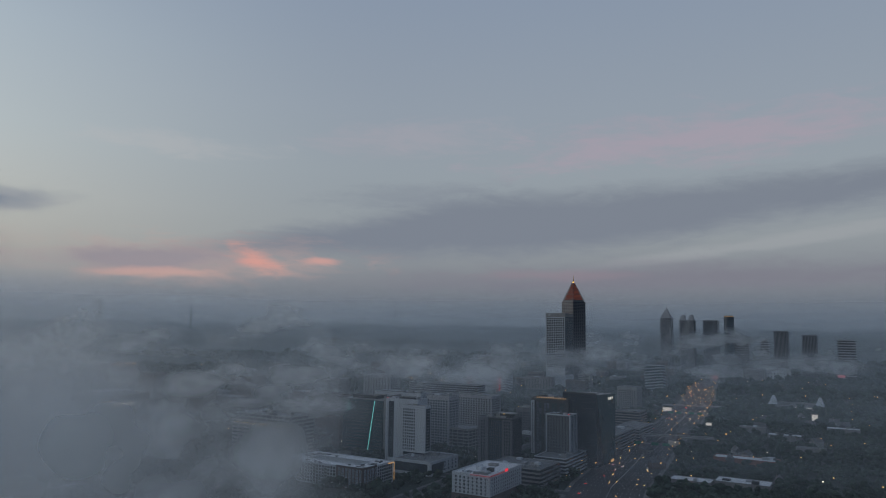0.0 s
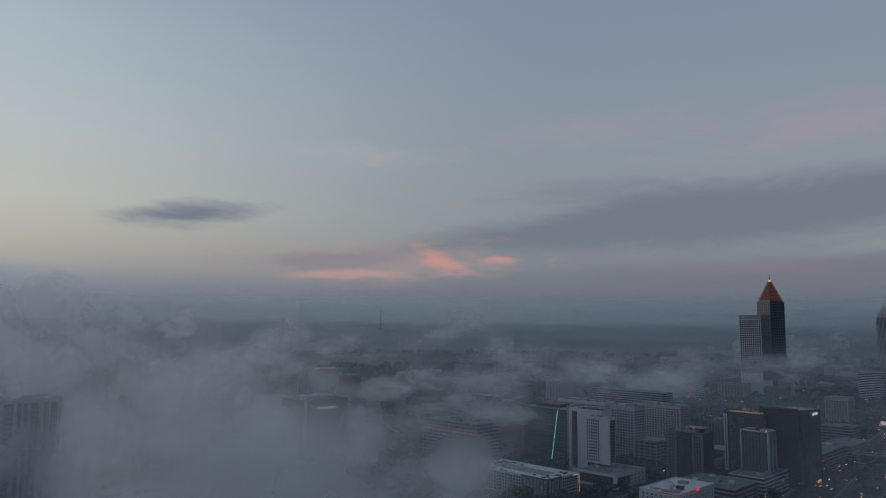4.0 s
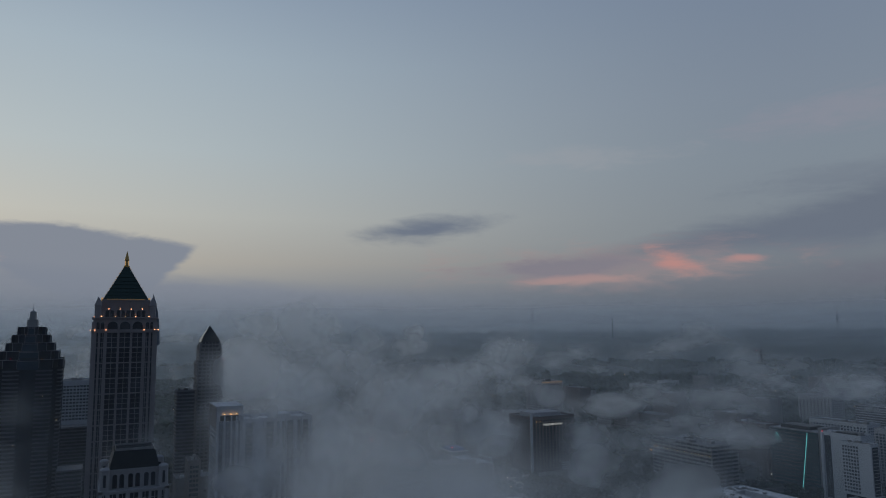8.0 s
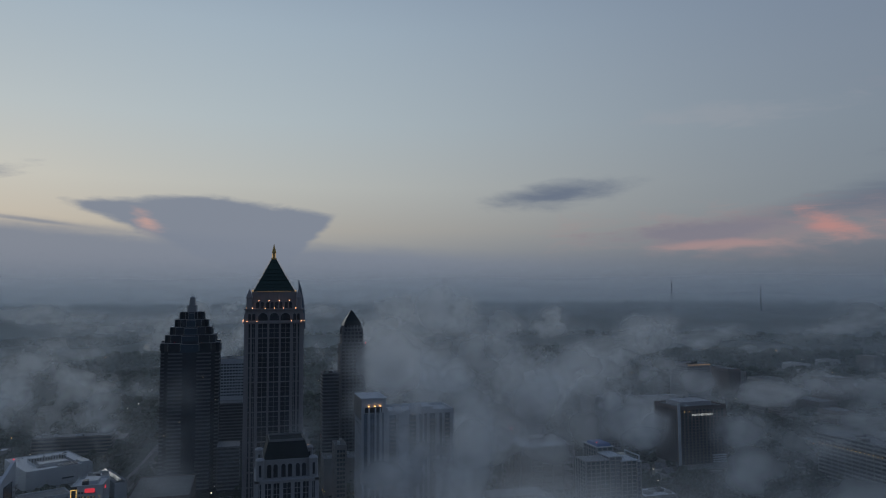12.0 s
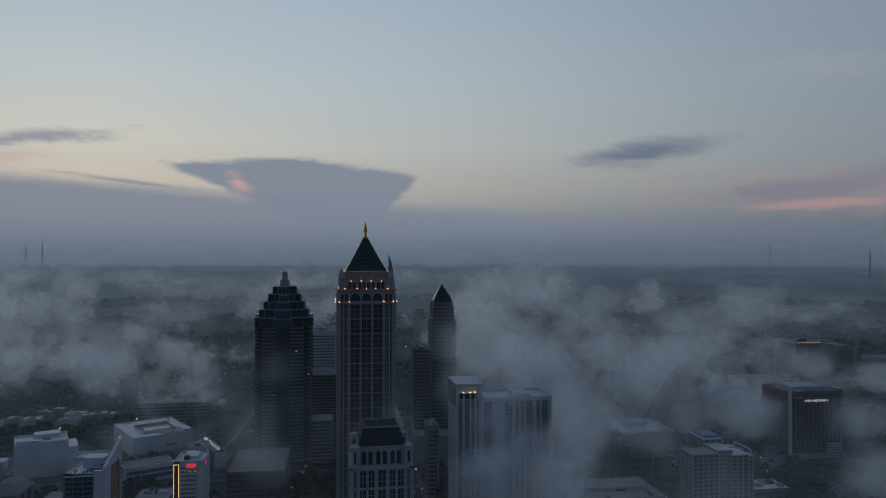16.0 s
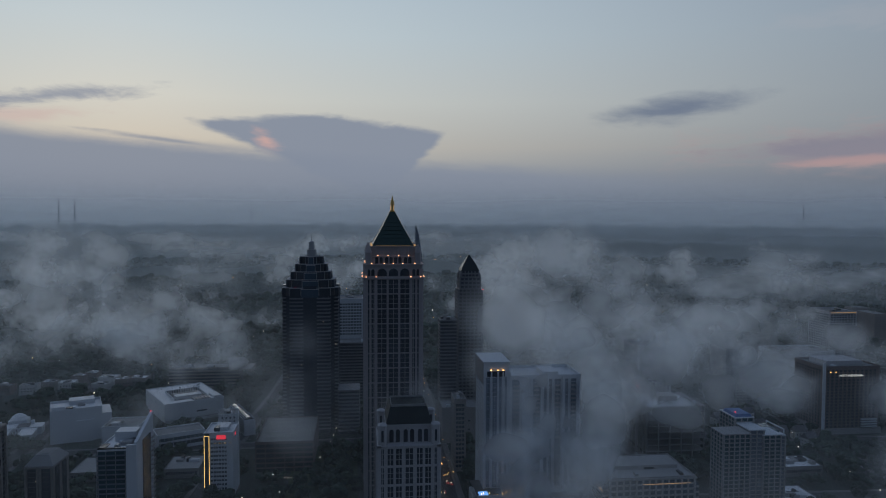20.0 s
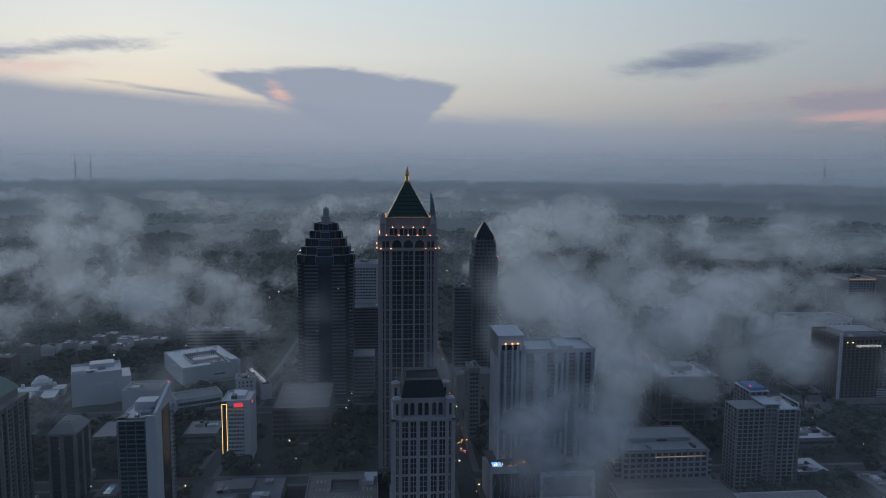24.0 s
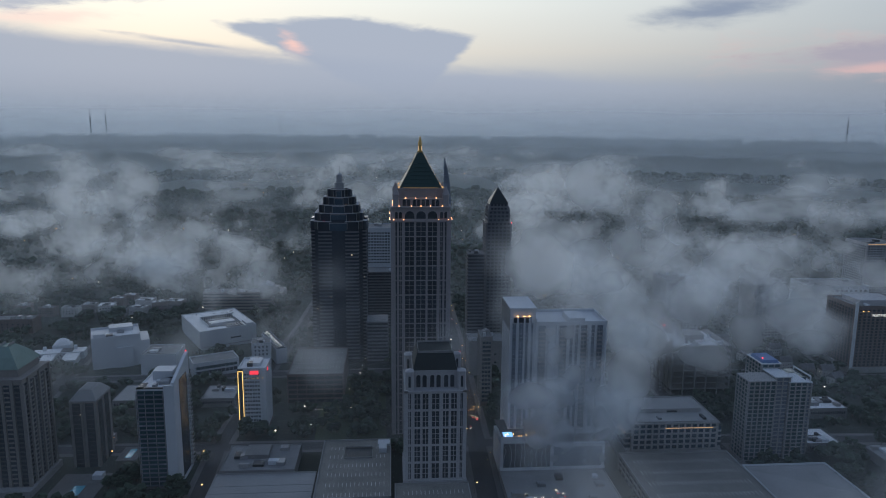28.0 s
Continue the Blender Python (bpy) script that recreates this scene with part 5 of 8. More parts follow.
def condo_glass():
    """The residential tower with staggered bays and a blue roof sheet."""
    t = thing("condo_tower", "grey glass residential tower with stepped bays and blue roof", "apartment tower", -62, -290)
    # body in three bays turned to the street
    bays_ = [(-25, 17.6, -6, 40, 65), (-22, 5, 0, 17, 67), (-23, -9, -4, 6, 63), (-16, -17, 12, 4, 60), (-2, 2, 22, 18, 71)]
    for i, (x0, y0, x1, y1, h) in enumerate(bays_):
        w, d = x1 - x0, y1 - y0
        at = ((x0 + x1) / 2, (y0 + y1) / 2)
        banded(t, w, d, 0, h, 3.2, 0.7, CONCRETE, GLASS_PALE if i % 2 else GLASS_TEAL, at=at, proud=0.5, posts=4.2, post_w=0.9)
        part("roof", [(x0 - 0.4, y0 - 0.4, h, x1 + 0.4, y1 + 0.4, h + 0.8)], WHITE if i else CONCRETE, t)
    place("blue_roof", solid("blue_roof", [ring(10, 7, 71.8, 0, 9, 10), ring(9, 6, 74, 0, 9, 10)], BLUE_PANEL), t, label="blue sheet roof")
    part("crown_frame", [(-15, -16.5, 64.5, 10, -15.6, 65.4), (-15, -1, 64.5, 10, 0, 65.4), (-15, -16.5, 60.8, -14.2, -15.7, 64.5), (9, -16.5, 60.8, 10, -15.7, 64.5), (-15, -1, 60.8, -14.2, 0, 64.5), (9, -1, 60.8, 10, 0, 64.5)], WHITE, t)
    part("top_terrace", [(-12, -14, 60.8, 8, -3, 63.6)], GLASS_TEAL, t)
    part("beacon", [(4, 14, 74, 4.6, 14.6, 74.7)], LAMP_RED, t)


condo_glass()


def construction_frame():
    """The concrete frame going up, with cranes' booms and forms on top."""
    t = thing("construction_frame", "unfinished concrete building frame with steel forms on top", "construction site", 78, -276)
    for k in range(8):
        z = 6.2 * (k + 1)
        part("slab", [(-28, -30, z - 0.5, 28, 30, z)], CONCRETE_DARK, t)
    col = boxes_mesh("column", [(-0.5, -0.5, 0, 0.5, 0.5, 49.2)], CONCRETE_DARK)
    for i in range(7):
        for j in range(6):
            if i in (0, 6) or j in (0, 5):
                place("column", col, t, (-27 + 9 * i, -29 + 11.6 * j, 0))
    part("core_wall", [(-8, -10, 0, 8, 10, 55)], CONCRETE, t)
    part("top_deck", [(-26, -20, 49.7, 20, 28, 49.9)], WHITE_ROOF, t)
    rng = random.Random(11)
    for i in range(40):
        x, y, h = rng.uniform(-26, 26), rng.uniform(-28, 28), rng.uniform(1.5, 4.5)
        if rng.random() < 0.5:
            part("formwork", [(x, y, 49.7, x + rng.uniform(0.3, 5), y + rng.uniform(0.3, 5), 49.7 + h)], rng.choice((BLUE_PANEL, STEEL_DARK, CONCRETE, WHITE)), t)
        else:
            part("prop", [(x, y, 49.7, x + 0.25, y + 0.25, 51 + h)], STEEL_DARK, t)
    for x in (-24, 0, 20):
        part("guard_rail", [(x, -29.8, 51, x + 6, -29.6, 51.2), (x, 29.6, 51, x + 6, 29.8, 51.2)], STEEL, t)


construction_frame()


def tower_crane(x, y, h, boom, turn, label):
    """Lattice mast, jib, counter-jib, cab and tie."""
    t = thing("tower_crane", label, "crane", x, y)
    m = 1.0
    part("mast", [(sx * m - 0.12, sy * m - 0.12, 0, sx * m + 0.12, sy * m + 0.12, h) for sx in (-1, 1) for sy in (-1, 1)], STEEL, t)
    part("mast_lacing", [(-m, -m, z, m, m, z + 0.15) for z in range(2, int(h), 3)], STEEL, t)
    a = radians(turn)
    jib = place("jib", boxes_mesh("jib", [(0, -0.7, 0, boom, -0.55, 0.2), (0, 0.55, 0, boom, 0.7, 0.2), (0, -0.08, 1.5, boom * 0.92, 0.08, 1.7)] + [(q, -0.7, 0, q + 0.12, 0.7, 1.6) for q in np.arange(2, boom * 0.92, 3.0)], STEEL), t, (0, 0, h), a)
    part("trolley", [(boom * 0.6, -0.7, -0.6, boom * 0.6 + 1.6, 0.7, 0.0)], STEEL_DARK, jib)
    cj = place("counter_jib", boxes_mesh("counter_jib", [(-14, -0.7, 0, 0, 0.7, 0.3)], STEEL), t, (0, 0, h), a)
    part("counterweight", [(-14, -1.2, -2.4, -10.5, 1.2, 0.4)], CONCRETE, cj)
    part("cab", [(-1, 0.9, h - 2, 1.2, 2.3, h + 0.2)], WHITE, t)
    part("apex", [(-0.3, -0.3, h, 0.3, 0.3, h + 6)], STEEL, t)
    part("work_lamp", [(-0.5, -0.5, h + 6, 0.5, 0.5, h + 6.8)], LAMP_RED, t)
    return t


tower_crane(60, -240, 62, 48, 200, "grey steel tower crane over the building frame")
tower_crane(618, -1478, 118, 50, 165, "far tower crane above the fog")


def sign_tower():
    """The apartment tower with lit letters and a white corner fin."""
    t = thing("apartment_tower", "dark brick apartment tower with white corner fin and lit letters", "apartment tower", 128, -498)
    w, d, h = 50.0, 66.0, 72.0
    part("wall", [(-w / 2, -d / 2, 0, w / 2, d / 2, h)], BRICK, t)
    windows(t, w, d, "W", 12, 19, 7, 3.35, 2.4, 2.0, STEEL_DARK, GLASS_DARK, 3.5, False)
    windows(t, w, d, "N", 9, 19, 7, 3.35, 2.4, 2.0, STEEL_DARK, GLASS_DARK, 3.0, False)
    part("corner_fin", [(-w / 2 - 1.4, d / 2 - 2.4, 0, -w / 2, d / 2 + 0.6, h + 5.5)], WHITE, t, "tall white corner fin")
    flat_roof(t, w, d, h, GREY_ROOF, BRICK, 1.6, 0.5, units=6)
    part("penthouse", [(-14, -20, h, 16, 22, h + 5)], STONE_GREY, t)
    for y in (30, 24, 18):
        part("terrace_light", [(-w / 2 - 0.5, y, h - 5, -w / 2, y + 0.6, h - 4.4)], LAMP_WARM, t)
    curve = bpy.data.curves.new("sign_letters", "FONT")
    curve.body, curve.size, curve.extrude = "POST MIDTOWN", 3.6, 0.12
    tmp = bpy.data.objects.new("sign_letters", curve)
    me = bpy.data.meshes.new_from_object(tmp)
    bpy.data.objects.remove(tmp)
    me.transform(Matrix.Rotation(radians(90), 4, "X"))
    me.transform(Matrix.Rotation(radians(-90), 4, "Z"))
    me.materials.clear()
    me.materials.append(SIGN_PALE)
    place("sign_letters", me, t, (-w / 2 - 0.3, 14.0, h - 10), label="pale lit letters")
    part("base", [(-w / 2 - 2, -d / 2 - 2, 0, w / 2 + 2, d / 2 + 2, 6)], CONCRETE, t)
    for k in range(4):
        part("louvre", [(-w / 2 - 2.3, -30, 7 + k * 2.6, -w / 2, -12, 8.2 + k * 2.6)], WHITE, t)


sign_tower()


def punched_block(name, label, cat, x, y, w, d, h, wall, glass, cw, cn, step, ww, wh, singles=True, roof=GREY_ROOF, units=4, z0=4.0, sides="WN", lip=1.2, rz=0.0, group=""):
    """A plain block with punched windows on the sides in view."""
    t = thing(name, label, cat, x, y, rz=rz, group=group)
    part("wall", [(-w / 2, -d / 2, 0, w / 2, d / 2, h)], wall, t)
    rows = int((h - z0 - 0.5) / step)
    for s in sides:
        windows(t, w, d, s, cw if s in "WE" else cn, rows, z0, step, ww, wh, wall, glass, 1.5, singles)
    flat_roof(t, w, d, h, roof, wall, lip, 0.5, units=units)
    return t


def band_block(name, label, cat, x, y, w, d, h, wall, glass, step=3.8, band=1.6, posts=0, roof=GREY_ROOF, units=4, rz=0.0):
    t = thing(name, label, cat, x, y, rz=rz)
    banded(t, w, d, 0, h, step, band, wall, glass, posts=posts)
    part("roof_slab", [(-w / 2 - 0.4, -d / 2 - 0.4, h, w / 2 + 0.4, d / 2 + 0.4, h + 0.6)], wall, t)
    flat_roof(t, w, d, h + 0.6, roof, wall, 1.0, 0.5, units=units)
    return t


punched_block("office_building", "pale concrete office block with a grid of square windows", "office building", 288, -555, 46, 80, 56, WHITE, GLASS_DARK, 12, 8, 5.0, 3.0, 2.6, False)
band_block("office_building", "low white rounded annex below the office", "office building", 236, -565, 40, 60, 18, WHITE, GLASS_BLUE)
punched_block("apartment_tower", "pale slab tower veiled by fog", "apartment tower", 245, -440, 40, 38, 70, STONE_GREY, GLASS_BLUE, 8, 8, 3.4, 2.6, 2.0, False)
punched_block("apartment_tower", "pale slab tower veiled by fog", "apartment tower", 222, -318, 44, 42, 80, STONE_GREY, GLASS_BLUE, 9, 8, 3.4, 2.6, 2.0, False)
hi = punched_block("apartment_tower", "distant ribbed high-rise with a lit crown", "apartment tower", 405, -690, 50, 44, 92, STONE_GREY, GLASS_BLUE, 9, 11, 3.6, 3.0, 2.2, False)
for k in range(10):
    part("rib", [(-25.9, -21.6 + k * 4.7, 4, -25.3, -20.9 + k * 4.7, 93)], STONE_GREY, hi)
part("crown_light", [(-25.6, -21, 91.0, -25.1, 21, 91.8)], LAMP_SOFT, hi)
punched_block("office_building", "white office slab with rows of square windows", "office building", 352, 41, 44, 32, 124, WHITE, GLASS_DARK, 8, 8, 3.9, 2.4, 2.0, False, z0=78)
band_block("office_building", "dark low ribbon-glazed office wing", "office building", 330, 42, 70, 60, 72, STONE_DARK, GLASS_DARK)
band_block("office_building", "ribbon-glazed office tower seen between the towers", "office building", 182, -68, 24, 18, 118, STONE_DARK, GLASS_DARK)
punched_block("office_building", "small pale block beside the street", "office building", 46, -62, 24, 11, 66, CONCRETE, GLASS_BLUE, 3, 5, 4, 2.2, 2.4)
punched_block("office_building", "grey windowless block along the street", "office building", 130, -74, 30, 38, 36, CONCRETE, GLASS_DARK, 2, 3, 9, 2.4, 1.6)
band_block("office_building", "curved low office with long window bands", "office building", 395, 238, 26, 92, 26, STONE_TAN, GLASS_DARK, 4.2, 2.0)
FR = random.Random(41)
for x, y in ((392, 440), (384, 414), (412, 410), (434, 400), (376, 368), (414, 372), (404, 350), (410, 330), (372, 486), (371, 456), (392, 528)):
    punched_block("apartment_building", "low flats with cluttered white roof among trees", "apartment building", x, y, FR.uniform(14, 20), FR.uniform(16, 24), FR.uniform(10, 14), FR.choice((BRICK, STONE_TAN, SIDING)), GLASS_DARK, 5, 4, 3.2, 1.6, 1.6, False, roof=WHITE_ROOF if y < 450 else GREY_ROOF, units=4, rz=FR.uniform(-18, 18), group="low flats among the trees")
punched_block("apartment_building", "dim brick block among trees", "apartment building", 300, 500, 22, 66, 17, BRICK, GLASS_DARK, 10, 4, 3.4, 1.8, 1.6, False, units=6)
punched_block("apartment_building", "dim brick block among trees", "apartment building", 320, 590, 22, 50, 22, BRICK, GLASS_DARK, 8, 4, 3.4, 1.8, 1.6, False, units=5)


def rotunda():
    """The low domed hall among the trees."""
    t = thing("domed_hall", "low stone hall with a shallow dome among trees", "hall", 470, 212)
    part("wall", [(-20, -26, 0, 20, 26, 10), (-14, -16, 10, 14, 16, 15)], STONE_TAN, t)
    place("dome", solid("dome", [circle(13, 15, 20), circle(12, 18.5, 20), circle(9, 21.5, 20), circle(4, 23.4, 20), circle(0.4, 24, 20)], STEEL), t)
    windows(t, 40, 52, "W", 8, 1, 3, 5, 2.2, 4.2, STONE_TAN, GLASS_DARK, 2)


rotunda()


def white_villa():
    """The long pale building with a columned centre among trees."""
    t = thing("villa", "low white villa with wings and a rounded centre", "house", 192, 392, rz=12)
    part("wall", [(-8, -26, 0, 8, 26, 8), (8, -9, 0, 24, 9, 12)], WHITE, t)
    part("front_wing", [(-34, -22, 0, -8, -8, 7), (-34, 2, 0, -8, 14, 7)], WHITE, t)
    part("front_roof", [(-34.4, -22.4, 7, -8, -7.6, 7.6), (-34.4, 1.6, 7, -8, 14.4, 7.6)], WHITE_ROOF, t)
    part("link_roof", [(-30, -7.6, 4.2, -8, 1.6, 4.8)], SHINGLE, t)
    part("roof", [(-8.4, -26.4, 8, 8.4, 26.4, 8.6)], WHITE_ROOF, t)
    place("centre_roof", solid("centre_roof", [circle(8.6, 12, 12, 16, 0), circle(6.6, 15.4, 12, 16, 0), circle(3.2, 17.6, 12, 16, 0), circle(0.3, 18.4, 12, 16, 0)], WHITE_ROOF), t, label="pale rounded centre roof")
    part("chimney", [(2, 14, 8.6, 5, 17, 13), (2, -17, 8.6, 5, -14, 13)], WHITE, t)
    part("dark_roof", [(-7, -14, 8.6, 7, -2, 9.2)], SHINGLE, t)
    windows(t, 16, 52, "W", 12, 2, 1.4, 3.4, 1.3, 1.9, WHITE, GLASS_DARK, 2)
    col = solid("column", [circle(0.45, 0, 8), circle(0.4, 9.6, 8)], WHITE)
    for i in range(6):
        place("column", col, t, (-17, -6.5 + i * 2.9, 0))


white_villa()


def flat_house(x, y, w, d, h, label, wall=CONCRETE_DARK, roof=WHITE_ROOF, units=6):
    t = thing("commercial_building", label, "building", x, y)
    part("wall", [(-w / 2, -d / 2, 0, w / 2, d / 2, h)], wall, t)
    windows(t, w, d, "W", max(2, int(d / 2.2)), 1, h * 0.45, 3, 1.3, h * 0.3, wall, GLASS_DARK, 1.5)
    flat_roof(t, w, d, h, roof, wall, 0.8, 0.4, units=units)
    return t


flat_house(2, -368, 28, 36, 9, "low building with bright white flat roof and slotted walls")
flat_house(-62, -324, 28, 28, 7, "small building with bright white flat roof and vents", units=9)
flat_house(-100, -366, 36, 26, 7, "small grey flat-roofed building beside the parking", roof=GREY_ROOF)
flat_house(-135, -372, 22, 30, 6, "small white flat-roofed building among trees", units=5)
flat_house(-30, 262, 16, 20, 6, "small pale flat-roofed building by the tower", units=3)
flat_house(62, 250, 40, 60, 8, "low grey flat-roofed building behind the condominium", roof=CONCRETE, units=4)
flat_house(60, 186, 34, 30, 8, "low grey flat-roofed building behind the hotel", roof=CONCRETE, units=4)


def gable_house(x, y, w, d, h, rz, wall, label="pale townhouse with steep gable roof"):
    t = thing("house", label, "house", x, y, rz=rz, group="townhouses on the slope")
    part("wall", [(-w / 2, -d / 2, 0, w / 2, d / 2, h)], wall, t)
    r = w * 0.62
    v = [(-w / 2 - 0.5, -d / 2 - 0.4, h), (w / 2 + 0.5, -d / 2 - 0.4, h), (0, -d / 2 - 0.4, h + r), (-w / 2 - 0.5, d / 2 + 0.4, h), (w / 2 + 0.5, d / 2 + 0.4, h), (0, d / 2 + 0.4, h + r)]
    me = bpy.data.meshes.new("gable_roof")
    me.from_pydata(v, [], [(0, 1, 2), (5, 4, 3), (0, 2, 5, 3), (1, 4, 5, 2), (0, 3, 4, 1)])
    me.materials.append(SHINGLE)
    place("gable_roof", me, t)
    windows(t, w, d, "W", max(2, int(d / 3)), 2, 1.4, 3.2, 1.1, 1.5, wall, GLASS_DARK, 0.8)
    windows(t, w, d, "N", 2, 2, 1.4, 3.2, 1.1, 1.5, wall, GLASS_DARK, 0.8)
    part("chimney", [(w * 0.2, -0.6, h + r * 0.3, w * 0.2 + 0.9, 0.4, h + r + 1)], BRICK, t)


for i, (x, y, rz) in enumerate([(165, -352, 20), (150, -372, 20), (136, -390, 20), (178, -395, 0), (165, -415, 10), (120, -402, 10), (95, -412, 0), (92, -432, 0), (70, -428, 20), (205, -372, 15), (190, -345, 20)]):
    gable_house(x, y, 9, 14, 8.5, rz, SIDING if i % 3 else STONE_TAN)


def pool_terrace():
    t = thing("swimming_pool", "turquoise swimming pool in a paved terrace", "pool", -96, 250)
    part("terrace", [(-22, -16, 0, 16, 18, 0.5)], PAVING, t)
    part("water", [(-16, -4, 0.5, -2, 4, 0.56)], POOL, t, "turquoise pool water")
    part("rim", [(-16.6, -4.6, 0.5, -1.4, -4, 0.7), (-16.6, 4, 0.5, -1.4, 4.6, 0.7), (-16.6, -4, 0.5, -16, 4, 0.7), (-2, -4, 0.5, -1.4, 4, 0.7)], PAVING, t)
    part("kiosk", [(6, -12, 0.5, 13, -5, 4)], WHITE, t)
    q = thing("swimming_pool", "small blue pool beside the tan tower", "pool", -48, 232)
    part("terrace", [(-12, -8, 0, 12, 8, 0.4)], PAVING, q)
    part("water", [(-8, -2.5, 0.4, 8, 2.5, 0.46)], POOL, q)


pool_terrace()

# ---------------------------------------------------------------- blocks south of the camera; each is given by its north-west corner


def nw(x, y, e, s):
    return x + e / 2, y - s / 2


def courtyard_block():
    """The pale apartment ring with a roof of white membrane and a dark brick corner."""
    x, y = nw(-213, -531, 100, 50)
    t = thing("apartment_block", "pale courtyard apartment block with dark brick corner and white roofs", "apartment building", x, y)
    h, ox, oy, ix, iy = 19.5, 50, 25, 33, 9
    for a, b, c, d in [(-ox, iy, ox, oy), (-ox, -oy, ox, -iy), (-ox, -iy, -ix, iy), (ix, -iy, ox, iy)]:
        part("wing", [(a, b, 0, c, d, h)], WHITE, t)
        part("wing_roof", [(a + 0.6, b + 0.6, h, c - 0.6, d - 0.6, h + 0.15)], WHITE_ROOF, t)
    part("parapet", [(-ox, oy - 0.6, h, ox, oy, h + 1.1), (-ox, -oy, h, -ox + 0.6, oy, h + 1.1), (-ox, -oy, h, ox, -oy + 0.6, h + 1.1), (ox - 0.6, -oy, h, ox, oy, h + 1.1)], WHITE, t)
    part("court_parapet", [(-ix, -iy, h, ix, -iy + 0.5, h + 1), (-ix, iy - 0.5, h, ix, iy, h + 1), (-ix, -iy, h, -ix + 0.5, iy, h + 1), (ix - 0.5, -iy, h, ix, iy, h + 1)], WHITE, t)
    # dark corner at the north-west
    part("brick_corner", [(-ox - 0.5, oy - 22, 0, -ox, oy + 0.5, h + 1.5), (-ox - 0.5, oy, 0, -ox + 32, oy + 0.5, h + 1.5)], BRICK, t, "dark brown brick corner")
    win = window_mesh(2.2, 2.0, STEEL, GLASS_DARK, True)
    pale = window_mesh(2.2, 1.9, WHITE, GLASS_PALE, True)
    for k in range(6):
        for i in range(18):
            e = -ox + 34.5 + i * 3.6
            if i % 4 != 3 and e < ox - 1:
                place("window", win, t, (e, oy, 1.4 + k * 3.05), -math.pi / 2)
        for i in range(7):
            place("window", pale, t, (-ox + 2.6 + i * 4.2, oy + 0.5, 1.4 + k * 3.05), -math.pi / 2)
        for i in range(5):
            place("window", pale, t, (-ox - 0.5, oy - 2.6 - i * 4.4, 1.4 + k * 3.05))
        for i in range(7):
            place("window", win, t, (-ox, oy - 25 - i * 3.6, 1.4 + k * 3.05))
    for i in range(4):
        e = -ox + 45.3 + i * 14.4
        if e < ox - 2:
            part("balcony_recess", [(e - 1.5, oy, 1, e + 1.5, oy + 0.12, h - 1)], STEEL_DARK, t)
            for k in range(6):
                part("balcony", [(e - 1.5, oy + 0.12, 1 + k * 3.05, e + 1.5, oy + 1.1, 2.1 + k * 3.05)], STEEL, t)
    rng = random.Random(31)
    for k in range(34):
        a = rng.uniform(-0.85, 0.8)
        px, py = [(a * ox, oy - 8), (a * ox, -oy + 8), (-ox + 8, a * oy), (ox - 8, a * oy)][k % 4]
        px, py = px + rng.uniform(-4, 4), py + rng.uniform(-4, 4)
        part("roof_unit", [(px - 1.2, py - 1.2, h + 0.15, px + rng.uniform(0.6, 3.5), py + rng.uniform(0.6, 2), h + 0.15 + rng.uniform(0.6, 1.5))], rng.choice((STEEL, STEEL_DARK, GREY_ROOF)), t)
    part("corner_frame", [(-ox - 1.2, -oy - 0.6, 19, -ox, -oy + 9, 19.5), (-ox - 1.2, -oy - 0.6, 2, -ox - 0.8, -oy - 0.2, 19)], LAMP_SOFT, t, "warm lit corner frame")


courtyard_block()


def grid_slab():
    """The white student tower with a gridded wing."""
    x, y = nw(-203, -656, 60, 30)
    t = thing("student_tower", "white slab tower with gridded window wing and dark glass edge", "apartment tower", x, y)
    part("wall", [(-14, -15, 0, 30, 5, 71)], WHITE, t)
    part("wing", [(-30, 3, 16, 1, 15, 66)], WHITE, t)
    part("wing_stem", [(-26, 4, 0, 0, 13, 16)], GLASS_DARK, t)
    windows(t, 18.5, 30, "N", 6, 14, 18.5, 3.3, 1.8, 2.0, WHITE, GLASS_DARK, 0.6, at=(-8.6, 0))
    part("glass_edge", [(-30.3, 4.5, 18, -30, 13.5, 64)], GLASS_DARK, t, "dark glass edge")
    part("recess", [(19, 5, 6, 26, 5.3, 69)], GLASS_DARK, t)
    part("white_edge", [(27.5, 5, 0, 30, 6.0, 71)], WHITE, t)
    for k in range(14):
        part("edge_louvre", [(-30.6, 4.5, 20 + k * 3.2, -30.3, 13.5, 20.5 + k * 3.2)], STEEL, t)
    flat_roof(t, 44, 20, 71, GREY_ROOF, WHITE, 1.5, 0.5, at=(8, -5), units=4)
    flat_roof(t, 31, 12, 66, GREY_ROOF, WHITE, 1.2, 0.4, at=(-14.5, 9), units=3)
    part("plant_room", [(-6, -12, 71, 14, 2, 74)], STEEL_DARK, t)
    part("beacon", [(28, 4, 72, 28.7, 4.7, 72.9)], LAMP_RED, t)
    px, py = nw(-232, -622, 48, 58)
    p = thing("podium", "white-framed podium with dark glass panels at the corner", "building", px, py)
    part("wall", [(-24, -29, 0, 24, 29, 14)], WHITE, p)
    part("dark_panel", [(-24.3, 3, 3, -24, 27, 12)], GLASS_DARK, p)
    part("dark_panel", [(-20, 29, 3, 22, 29.3, 12)], GLASS_DARK, p)
    windows(p, 48, 58, "W", 7, 3, 2.5, 3.6, 2.6, 2.2, WHITE, GLASS_BLUE, 2, skip=lambda i, k: i < 3)
    flat_roof(p, 48, 58, 14, GREY_ROOF, WHITE, 1.0, 0.5, units=4)


grid_slab()


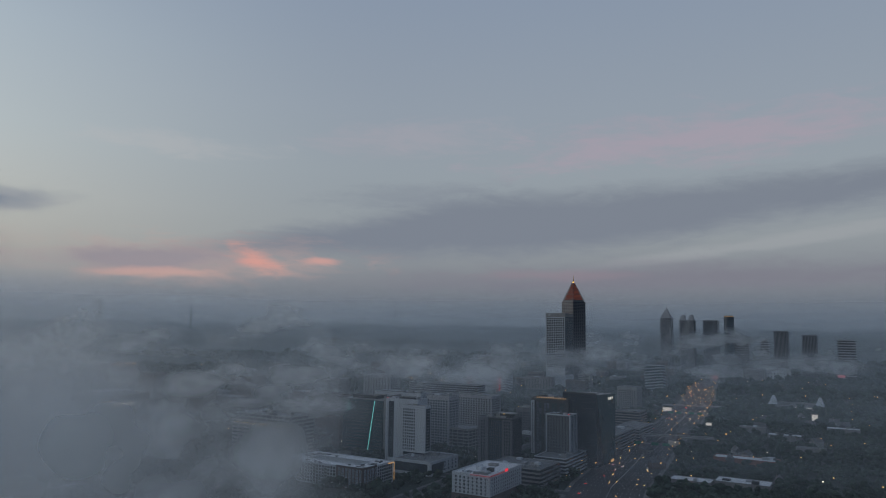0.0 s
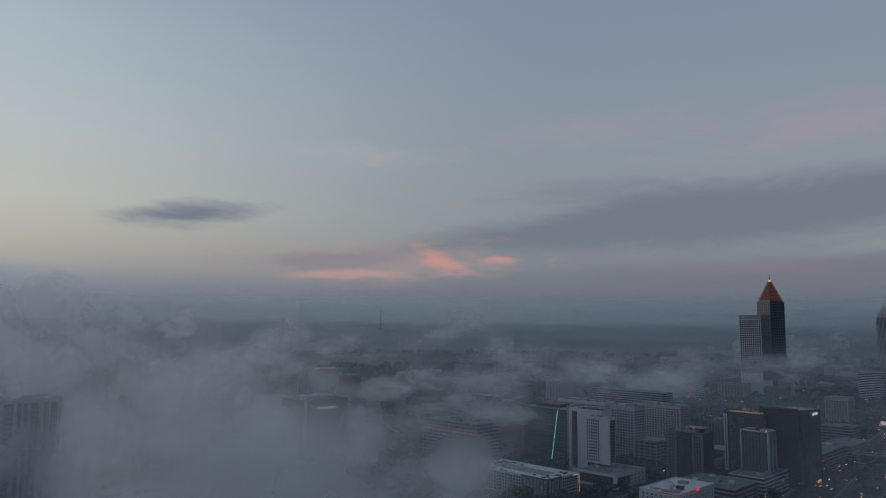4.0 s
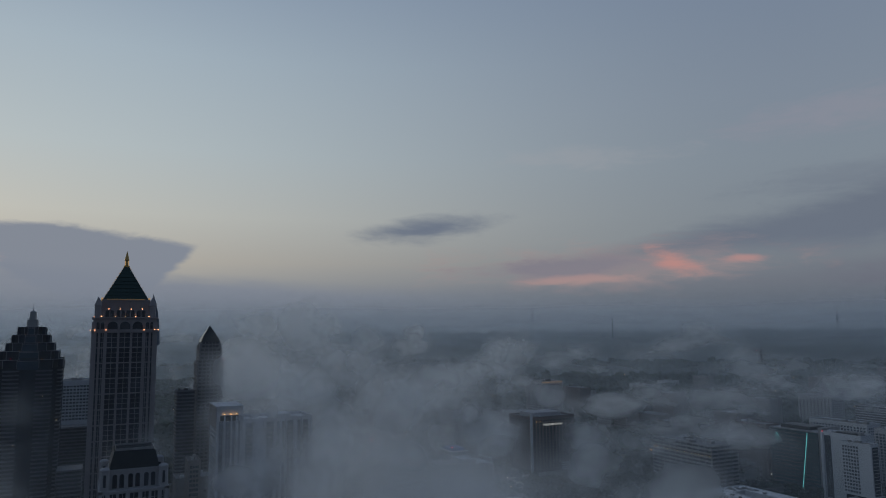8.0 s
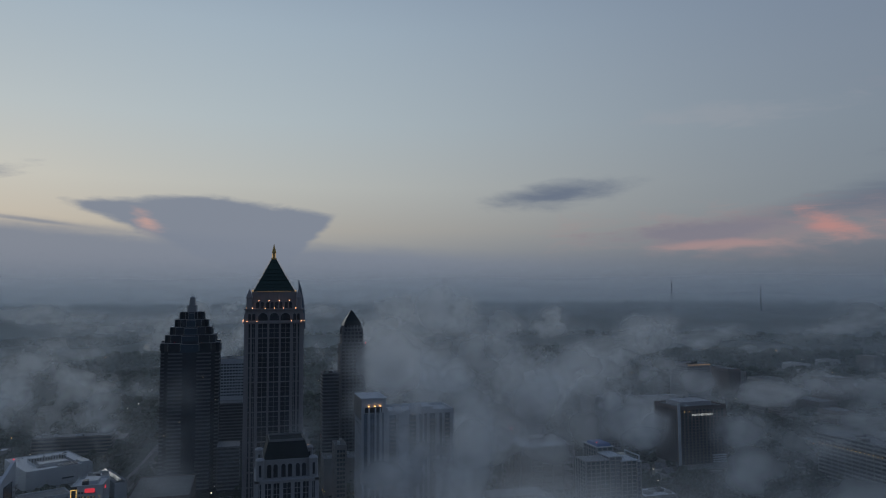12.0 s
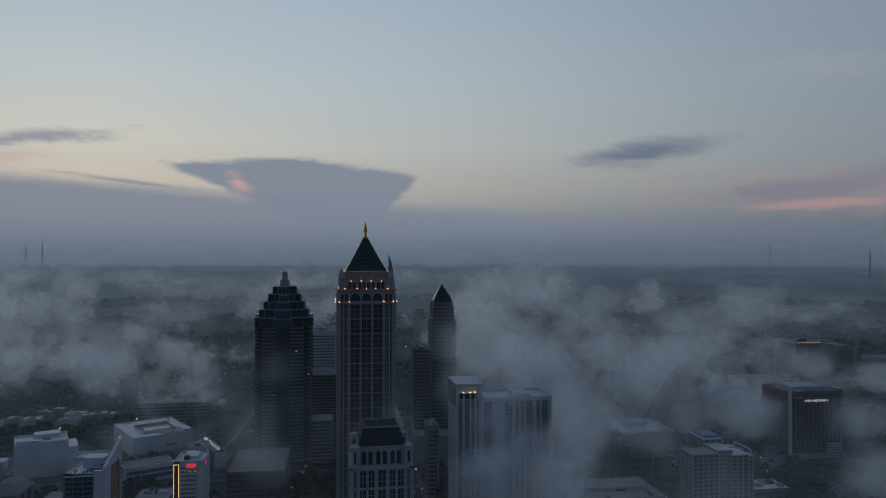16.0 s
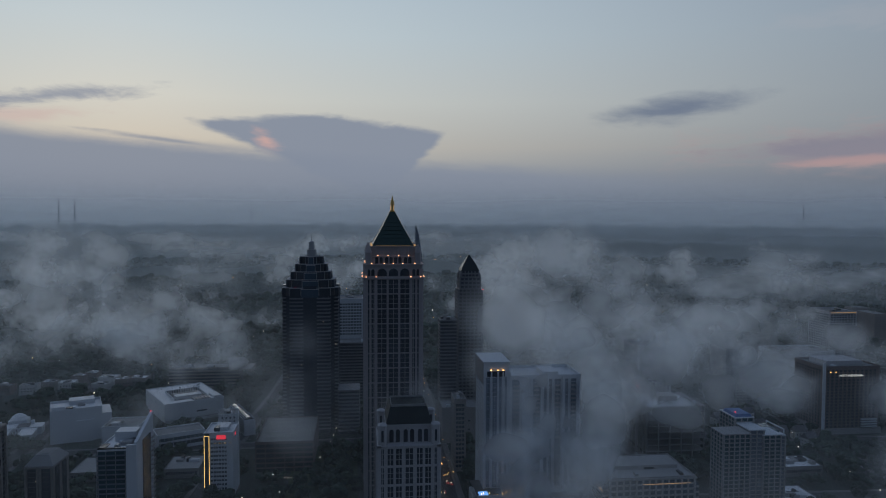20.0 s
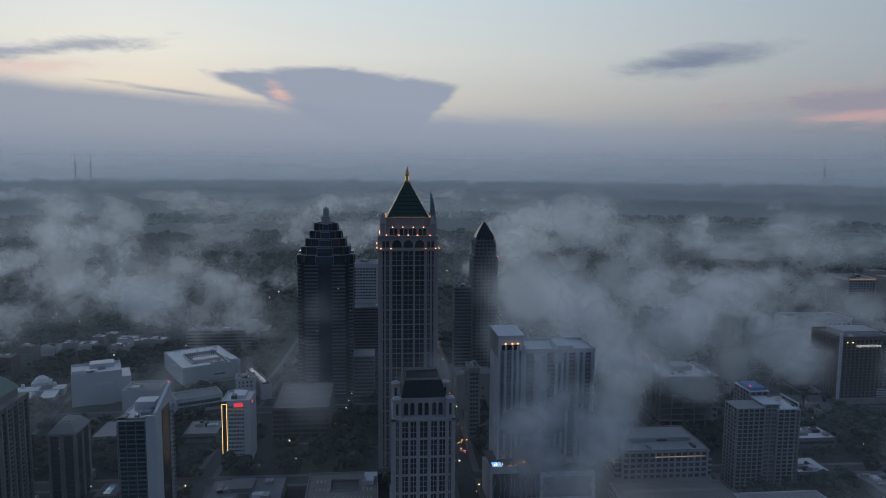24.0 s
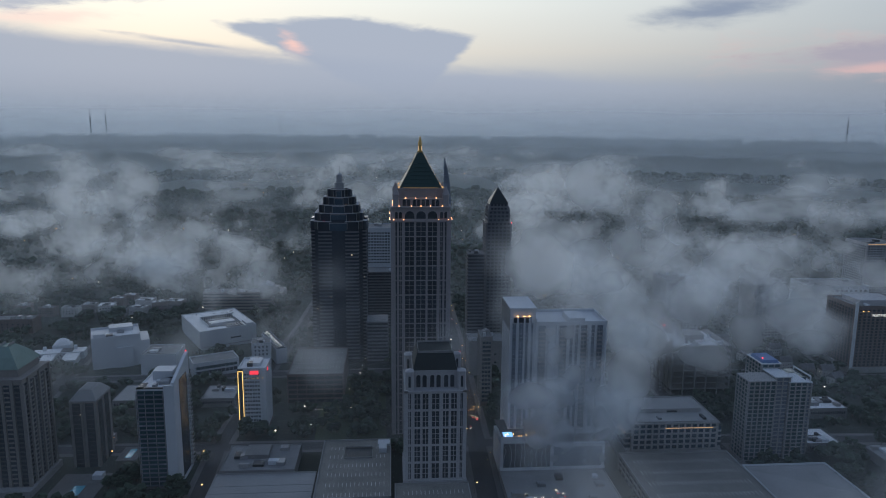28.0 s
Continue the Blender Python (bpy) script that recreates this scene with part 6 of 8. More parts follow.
def teal_office():
    """The teal glass office with a thin light line."""
    x, y = nw(-114, -700, 64, 34)
    t = thing("office_building", "teal glass office with a glowing line and ring sign", "office building", x, y)
    banded(t, 64, 34, 0, 64, 4.0, 0.9, STEEL_DARK, GLASS_TEAL, proud=0.25, posts=0)
    part("roof", [(-32.3, -17.3, 64, 32.3, 17.3, 65)], STEEL, t)
    part("plant_room", [(-18, -12, 65, 20, 10, 69)], STEEL_DARK, t)
    part("side_core", [(-36, -16, 0, -32, 16, 70)], CONCRETE, t)
    v = [(-19.5, 17.5, 63), (-20.1, 17.5, 63), (-10.6, 17.5, 2), (-10.0, 17.5, 2), (-19.5, 17.9, 63), (-20.1, 17.9, 63), (-10.6, 17.9, 2), (-10.0, 17.9, 2)]
    me = bpy.data.meshes.new("light_line")
    me.from_pydata([q for q in v], [], [(0, 1, 2, 3), (4, 7, 6, 5), (0, 4, 5, 1), (2, 6, 7, 3), (1, 5, 6, 2), (0, 3, 7, 4)])
    me.materials.append(LAMP_TEAL)
    place("light_line", me, t, label="thin glowing teal line")
    k = 20
    a = [(20 + 1.9 * math.cos(2 * math.pi * i / k), 17.7, 55 + 4.6 * math.sin(2 * math.pi * i / k)) for i in range(k)]
    b = [(20 + 1.4 * math.cos(2 * math.pi * i / k), 17.7, 55 + 4.0 * math.sin(2 * math.pi * i / k)) for i in range(k)]
    me = bpy.data.meshes.new("ring_sign")
    me.from_pydata(a + b, [], [(i, (i + 1) % k, k + (i + 1) % k, k + i) for i in range(k)])
    me.materials.append(LAMP_TEAL)
    place("ring_sign", me, t, label="glowing teal ring")


teal_office()


def headquarters():
    """The dark folded glass tower by the freeway."""
    x, y = nw(-362, -766, 40, 62)
    t = thing("office_tower", "dark teal folded glass headquarters tower beside the freeway", "office building", x, y)
    place("facade", solid("facade", [[(-20, -31, 0), (20, -31, 0), (20, 31, 0), (-20, 31, 0)], [(-20, -31, 78), (20, -31, 78), (20, 31, 81), (-20, 31, 81)]], GLASS_DARK), t)
    place("facet", solid("facet", [[(-21.4, -31, 0), (-20.1, -31, 0), (-20.1, 6, 0), (-20.4, 6, 0)], [(-22.0, -31, 78), (-20.1, -31, 78), (-20.1, 31, 81), (-20.4, 31, 81)]], GLASS_TEAL), t, label="slanting facet of teal glass")
    for k in range(19):
        part("floor_line", [(-20.2, 31, 4 + k * 4, 20.2, 31.12, 4.14 + k * 4)], GLASS_TEAL, t)
    part("roof_screen", [(-20, 30.6, 81, 20, 31, 82.4)], STEEL_DARK, t)
    for y0, y1 in ((-4, -8), (-10, -14), (-16, -20)):
        part("sign_bar", [(-22.4, y1, 72.8, -22.1, y0 - 1.2, 75.6)], SIGN_PALE, t, "pale lit sign bar")
    part("lobby_glow", [(-21.9, -24, 0.5, -21.6, -14, 3.4)], LAMP_SOFT, t)
    for i in range(5):
        part("lobby_lamp", [(-6 + i * 5.3, 31.2, 13, -5.5 + i * 5.3, 31.5, 13.5)], LAMP_GOLD, t)
    x, y = nw(-350, -700, 36, 64)
    p = thing("office_building", "curved white-banded low office by the freeway", "office building", x, y)
    banded(p, 36, 64, 0, 18, 3.6, 1.5, WHITE, GLASS_DARK, proud=0.6)
    flat_roof(p, 36, 64, 18, GREY_ROOF, WHITE, 1.0, 0.5, units=5)
    x, y = nw(-347, -640, 60, 52)
    p = thing("office_building", "grey low office with long window bands", "office building", x, y)
    banded(p, 60, 52, 0, 16, 4.0, 1.8, CONCRETE, GLASS_DARK, proud=0.4)
    flat_roof(p, 60, 52, 16, GREY_ROOF, CONCRETE, 1.0, 0.5, units=8)


headquarters()


def twin_towers():
    """The dark apartment pair: one with a white edge, one with a pale lattice."""
    x, y = nw(-330, -762, 46, 28)
    t = thing("apartment_tower", "dark apartment tower with tall white edge and lit roof letters", "apartment tower", x, y)
    part("wall", [(-23, -14, 0, 23, 14, 73)], STEEL_DARK, t)
    wm = window_mesh(2.4, 2.3, STEEL_DARK, GLASS_PALE, True)
    dm = window_mesh(2.4, 2.3, STEEL_DARK, GLASS_TEAL, True)
    rng = random.Random(19)
    for i, e in enumerate((15, 11.6, 5.5, 2.1, -4.0, -7.4, -13.5, -17)):
        for k in range(19):
            place("window", wm if rng.random() < 0.55 else dm, t, (e, 14, 5 + k * 3.4), -math.pi / 2)
    part("white_edge", [(19, 14, 10, 20.2, 15.4, 71)], WHITE, t, "tall white edge strip")
    part("white_edge", [(21.6, 14, 10, 22.8, 15.4, 71)], WHITE, t, "tall white edge strip")
    part("white_cap", [(20.2, 14, 69.8, 21.6, 15.4, 71)], WHITE, t)
    part("white_foot", [(20.2, 14, 10, 21.6, 15.4, 11.4)], WHITE, t)
    flat_roof(t, 46, 28, 73, GREY_ROOF, STEEL_DARK, 1.5, 0.5, units=5)
    for i in range(13):
        part("roof_letter", [(-20 + i * 2.9, 14.1, 74.0, -18.9 + i * 2.9, 14.4, 75.4)], LAMP_SOFT, t)
    part("sky_bridge", [(23, 6, 30, 36, 12, 34)], WHITE, t)
    x, y = nw(-342, -735, 28, 20)
    t = thing("apartment_tower", "slim grey tower with a pale lattice of frames", "apartment tower", x, y)
    part("wall", [(-14, -10, 6, 14, 10, 59)], STONE_DARK, t)
    part("base", [(-12, -9, 0, 12, 9, 6)], STEEL_DARK, t)
    windows(t, 28, 20, "N", 8, 15, 7.6, 3.4, 1.5, 2.5, CONCRETE, GLASS_DARK, 0.6)
    windows(t, 28, 20, "W", 4, 15, 7.6, 3.4, 3.0, 2.2, WHITE, GLASS_PALE, 0.8)
    for s in (-14.4, 13.4):
        part("frame_post", [(s, 10, 6, s + 1.1, 11, 60)], WHITE, t)
    part("frame_beam", [(-13.3, 10, 58.8, 13.4, 11, 60)], WHITE, t)
    part("frame_beam", [(-13.3, 10, 6, 13.4, 11, 7)], WHITE, t)
    for s in (-10.4, -0.6, 9.2):
        part("frame_post", [(-14.9, s, 6, -14, s + 0.9, 60)], WHITE, t)
    part("frame_beam", [(-14.9, -9.4, 59, -14, 9.2, 60)], WHITE, t)
    part("frame_beam", [(-14.9, -9.4, 6, -14, 9.2, 7)], WHITE, t)
    flat_roof(t, 28, 20, 59, GREY_ROOF, WHITE, 1.0, 0.4, units=3)
    part("beacon", [(-12, 8, 60, -11.3, 8.7, 60.9)], LAMP_RED, t)


twin_towers()


def dark_pair():
    x, y = nw(-290, -697, 42, 24)
    t = thing("apartment_tower", "black and grey residential tower with dark window columns", "apartment tower", x, y)
    part("wall", [(-21, -12, 0, 21, 12, 55)], STEEL_DARK, t)
    part("grey_wing", [(8, 12, 0, 21.3, 13.2, 56)], STONE_DARK, t)
    part("grey_wing", [(-21.3, 12, 0, -9, 13.0, 54)], STONE_DARK, t)
    windows(t, 16, 24, "N", 6, 15, 3, 3.4, 1.9, 2.2, STONE_DARK, GLASS_BLUE, 0.3, at=(-0.5, 0.2))
    windows(t, 10, 24, "N", 2, 15, 3, 3.4, 1.2, 1.6, STEEL_DARK, GLASS_DARK, 2, at=(14.5, 1.3))
    windows(t, 10, 24, "N", 3, 15, 3, 3.4, 1.2, 1.8, STEEL_DARK, GLASS_DARK, 1, at=(-15, 1.1))
    windows(t, 42, 24, "W", 5, 15, 3, 3.4, 1.7, 2.0, STONE_DARK, GLASS_DARK, 1)
    flat_roof(t, 42, 24, 55, GREY_ROOF, STONE_DARK, 1.2, 0.5, units=4)
    part("roof_canopy", [(-19, -8, 60, 2, 6, 60.5)], CONCRETE, t)
    part("canopy_core", [(-14, -6, 55.2, -2, 4, 60)], STEEL_DARK, t)
    for e in (-9, -7.6):
        part("roof_lamp", [(e, 6.1, 59.4, e + 0.6, 6.4, 60)], LAMP_GOLD, t)


dark_pair()


def sign_hotel():
    """The low hotel with a red lit roof sign."""
    x, y = nw(-340, -545, 38, 66)
    t = thing("hotel", "tan and white low hotel with red lit roof sign", "hotel", x, y)
    part("wall", [(-19, -33, 0, 19, 33, 25)], WHITE, t)
    part("brick_base", [(-19.3, -33.3, 0, 19.3, 33.3, 8)], BRICK, t)
    windows(t, 38, 66, "W", 14, 5, 9, 3.1, 1.6, 1.8, WHITE, GLASS_DARK, 2)
    windows(t, 38, 66, "N", 8, 5, 9, 3.1, 1.6, 1.8, WHITE, GLASS_DARK, 2)
    flat_roof(t, 38, 66, 25, WHITE_ROOF, WHITE, 1.2, 0.5, units=10)
    part("red_edge", [(-19.25, 4, 25.0, -19.05, 33, 25.4)], LAMP_RED_DIM, t)
    part("red_edge", [(-19.2, 33.05, 25.0, 0, 33.3, 25.4)], LAMP_RED_DIM, t)
    part("roof_sign", [(-19.5, -3, 24.8, -19.05, 2.5, 27.4)], LAMP_RED_SIGN, t, "glowing red sign")


sign_hotel()


def light_row_office():
    """The grey office with a row of warm lamps along one storey."""
    x, y = nw(-62, -594, 92, 40)
    t = thing("office_building", "grey ribbon-windowed office with a row of warm lamps", "office building", x, y)
    banded(t, 92, 40, 0, 50, 4.2, 1.9, CONCRETE, GLASS_DARK, proud=0.5, posts=9)
    flat_roof(t, 92, 40, 50, GREY_ROOF, CONCRETE, 1.4, 0.5, units=7)
    b = boxes_mesh("row_lamp", [(-0.35, -0.25, 0, 0.35, 0.25, 0.5)], LAMP_GOLD)
    for i in range(17):
        place("row_lamp", b, t, (-44 + i * 5.4, 20.9, 39.5))


light_row_office()
punched_block("apartment_tower", "dark brown residential block", "apartment tower", *nw(-52, -694, 49, 22), 49, 22, 66, BRICK, GLASS_DARK, 5, 12, 3.4, 1.9, 2.0, False)
punched_block("apartment_tower", "pale residential tower behind the white slab", "apartment tower", *nw(-168, -768, 34, 26), 34, 26, 67, STONE_GREY, GLASS_BLUE, 6, 8, 3.3, 2.4, 2.0, False)
deck_garage("parking_garage", "pale parking garage with slotted sides", -196, -806, -156, -770, 28, CONCRETE, CONCRETE, 0, 7)
punched_block("apartment_tower", "pale tower with many windows", "apartment tower", *nw(-92, -820, 78, 26), 78, 26, 62, WHITE, GLASS_BLUE, 6, 18, 3.3, 2.4, 2.0, False)
punched_block("apartment_tower", "grey residential slab in thin mist", "apartment tower", *nw(-155, -913, 71, 30), 71, 30, 55, STONE_GREY, GLASS_DARK, 7, 16, 3.3, 2.4, 2.0, False)
punched_block("apartment_tower", "grey residential slab in thin mist", "apartment tower", *nw(-240, -900, 40, 26), 40, 26, 44, STONE_DARK, GLASS_DARK, 6, 9, 3.3, 2.4, 2.0, False)
band_block("office_building", "long pale office in thin mist", "office building", *nw(-19, -1124, 147, 30), 147, 30, 51, STONE_GREY, GLASS_DARK)
band_block("office_building", "low concrete office beside the freeway", "office building", *nw(-345, -997, 36, 75), 36, 75, 15, CONCRETE, GLASS_DARK)
band_block("office_building", "long low concrete office beside the freeway", "office building", *nw(-352, -845, 44, 108), 44, 108, 22, CONCRETE, GLASS_DARK)
band_block("office_building", "pale stepped office near the freeway", "office building", *nw(-322, -1084, 39, 40), 39, 40, 28, STONE_TAN, GLASS_DARK)
punched_block("office_building", "pale mid-rise block near the freeway", "office building", *nw(-251, -1324, 37, 38), 37, 38, 47, CONCRETE, GLASS_DARK, 8, 8, 3.6, 2.6, 2.0, False)
band_block("office_building", "glass office block with white ends", "office building", *nw(-178, -1822, 45, 30), 45, 30, 66, WHITE, GLASS_TEAL)
punched_block("office_building", "pale hall across the freeway", "office building", *nw(-412, -2500, 100, 40), 100, 40, 40, WHITE, GLASS_DARK, 4, 10, 9, 4, 3, False)


def led_hotel():
    """The white block with two red light strips."""
    x, y = nw(102, -1492, 105, 40)
    t = thing("office_building", "white slab building with two red light strips", "office building", x, y)
    banded(t, 105, 40, 0, 42, 3.8, 2.2, WHITE, GLASS_DARK)
    part("red_wall", [(-40, 20.5, 4, -24, 21, 43)], BRICK_RED, t)
    for x0 in (-38, 44):
        for k in range(9):
            part("red_light", [(x0, 21.0, 6 + k * 4, x0 + 1.2, 21.4, 9.2 + k * 4)], LAMP_RED_SIGN, t)
    flat_roof(t, 105, 40, 42, GREY_ROOF, WHITE, 1.2, 0.5, units=6)


led_hotel()

# ---------------------------------------------------------------- downtown, far south


def spire_tower():
    """The dark tower with the red-lit pyramid."""
    t = thing("bank_tower", "dark granite skyscraper with red-lit lattice pyramid and spire", "skyscraper", 79, -1881, rz=45 + 18)
    h = 23.0
    banded(t, 2 * h, 2 * h, 0, 232, 4.1, 1.4, STONE_DARK, GLASS_DARK, proud=0.3, posts=7.6, post_w=1.2)
    part("shoulder", [(-h - 0.6, -h - 0.6, 232, h + 0.6, h + 0.6, 234), (-h + 3, -h + 3, 234, h - 3, h - 3, 238)], STONE_DARK, t)
    place("pyramid_core", solid("pyramid_core", [ring(18.4, 18.4, 238), ring(11.5, 11.5, 258), ring(2.0, 2.0, 286)], CROWN_RED), t, label="red-lit crown")
    for q in range(13):
        k = q / 13
        a = 19.6 * (1 - k) + 2.6 * k
        part("crown_ring", [(-a, -a, 238 + 48 * k, a, -a + 0.7, 239 + 48 * k), (-a, a - 0.7, 238 + 48 * k, a, a, 239 + 48 * k), (-a, -a, 238 + 48 * k, -a + 0.7, a, 239 + 48 * k), (a - 0.7, -a, 238 + 48 * k, a, a, 239 + 48 * k)], STEEL_DARK, t)
    for sx in (-1, 1):
        for sy in (-1, 1):
            v = [(sx * (20 + dx), sy * (20 + dy), 238) for dx, dy in ((-0.6, -0.6), (0.6, -0.6), (0.6, 0.6), (-0.6, 0.6))] + [(sx * (2.6 + dx), sy * (2.6 + dy), 287) for dx, dy in ((-0.6, -0.6), (0.6, -0.6), (0.6, 0.6), (-0.6, 0.6))]
            place("crown_rib", solid("crown_rib", [v[:4], v[4:]], STEEL_DARK), t)
    place("spire", solid("spire", [circle(2.0, 286, 10), circle(1.8, 291, 10), circle(0.9, 291.4, 10), circle(0.7, 300, 10), circle(0.2, 308, 10)], GOLD), t)
    part("spire_light", [(-1.9, -1.9, 287.5, 1.9, 1.9, 290)], LAMP_GOLD, t)


spire_tower()


def telephone_tower():
    x, y = nw(40, -1712, 52, 60)
    t = thing("office_tower", "pale concrete grid office tower with disc sign", "skyscraper", x, y)
    part("wall", [(-26, -30, 0, 26, 30, 196)], WHITE, t)
    windows(t, 52, 60, "N", 10, 29, 58, 4.4, 3.7, 3.1, WHITE, GLASS_DARK, 1.0, False, cross=False)
    part("blue_side", [(-26.4, -29, 40, -26, 29, 188)], GLASS_BLUE, t, "blue glass side")
    windows(t, 52.8, 60, "W", 12, 29, 58, 4.4, 3.6, 2.6, STEEL, GLASS_BLUE, 1.5, False, cross=False)
    part("crown", [(-26.4, -30.4, 187.5, 26.4, 30.4, 197)], CONCRETE, t)
    k = 16
    me = solid("disc_sign", [[(16 + 3.2 * math.cos(2 * math.pi * i / k), 30.4, 193 + 3.2 * math.sin(2 * math.pi * i / k)) for i in range(k)], [(16 + 3.2 * math.cos(2 * math.pi * i / k), 30.8, 193 + 3.2 * math.sin(2 * math.pi * i / k)) for i in range(k)]], WHITE)
    place("disc_sign", me, t, label="pale disc sign")


telephone_tower()


def city_tower(label, x, y, e, s, h, wall, glass, style="band", top=None):
    cx, cy = nw(x, y, e, s)
    t = thing("office_tower", label, "skyscraper", cx, cy, group="downtown towers")
    if style == "band":
        banded(t, e, s, 0, h, 4.2 * 2, 3.6, wall, glass, proud=0.3)
    else:
        part("wall", [(-e / 2, -s / 2, 0, e / 2, s / 2, h)], glass, t)
        n = max(3, int(e / 4))
        for i in range(n):
            a = -e / 2 + e * (i + 0.5) / n
            part("rib", [(a - 0.7, s / 2, 0, a + 0.7, s / 2 + 0.7, h)], wall, t)
    part("roof", [(-e / 2 - 0.3, -s / 2 - 0.3, h, e / 2 + 0.3, s / 2 + 0.3, h + 2.5)], wall, t)
    if top:
        for dx, w2, d2, z0, z1 in top:
            part("crown", [(dx - w2 / 2, -d2 / 2, h + z0, dx + w2 / 2, d2 / 2, h + z1)], wall, t)
    return t


city_tower("grey stepped skyscraper with pointed crown", 14, -2752, 40, 40, 205, STONE_GREY, GLASS_DARK, "rib", [(0, 32, 32, 0, 10), (0, 24, 24, 10, 19), (0, 15, 15, 19, 27), (0, 7, 7, 27, 36), (0, 1.2, 1.2, 36, 46)])
city_tower("pale twin-crowned skyscraper in haze", -76, -2721, 52, 40, 196, STONE_GREY, GLASS_DARK, "rib", [(-15, 15, 20, 0, 16), (15, 15, 20, 0, 16), (-15, 9, 12, 16, 21), (15, 9, 12, 16, 21)])
city_tower("dark granite slab skyscraper in haze", -140, -2832, 52, 44, 196, STONE_DARK, GLASS_DARK, "rib")


def round_hotel():
    t = thing("hotel_tower", "dark cylindrical glass hotel tower with lit rim", "skyscraper", -204, -2690)
    place("shaft", solid("shaft", [circle(17, 0, 28), circle(17, 203, 28)], GLASS_BLUE), t)
    for k in range(25):
        place("floor_ring", solid("floor_ring", [circle(17.3, 6 + 8 * k, 28), circle(17.3, 8 + 8 * k, 28)], GLASS_DARK), t)
    place("crown", solid("crown", [circle(17.6, 203, 28), circle(17.6, 209, 28), circle(15, 209.4, 28), circle(15, 213, 28)], STEEL_DARK), t)
    place("rim_light", solid("rim_light", [circle(17.8, 209.1, 28), circle(17.8, 209.9, 28)], LAMP_SOFT), t)


round_hotel()
city_tower("dark low slab behind the round hotel", -260, -2740, 48, 40, 140, STONE_DARK, GLASS_DARK)
city_tower("small pale tower in haze", -334, -2660, 24, 30, 124, STONE_GREY, GLASS_DARK, "band", [(0, 14, 14, 0, 8)])
city_tower("dark box tower in haze", -400, -2616, 44, 40, 158, STONE_DARK, GLASS_DARK, "rib")
city_tower("dark box tower with lit rim", -490, -2522, 42, 40, 146, STONE_DARK, GLASS_DARK, "rib")
city_tower("grey broad tower in haze", -594, -2626, 50, 40, 132, STONE_GREY, GLASS_DARK)
RNG2 = random.Random(17)
for i in range(34):
    hd, r = RNG2.uniform(147, 178), RNG2.uniform(1700, 3000)
    x, y = HOME[0] + r * math.sin(radians(hd)), HOME[1] + r * math.cos(radians(hd))
    if abs(x - (-300)) < 90 and y > -2300:
        continue
    e, s, h = RNG2.uniform(25, 70), RNG2.uniform(20, 45), RNG2.uniform(14, 48)
    punched_block("office_building", "hazy mid-rise block at the edge of downtown", "office building", x, y, e, s, h, RNG2.choice((STONE_GREY, CONCRETE, BRICK, STONE_TAN)), GLASS_DARK, 6, 9, 4.0, 2.6, 2.0, False, units=1, sides="N", group="blocks before downtown")
for i in range(26):
    hd, r = RNG2.uniform(126, 146), RNG2.uniform(1150, 2300)
    x, y = HOME[0] + r * math.sin(radians(hd)), HOME[1] + r * math.cos(radians(hd))
    e, s, h = RNG2.uniform(25, 70), RNG2.uniform(20, 45), RNG2.uniform(16, 60)
    punched_block("office_building", "misty mid-rise block of midtown", "office building", x, y, e, s, h, RNG2.choice((STONE_GREY, CONCRETE, BRICK, STONE_TAN)), GLASS_DARK, 6, 9, 4.0, 2.6, 2.0, False, units=1, sides="WN", group="misty midtown blocks")


def radio_mast(x, y, h, z):
    t = thing("radio_mast", "thin lattice radio mast far off", "mast", x, y, z)
    h -= z
    w = 1.6
    part("lattice", [(sx * w - 0.5, sy * w - 0.5, 0, sx * w + 0.5, sy * w + 0.5, h * 0.8) for sx in (-1, 1) for sy in (-1, 1)] + [(-w, -w, z, w, w, z + 0.6) for z in range(4, int(h * 0.8), 9)], STEEL_DARK, t)
    part("tip", [(-0.5, -0.5, h * 0.8, 0.5, 0.5, h)], STEEL_DARK, t)
    for z in (0.5, 0.8):
        part("collar", [(-3, -3, h * z, 3, 3, h * z + 2)], STEEL_DARK, t)


for hd, r, h in ((69.2, 4300, 335), (68.2, 4400, 325), (81.5, 4500, 315), (140.9, 2050, 150), (129.8, 4000, 290), (145.5, 4300, 300), (123.5, 4400, 330)):
    radio_mast(HOME[0] + r * math.sin(radians(hd)), HOME[1] + r * math.cos(radians(hd)), h, rise(r))

# ---------------------------------------------------------------- roads, bridge, signs


ROAD_COUNT = [0]


def road(name, pts, width, label="dark asphalt city street"):
    ROAD_COUNT[0] += 1
    k = ROAD_COUNT[0] * 0.004
    strip("pavement_" + name, "concrete sidewalks along a street", pts, width + 9, PAVING, 0.02 + k, "pavement")
    strip("road_" + name, label, pts, width, ASPHALT, 0.09 + k)


road("cross_west", [(-175, 420), (-178, 200), (-182, 0), (-186, -200), (-195, -420)], 11)
road("cross_mid", [(-38, 420), (-40, 230), (-42, 90), (-44, -60), (-48, -230), (-60, -480), (-95, -800), (-130, -1200)], 13)
road("cross_east", [(118, 420), (128, 200), (132, 0), (128, -230), (90, -460), (40, -800)], 13)
road("north", [(-180, 160), (-40, 165), (128, 158), (300, 140), (700, 120)], 11)
road("far_north", [(-180, 340), (0, 345), (260, 372), (700, 420)], 11)
road("south", [(-200, -240), (-50, -242), (110, -240), (400, -260)], 11)
road("south_two", [(-300, -440), (-60, -445), (90, -450), (450, -500)], 11)
road("tech_north", [(-430, -490), (-220, -478), (-60, -470)], 12)
road("tech_mid", [(-420, -628), (-240, -640), (-80, -640), (150, -640)], 12)
road("tech_south", [(-330, -842), (-210, -846), (0, -850)], 11)
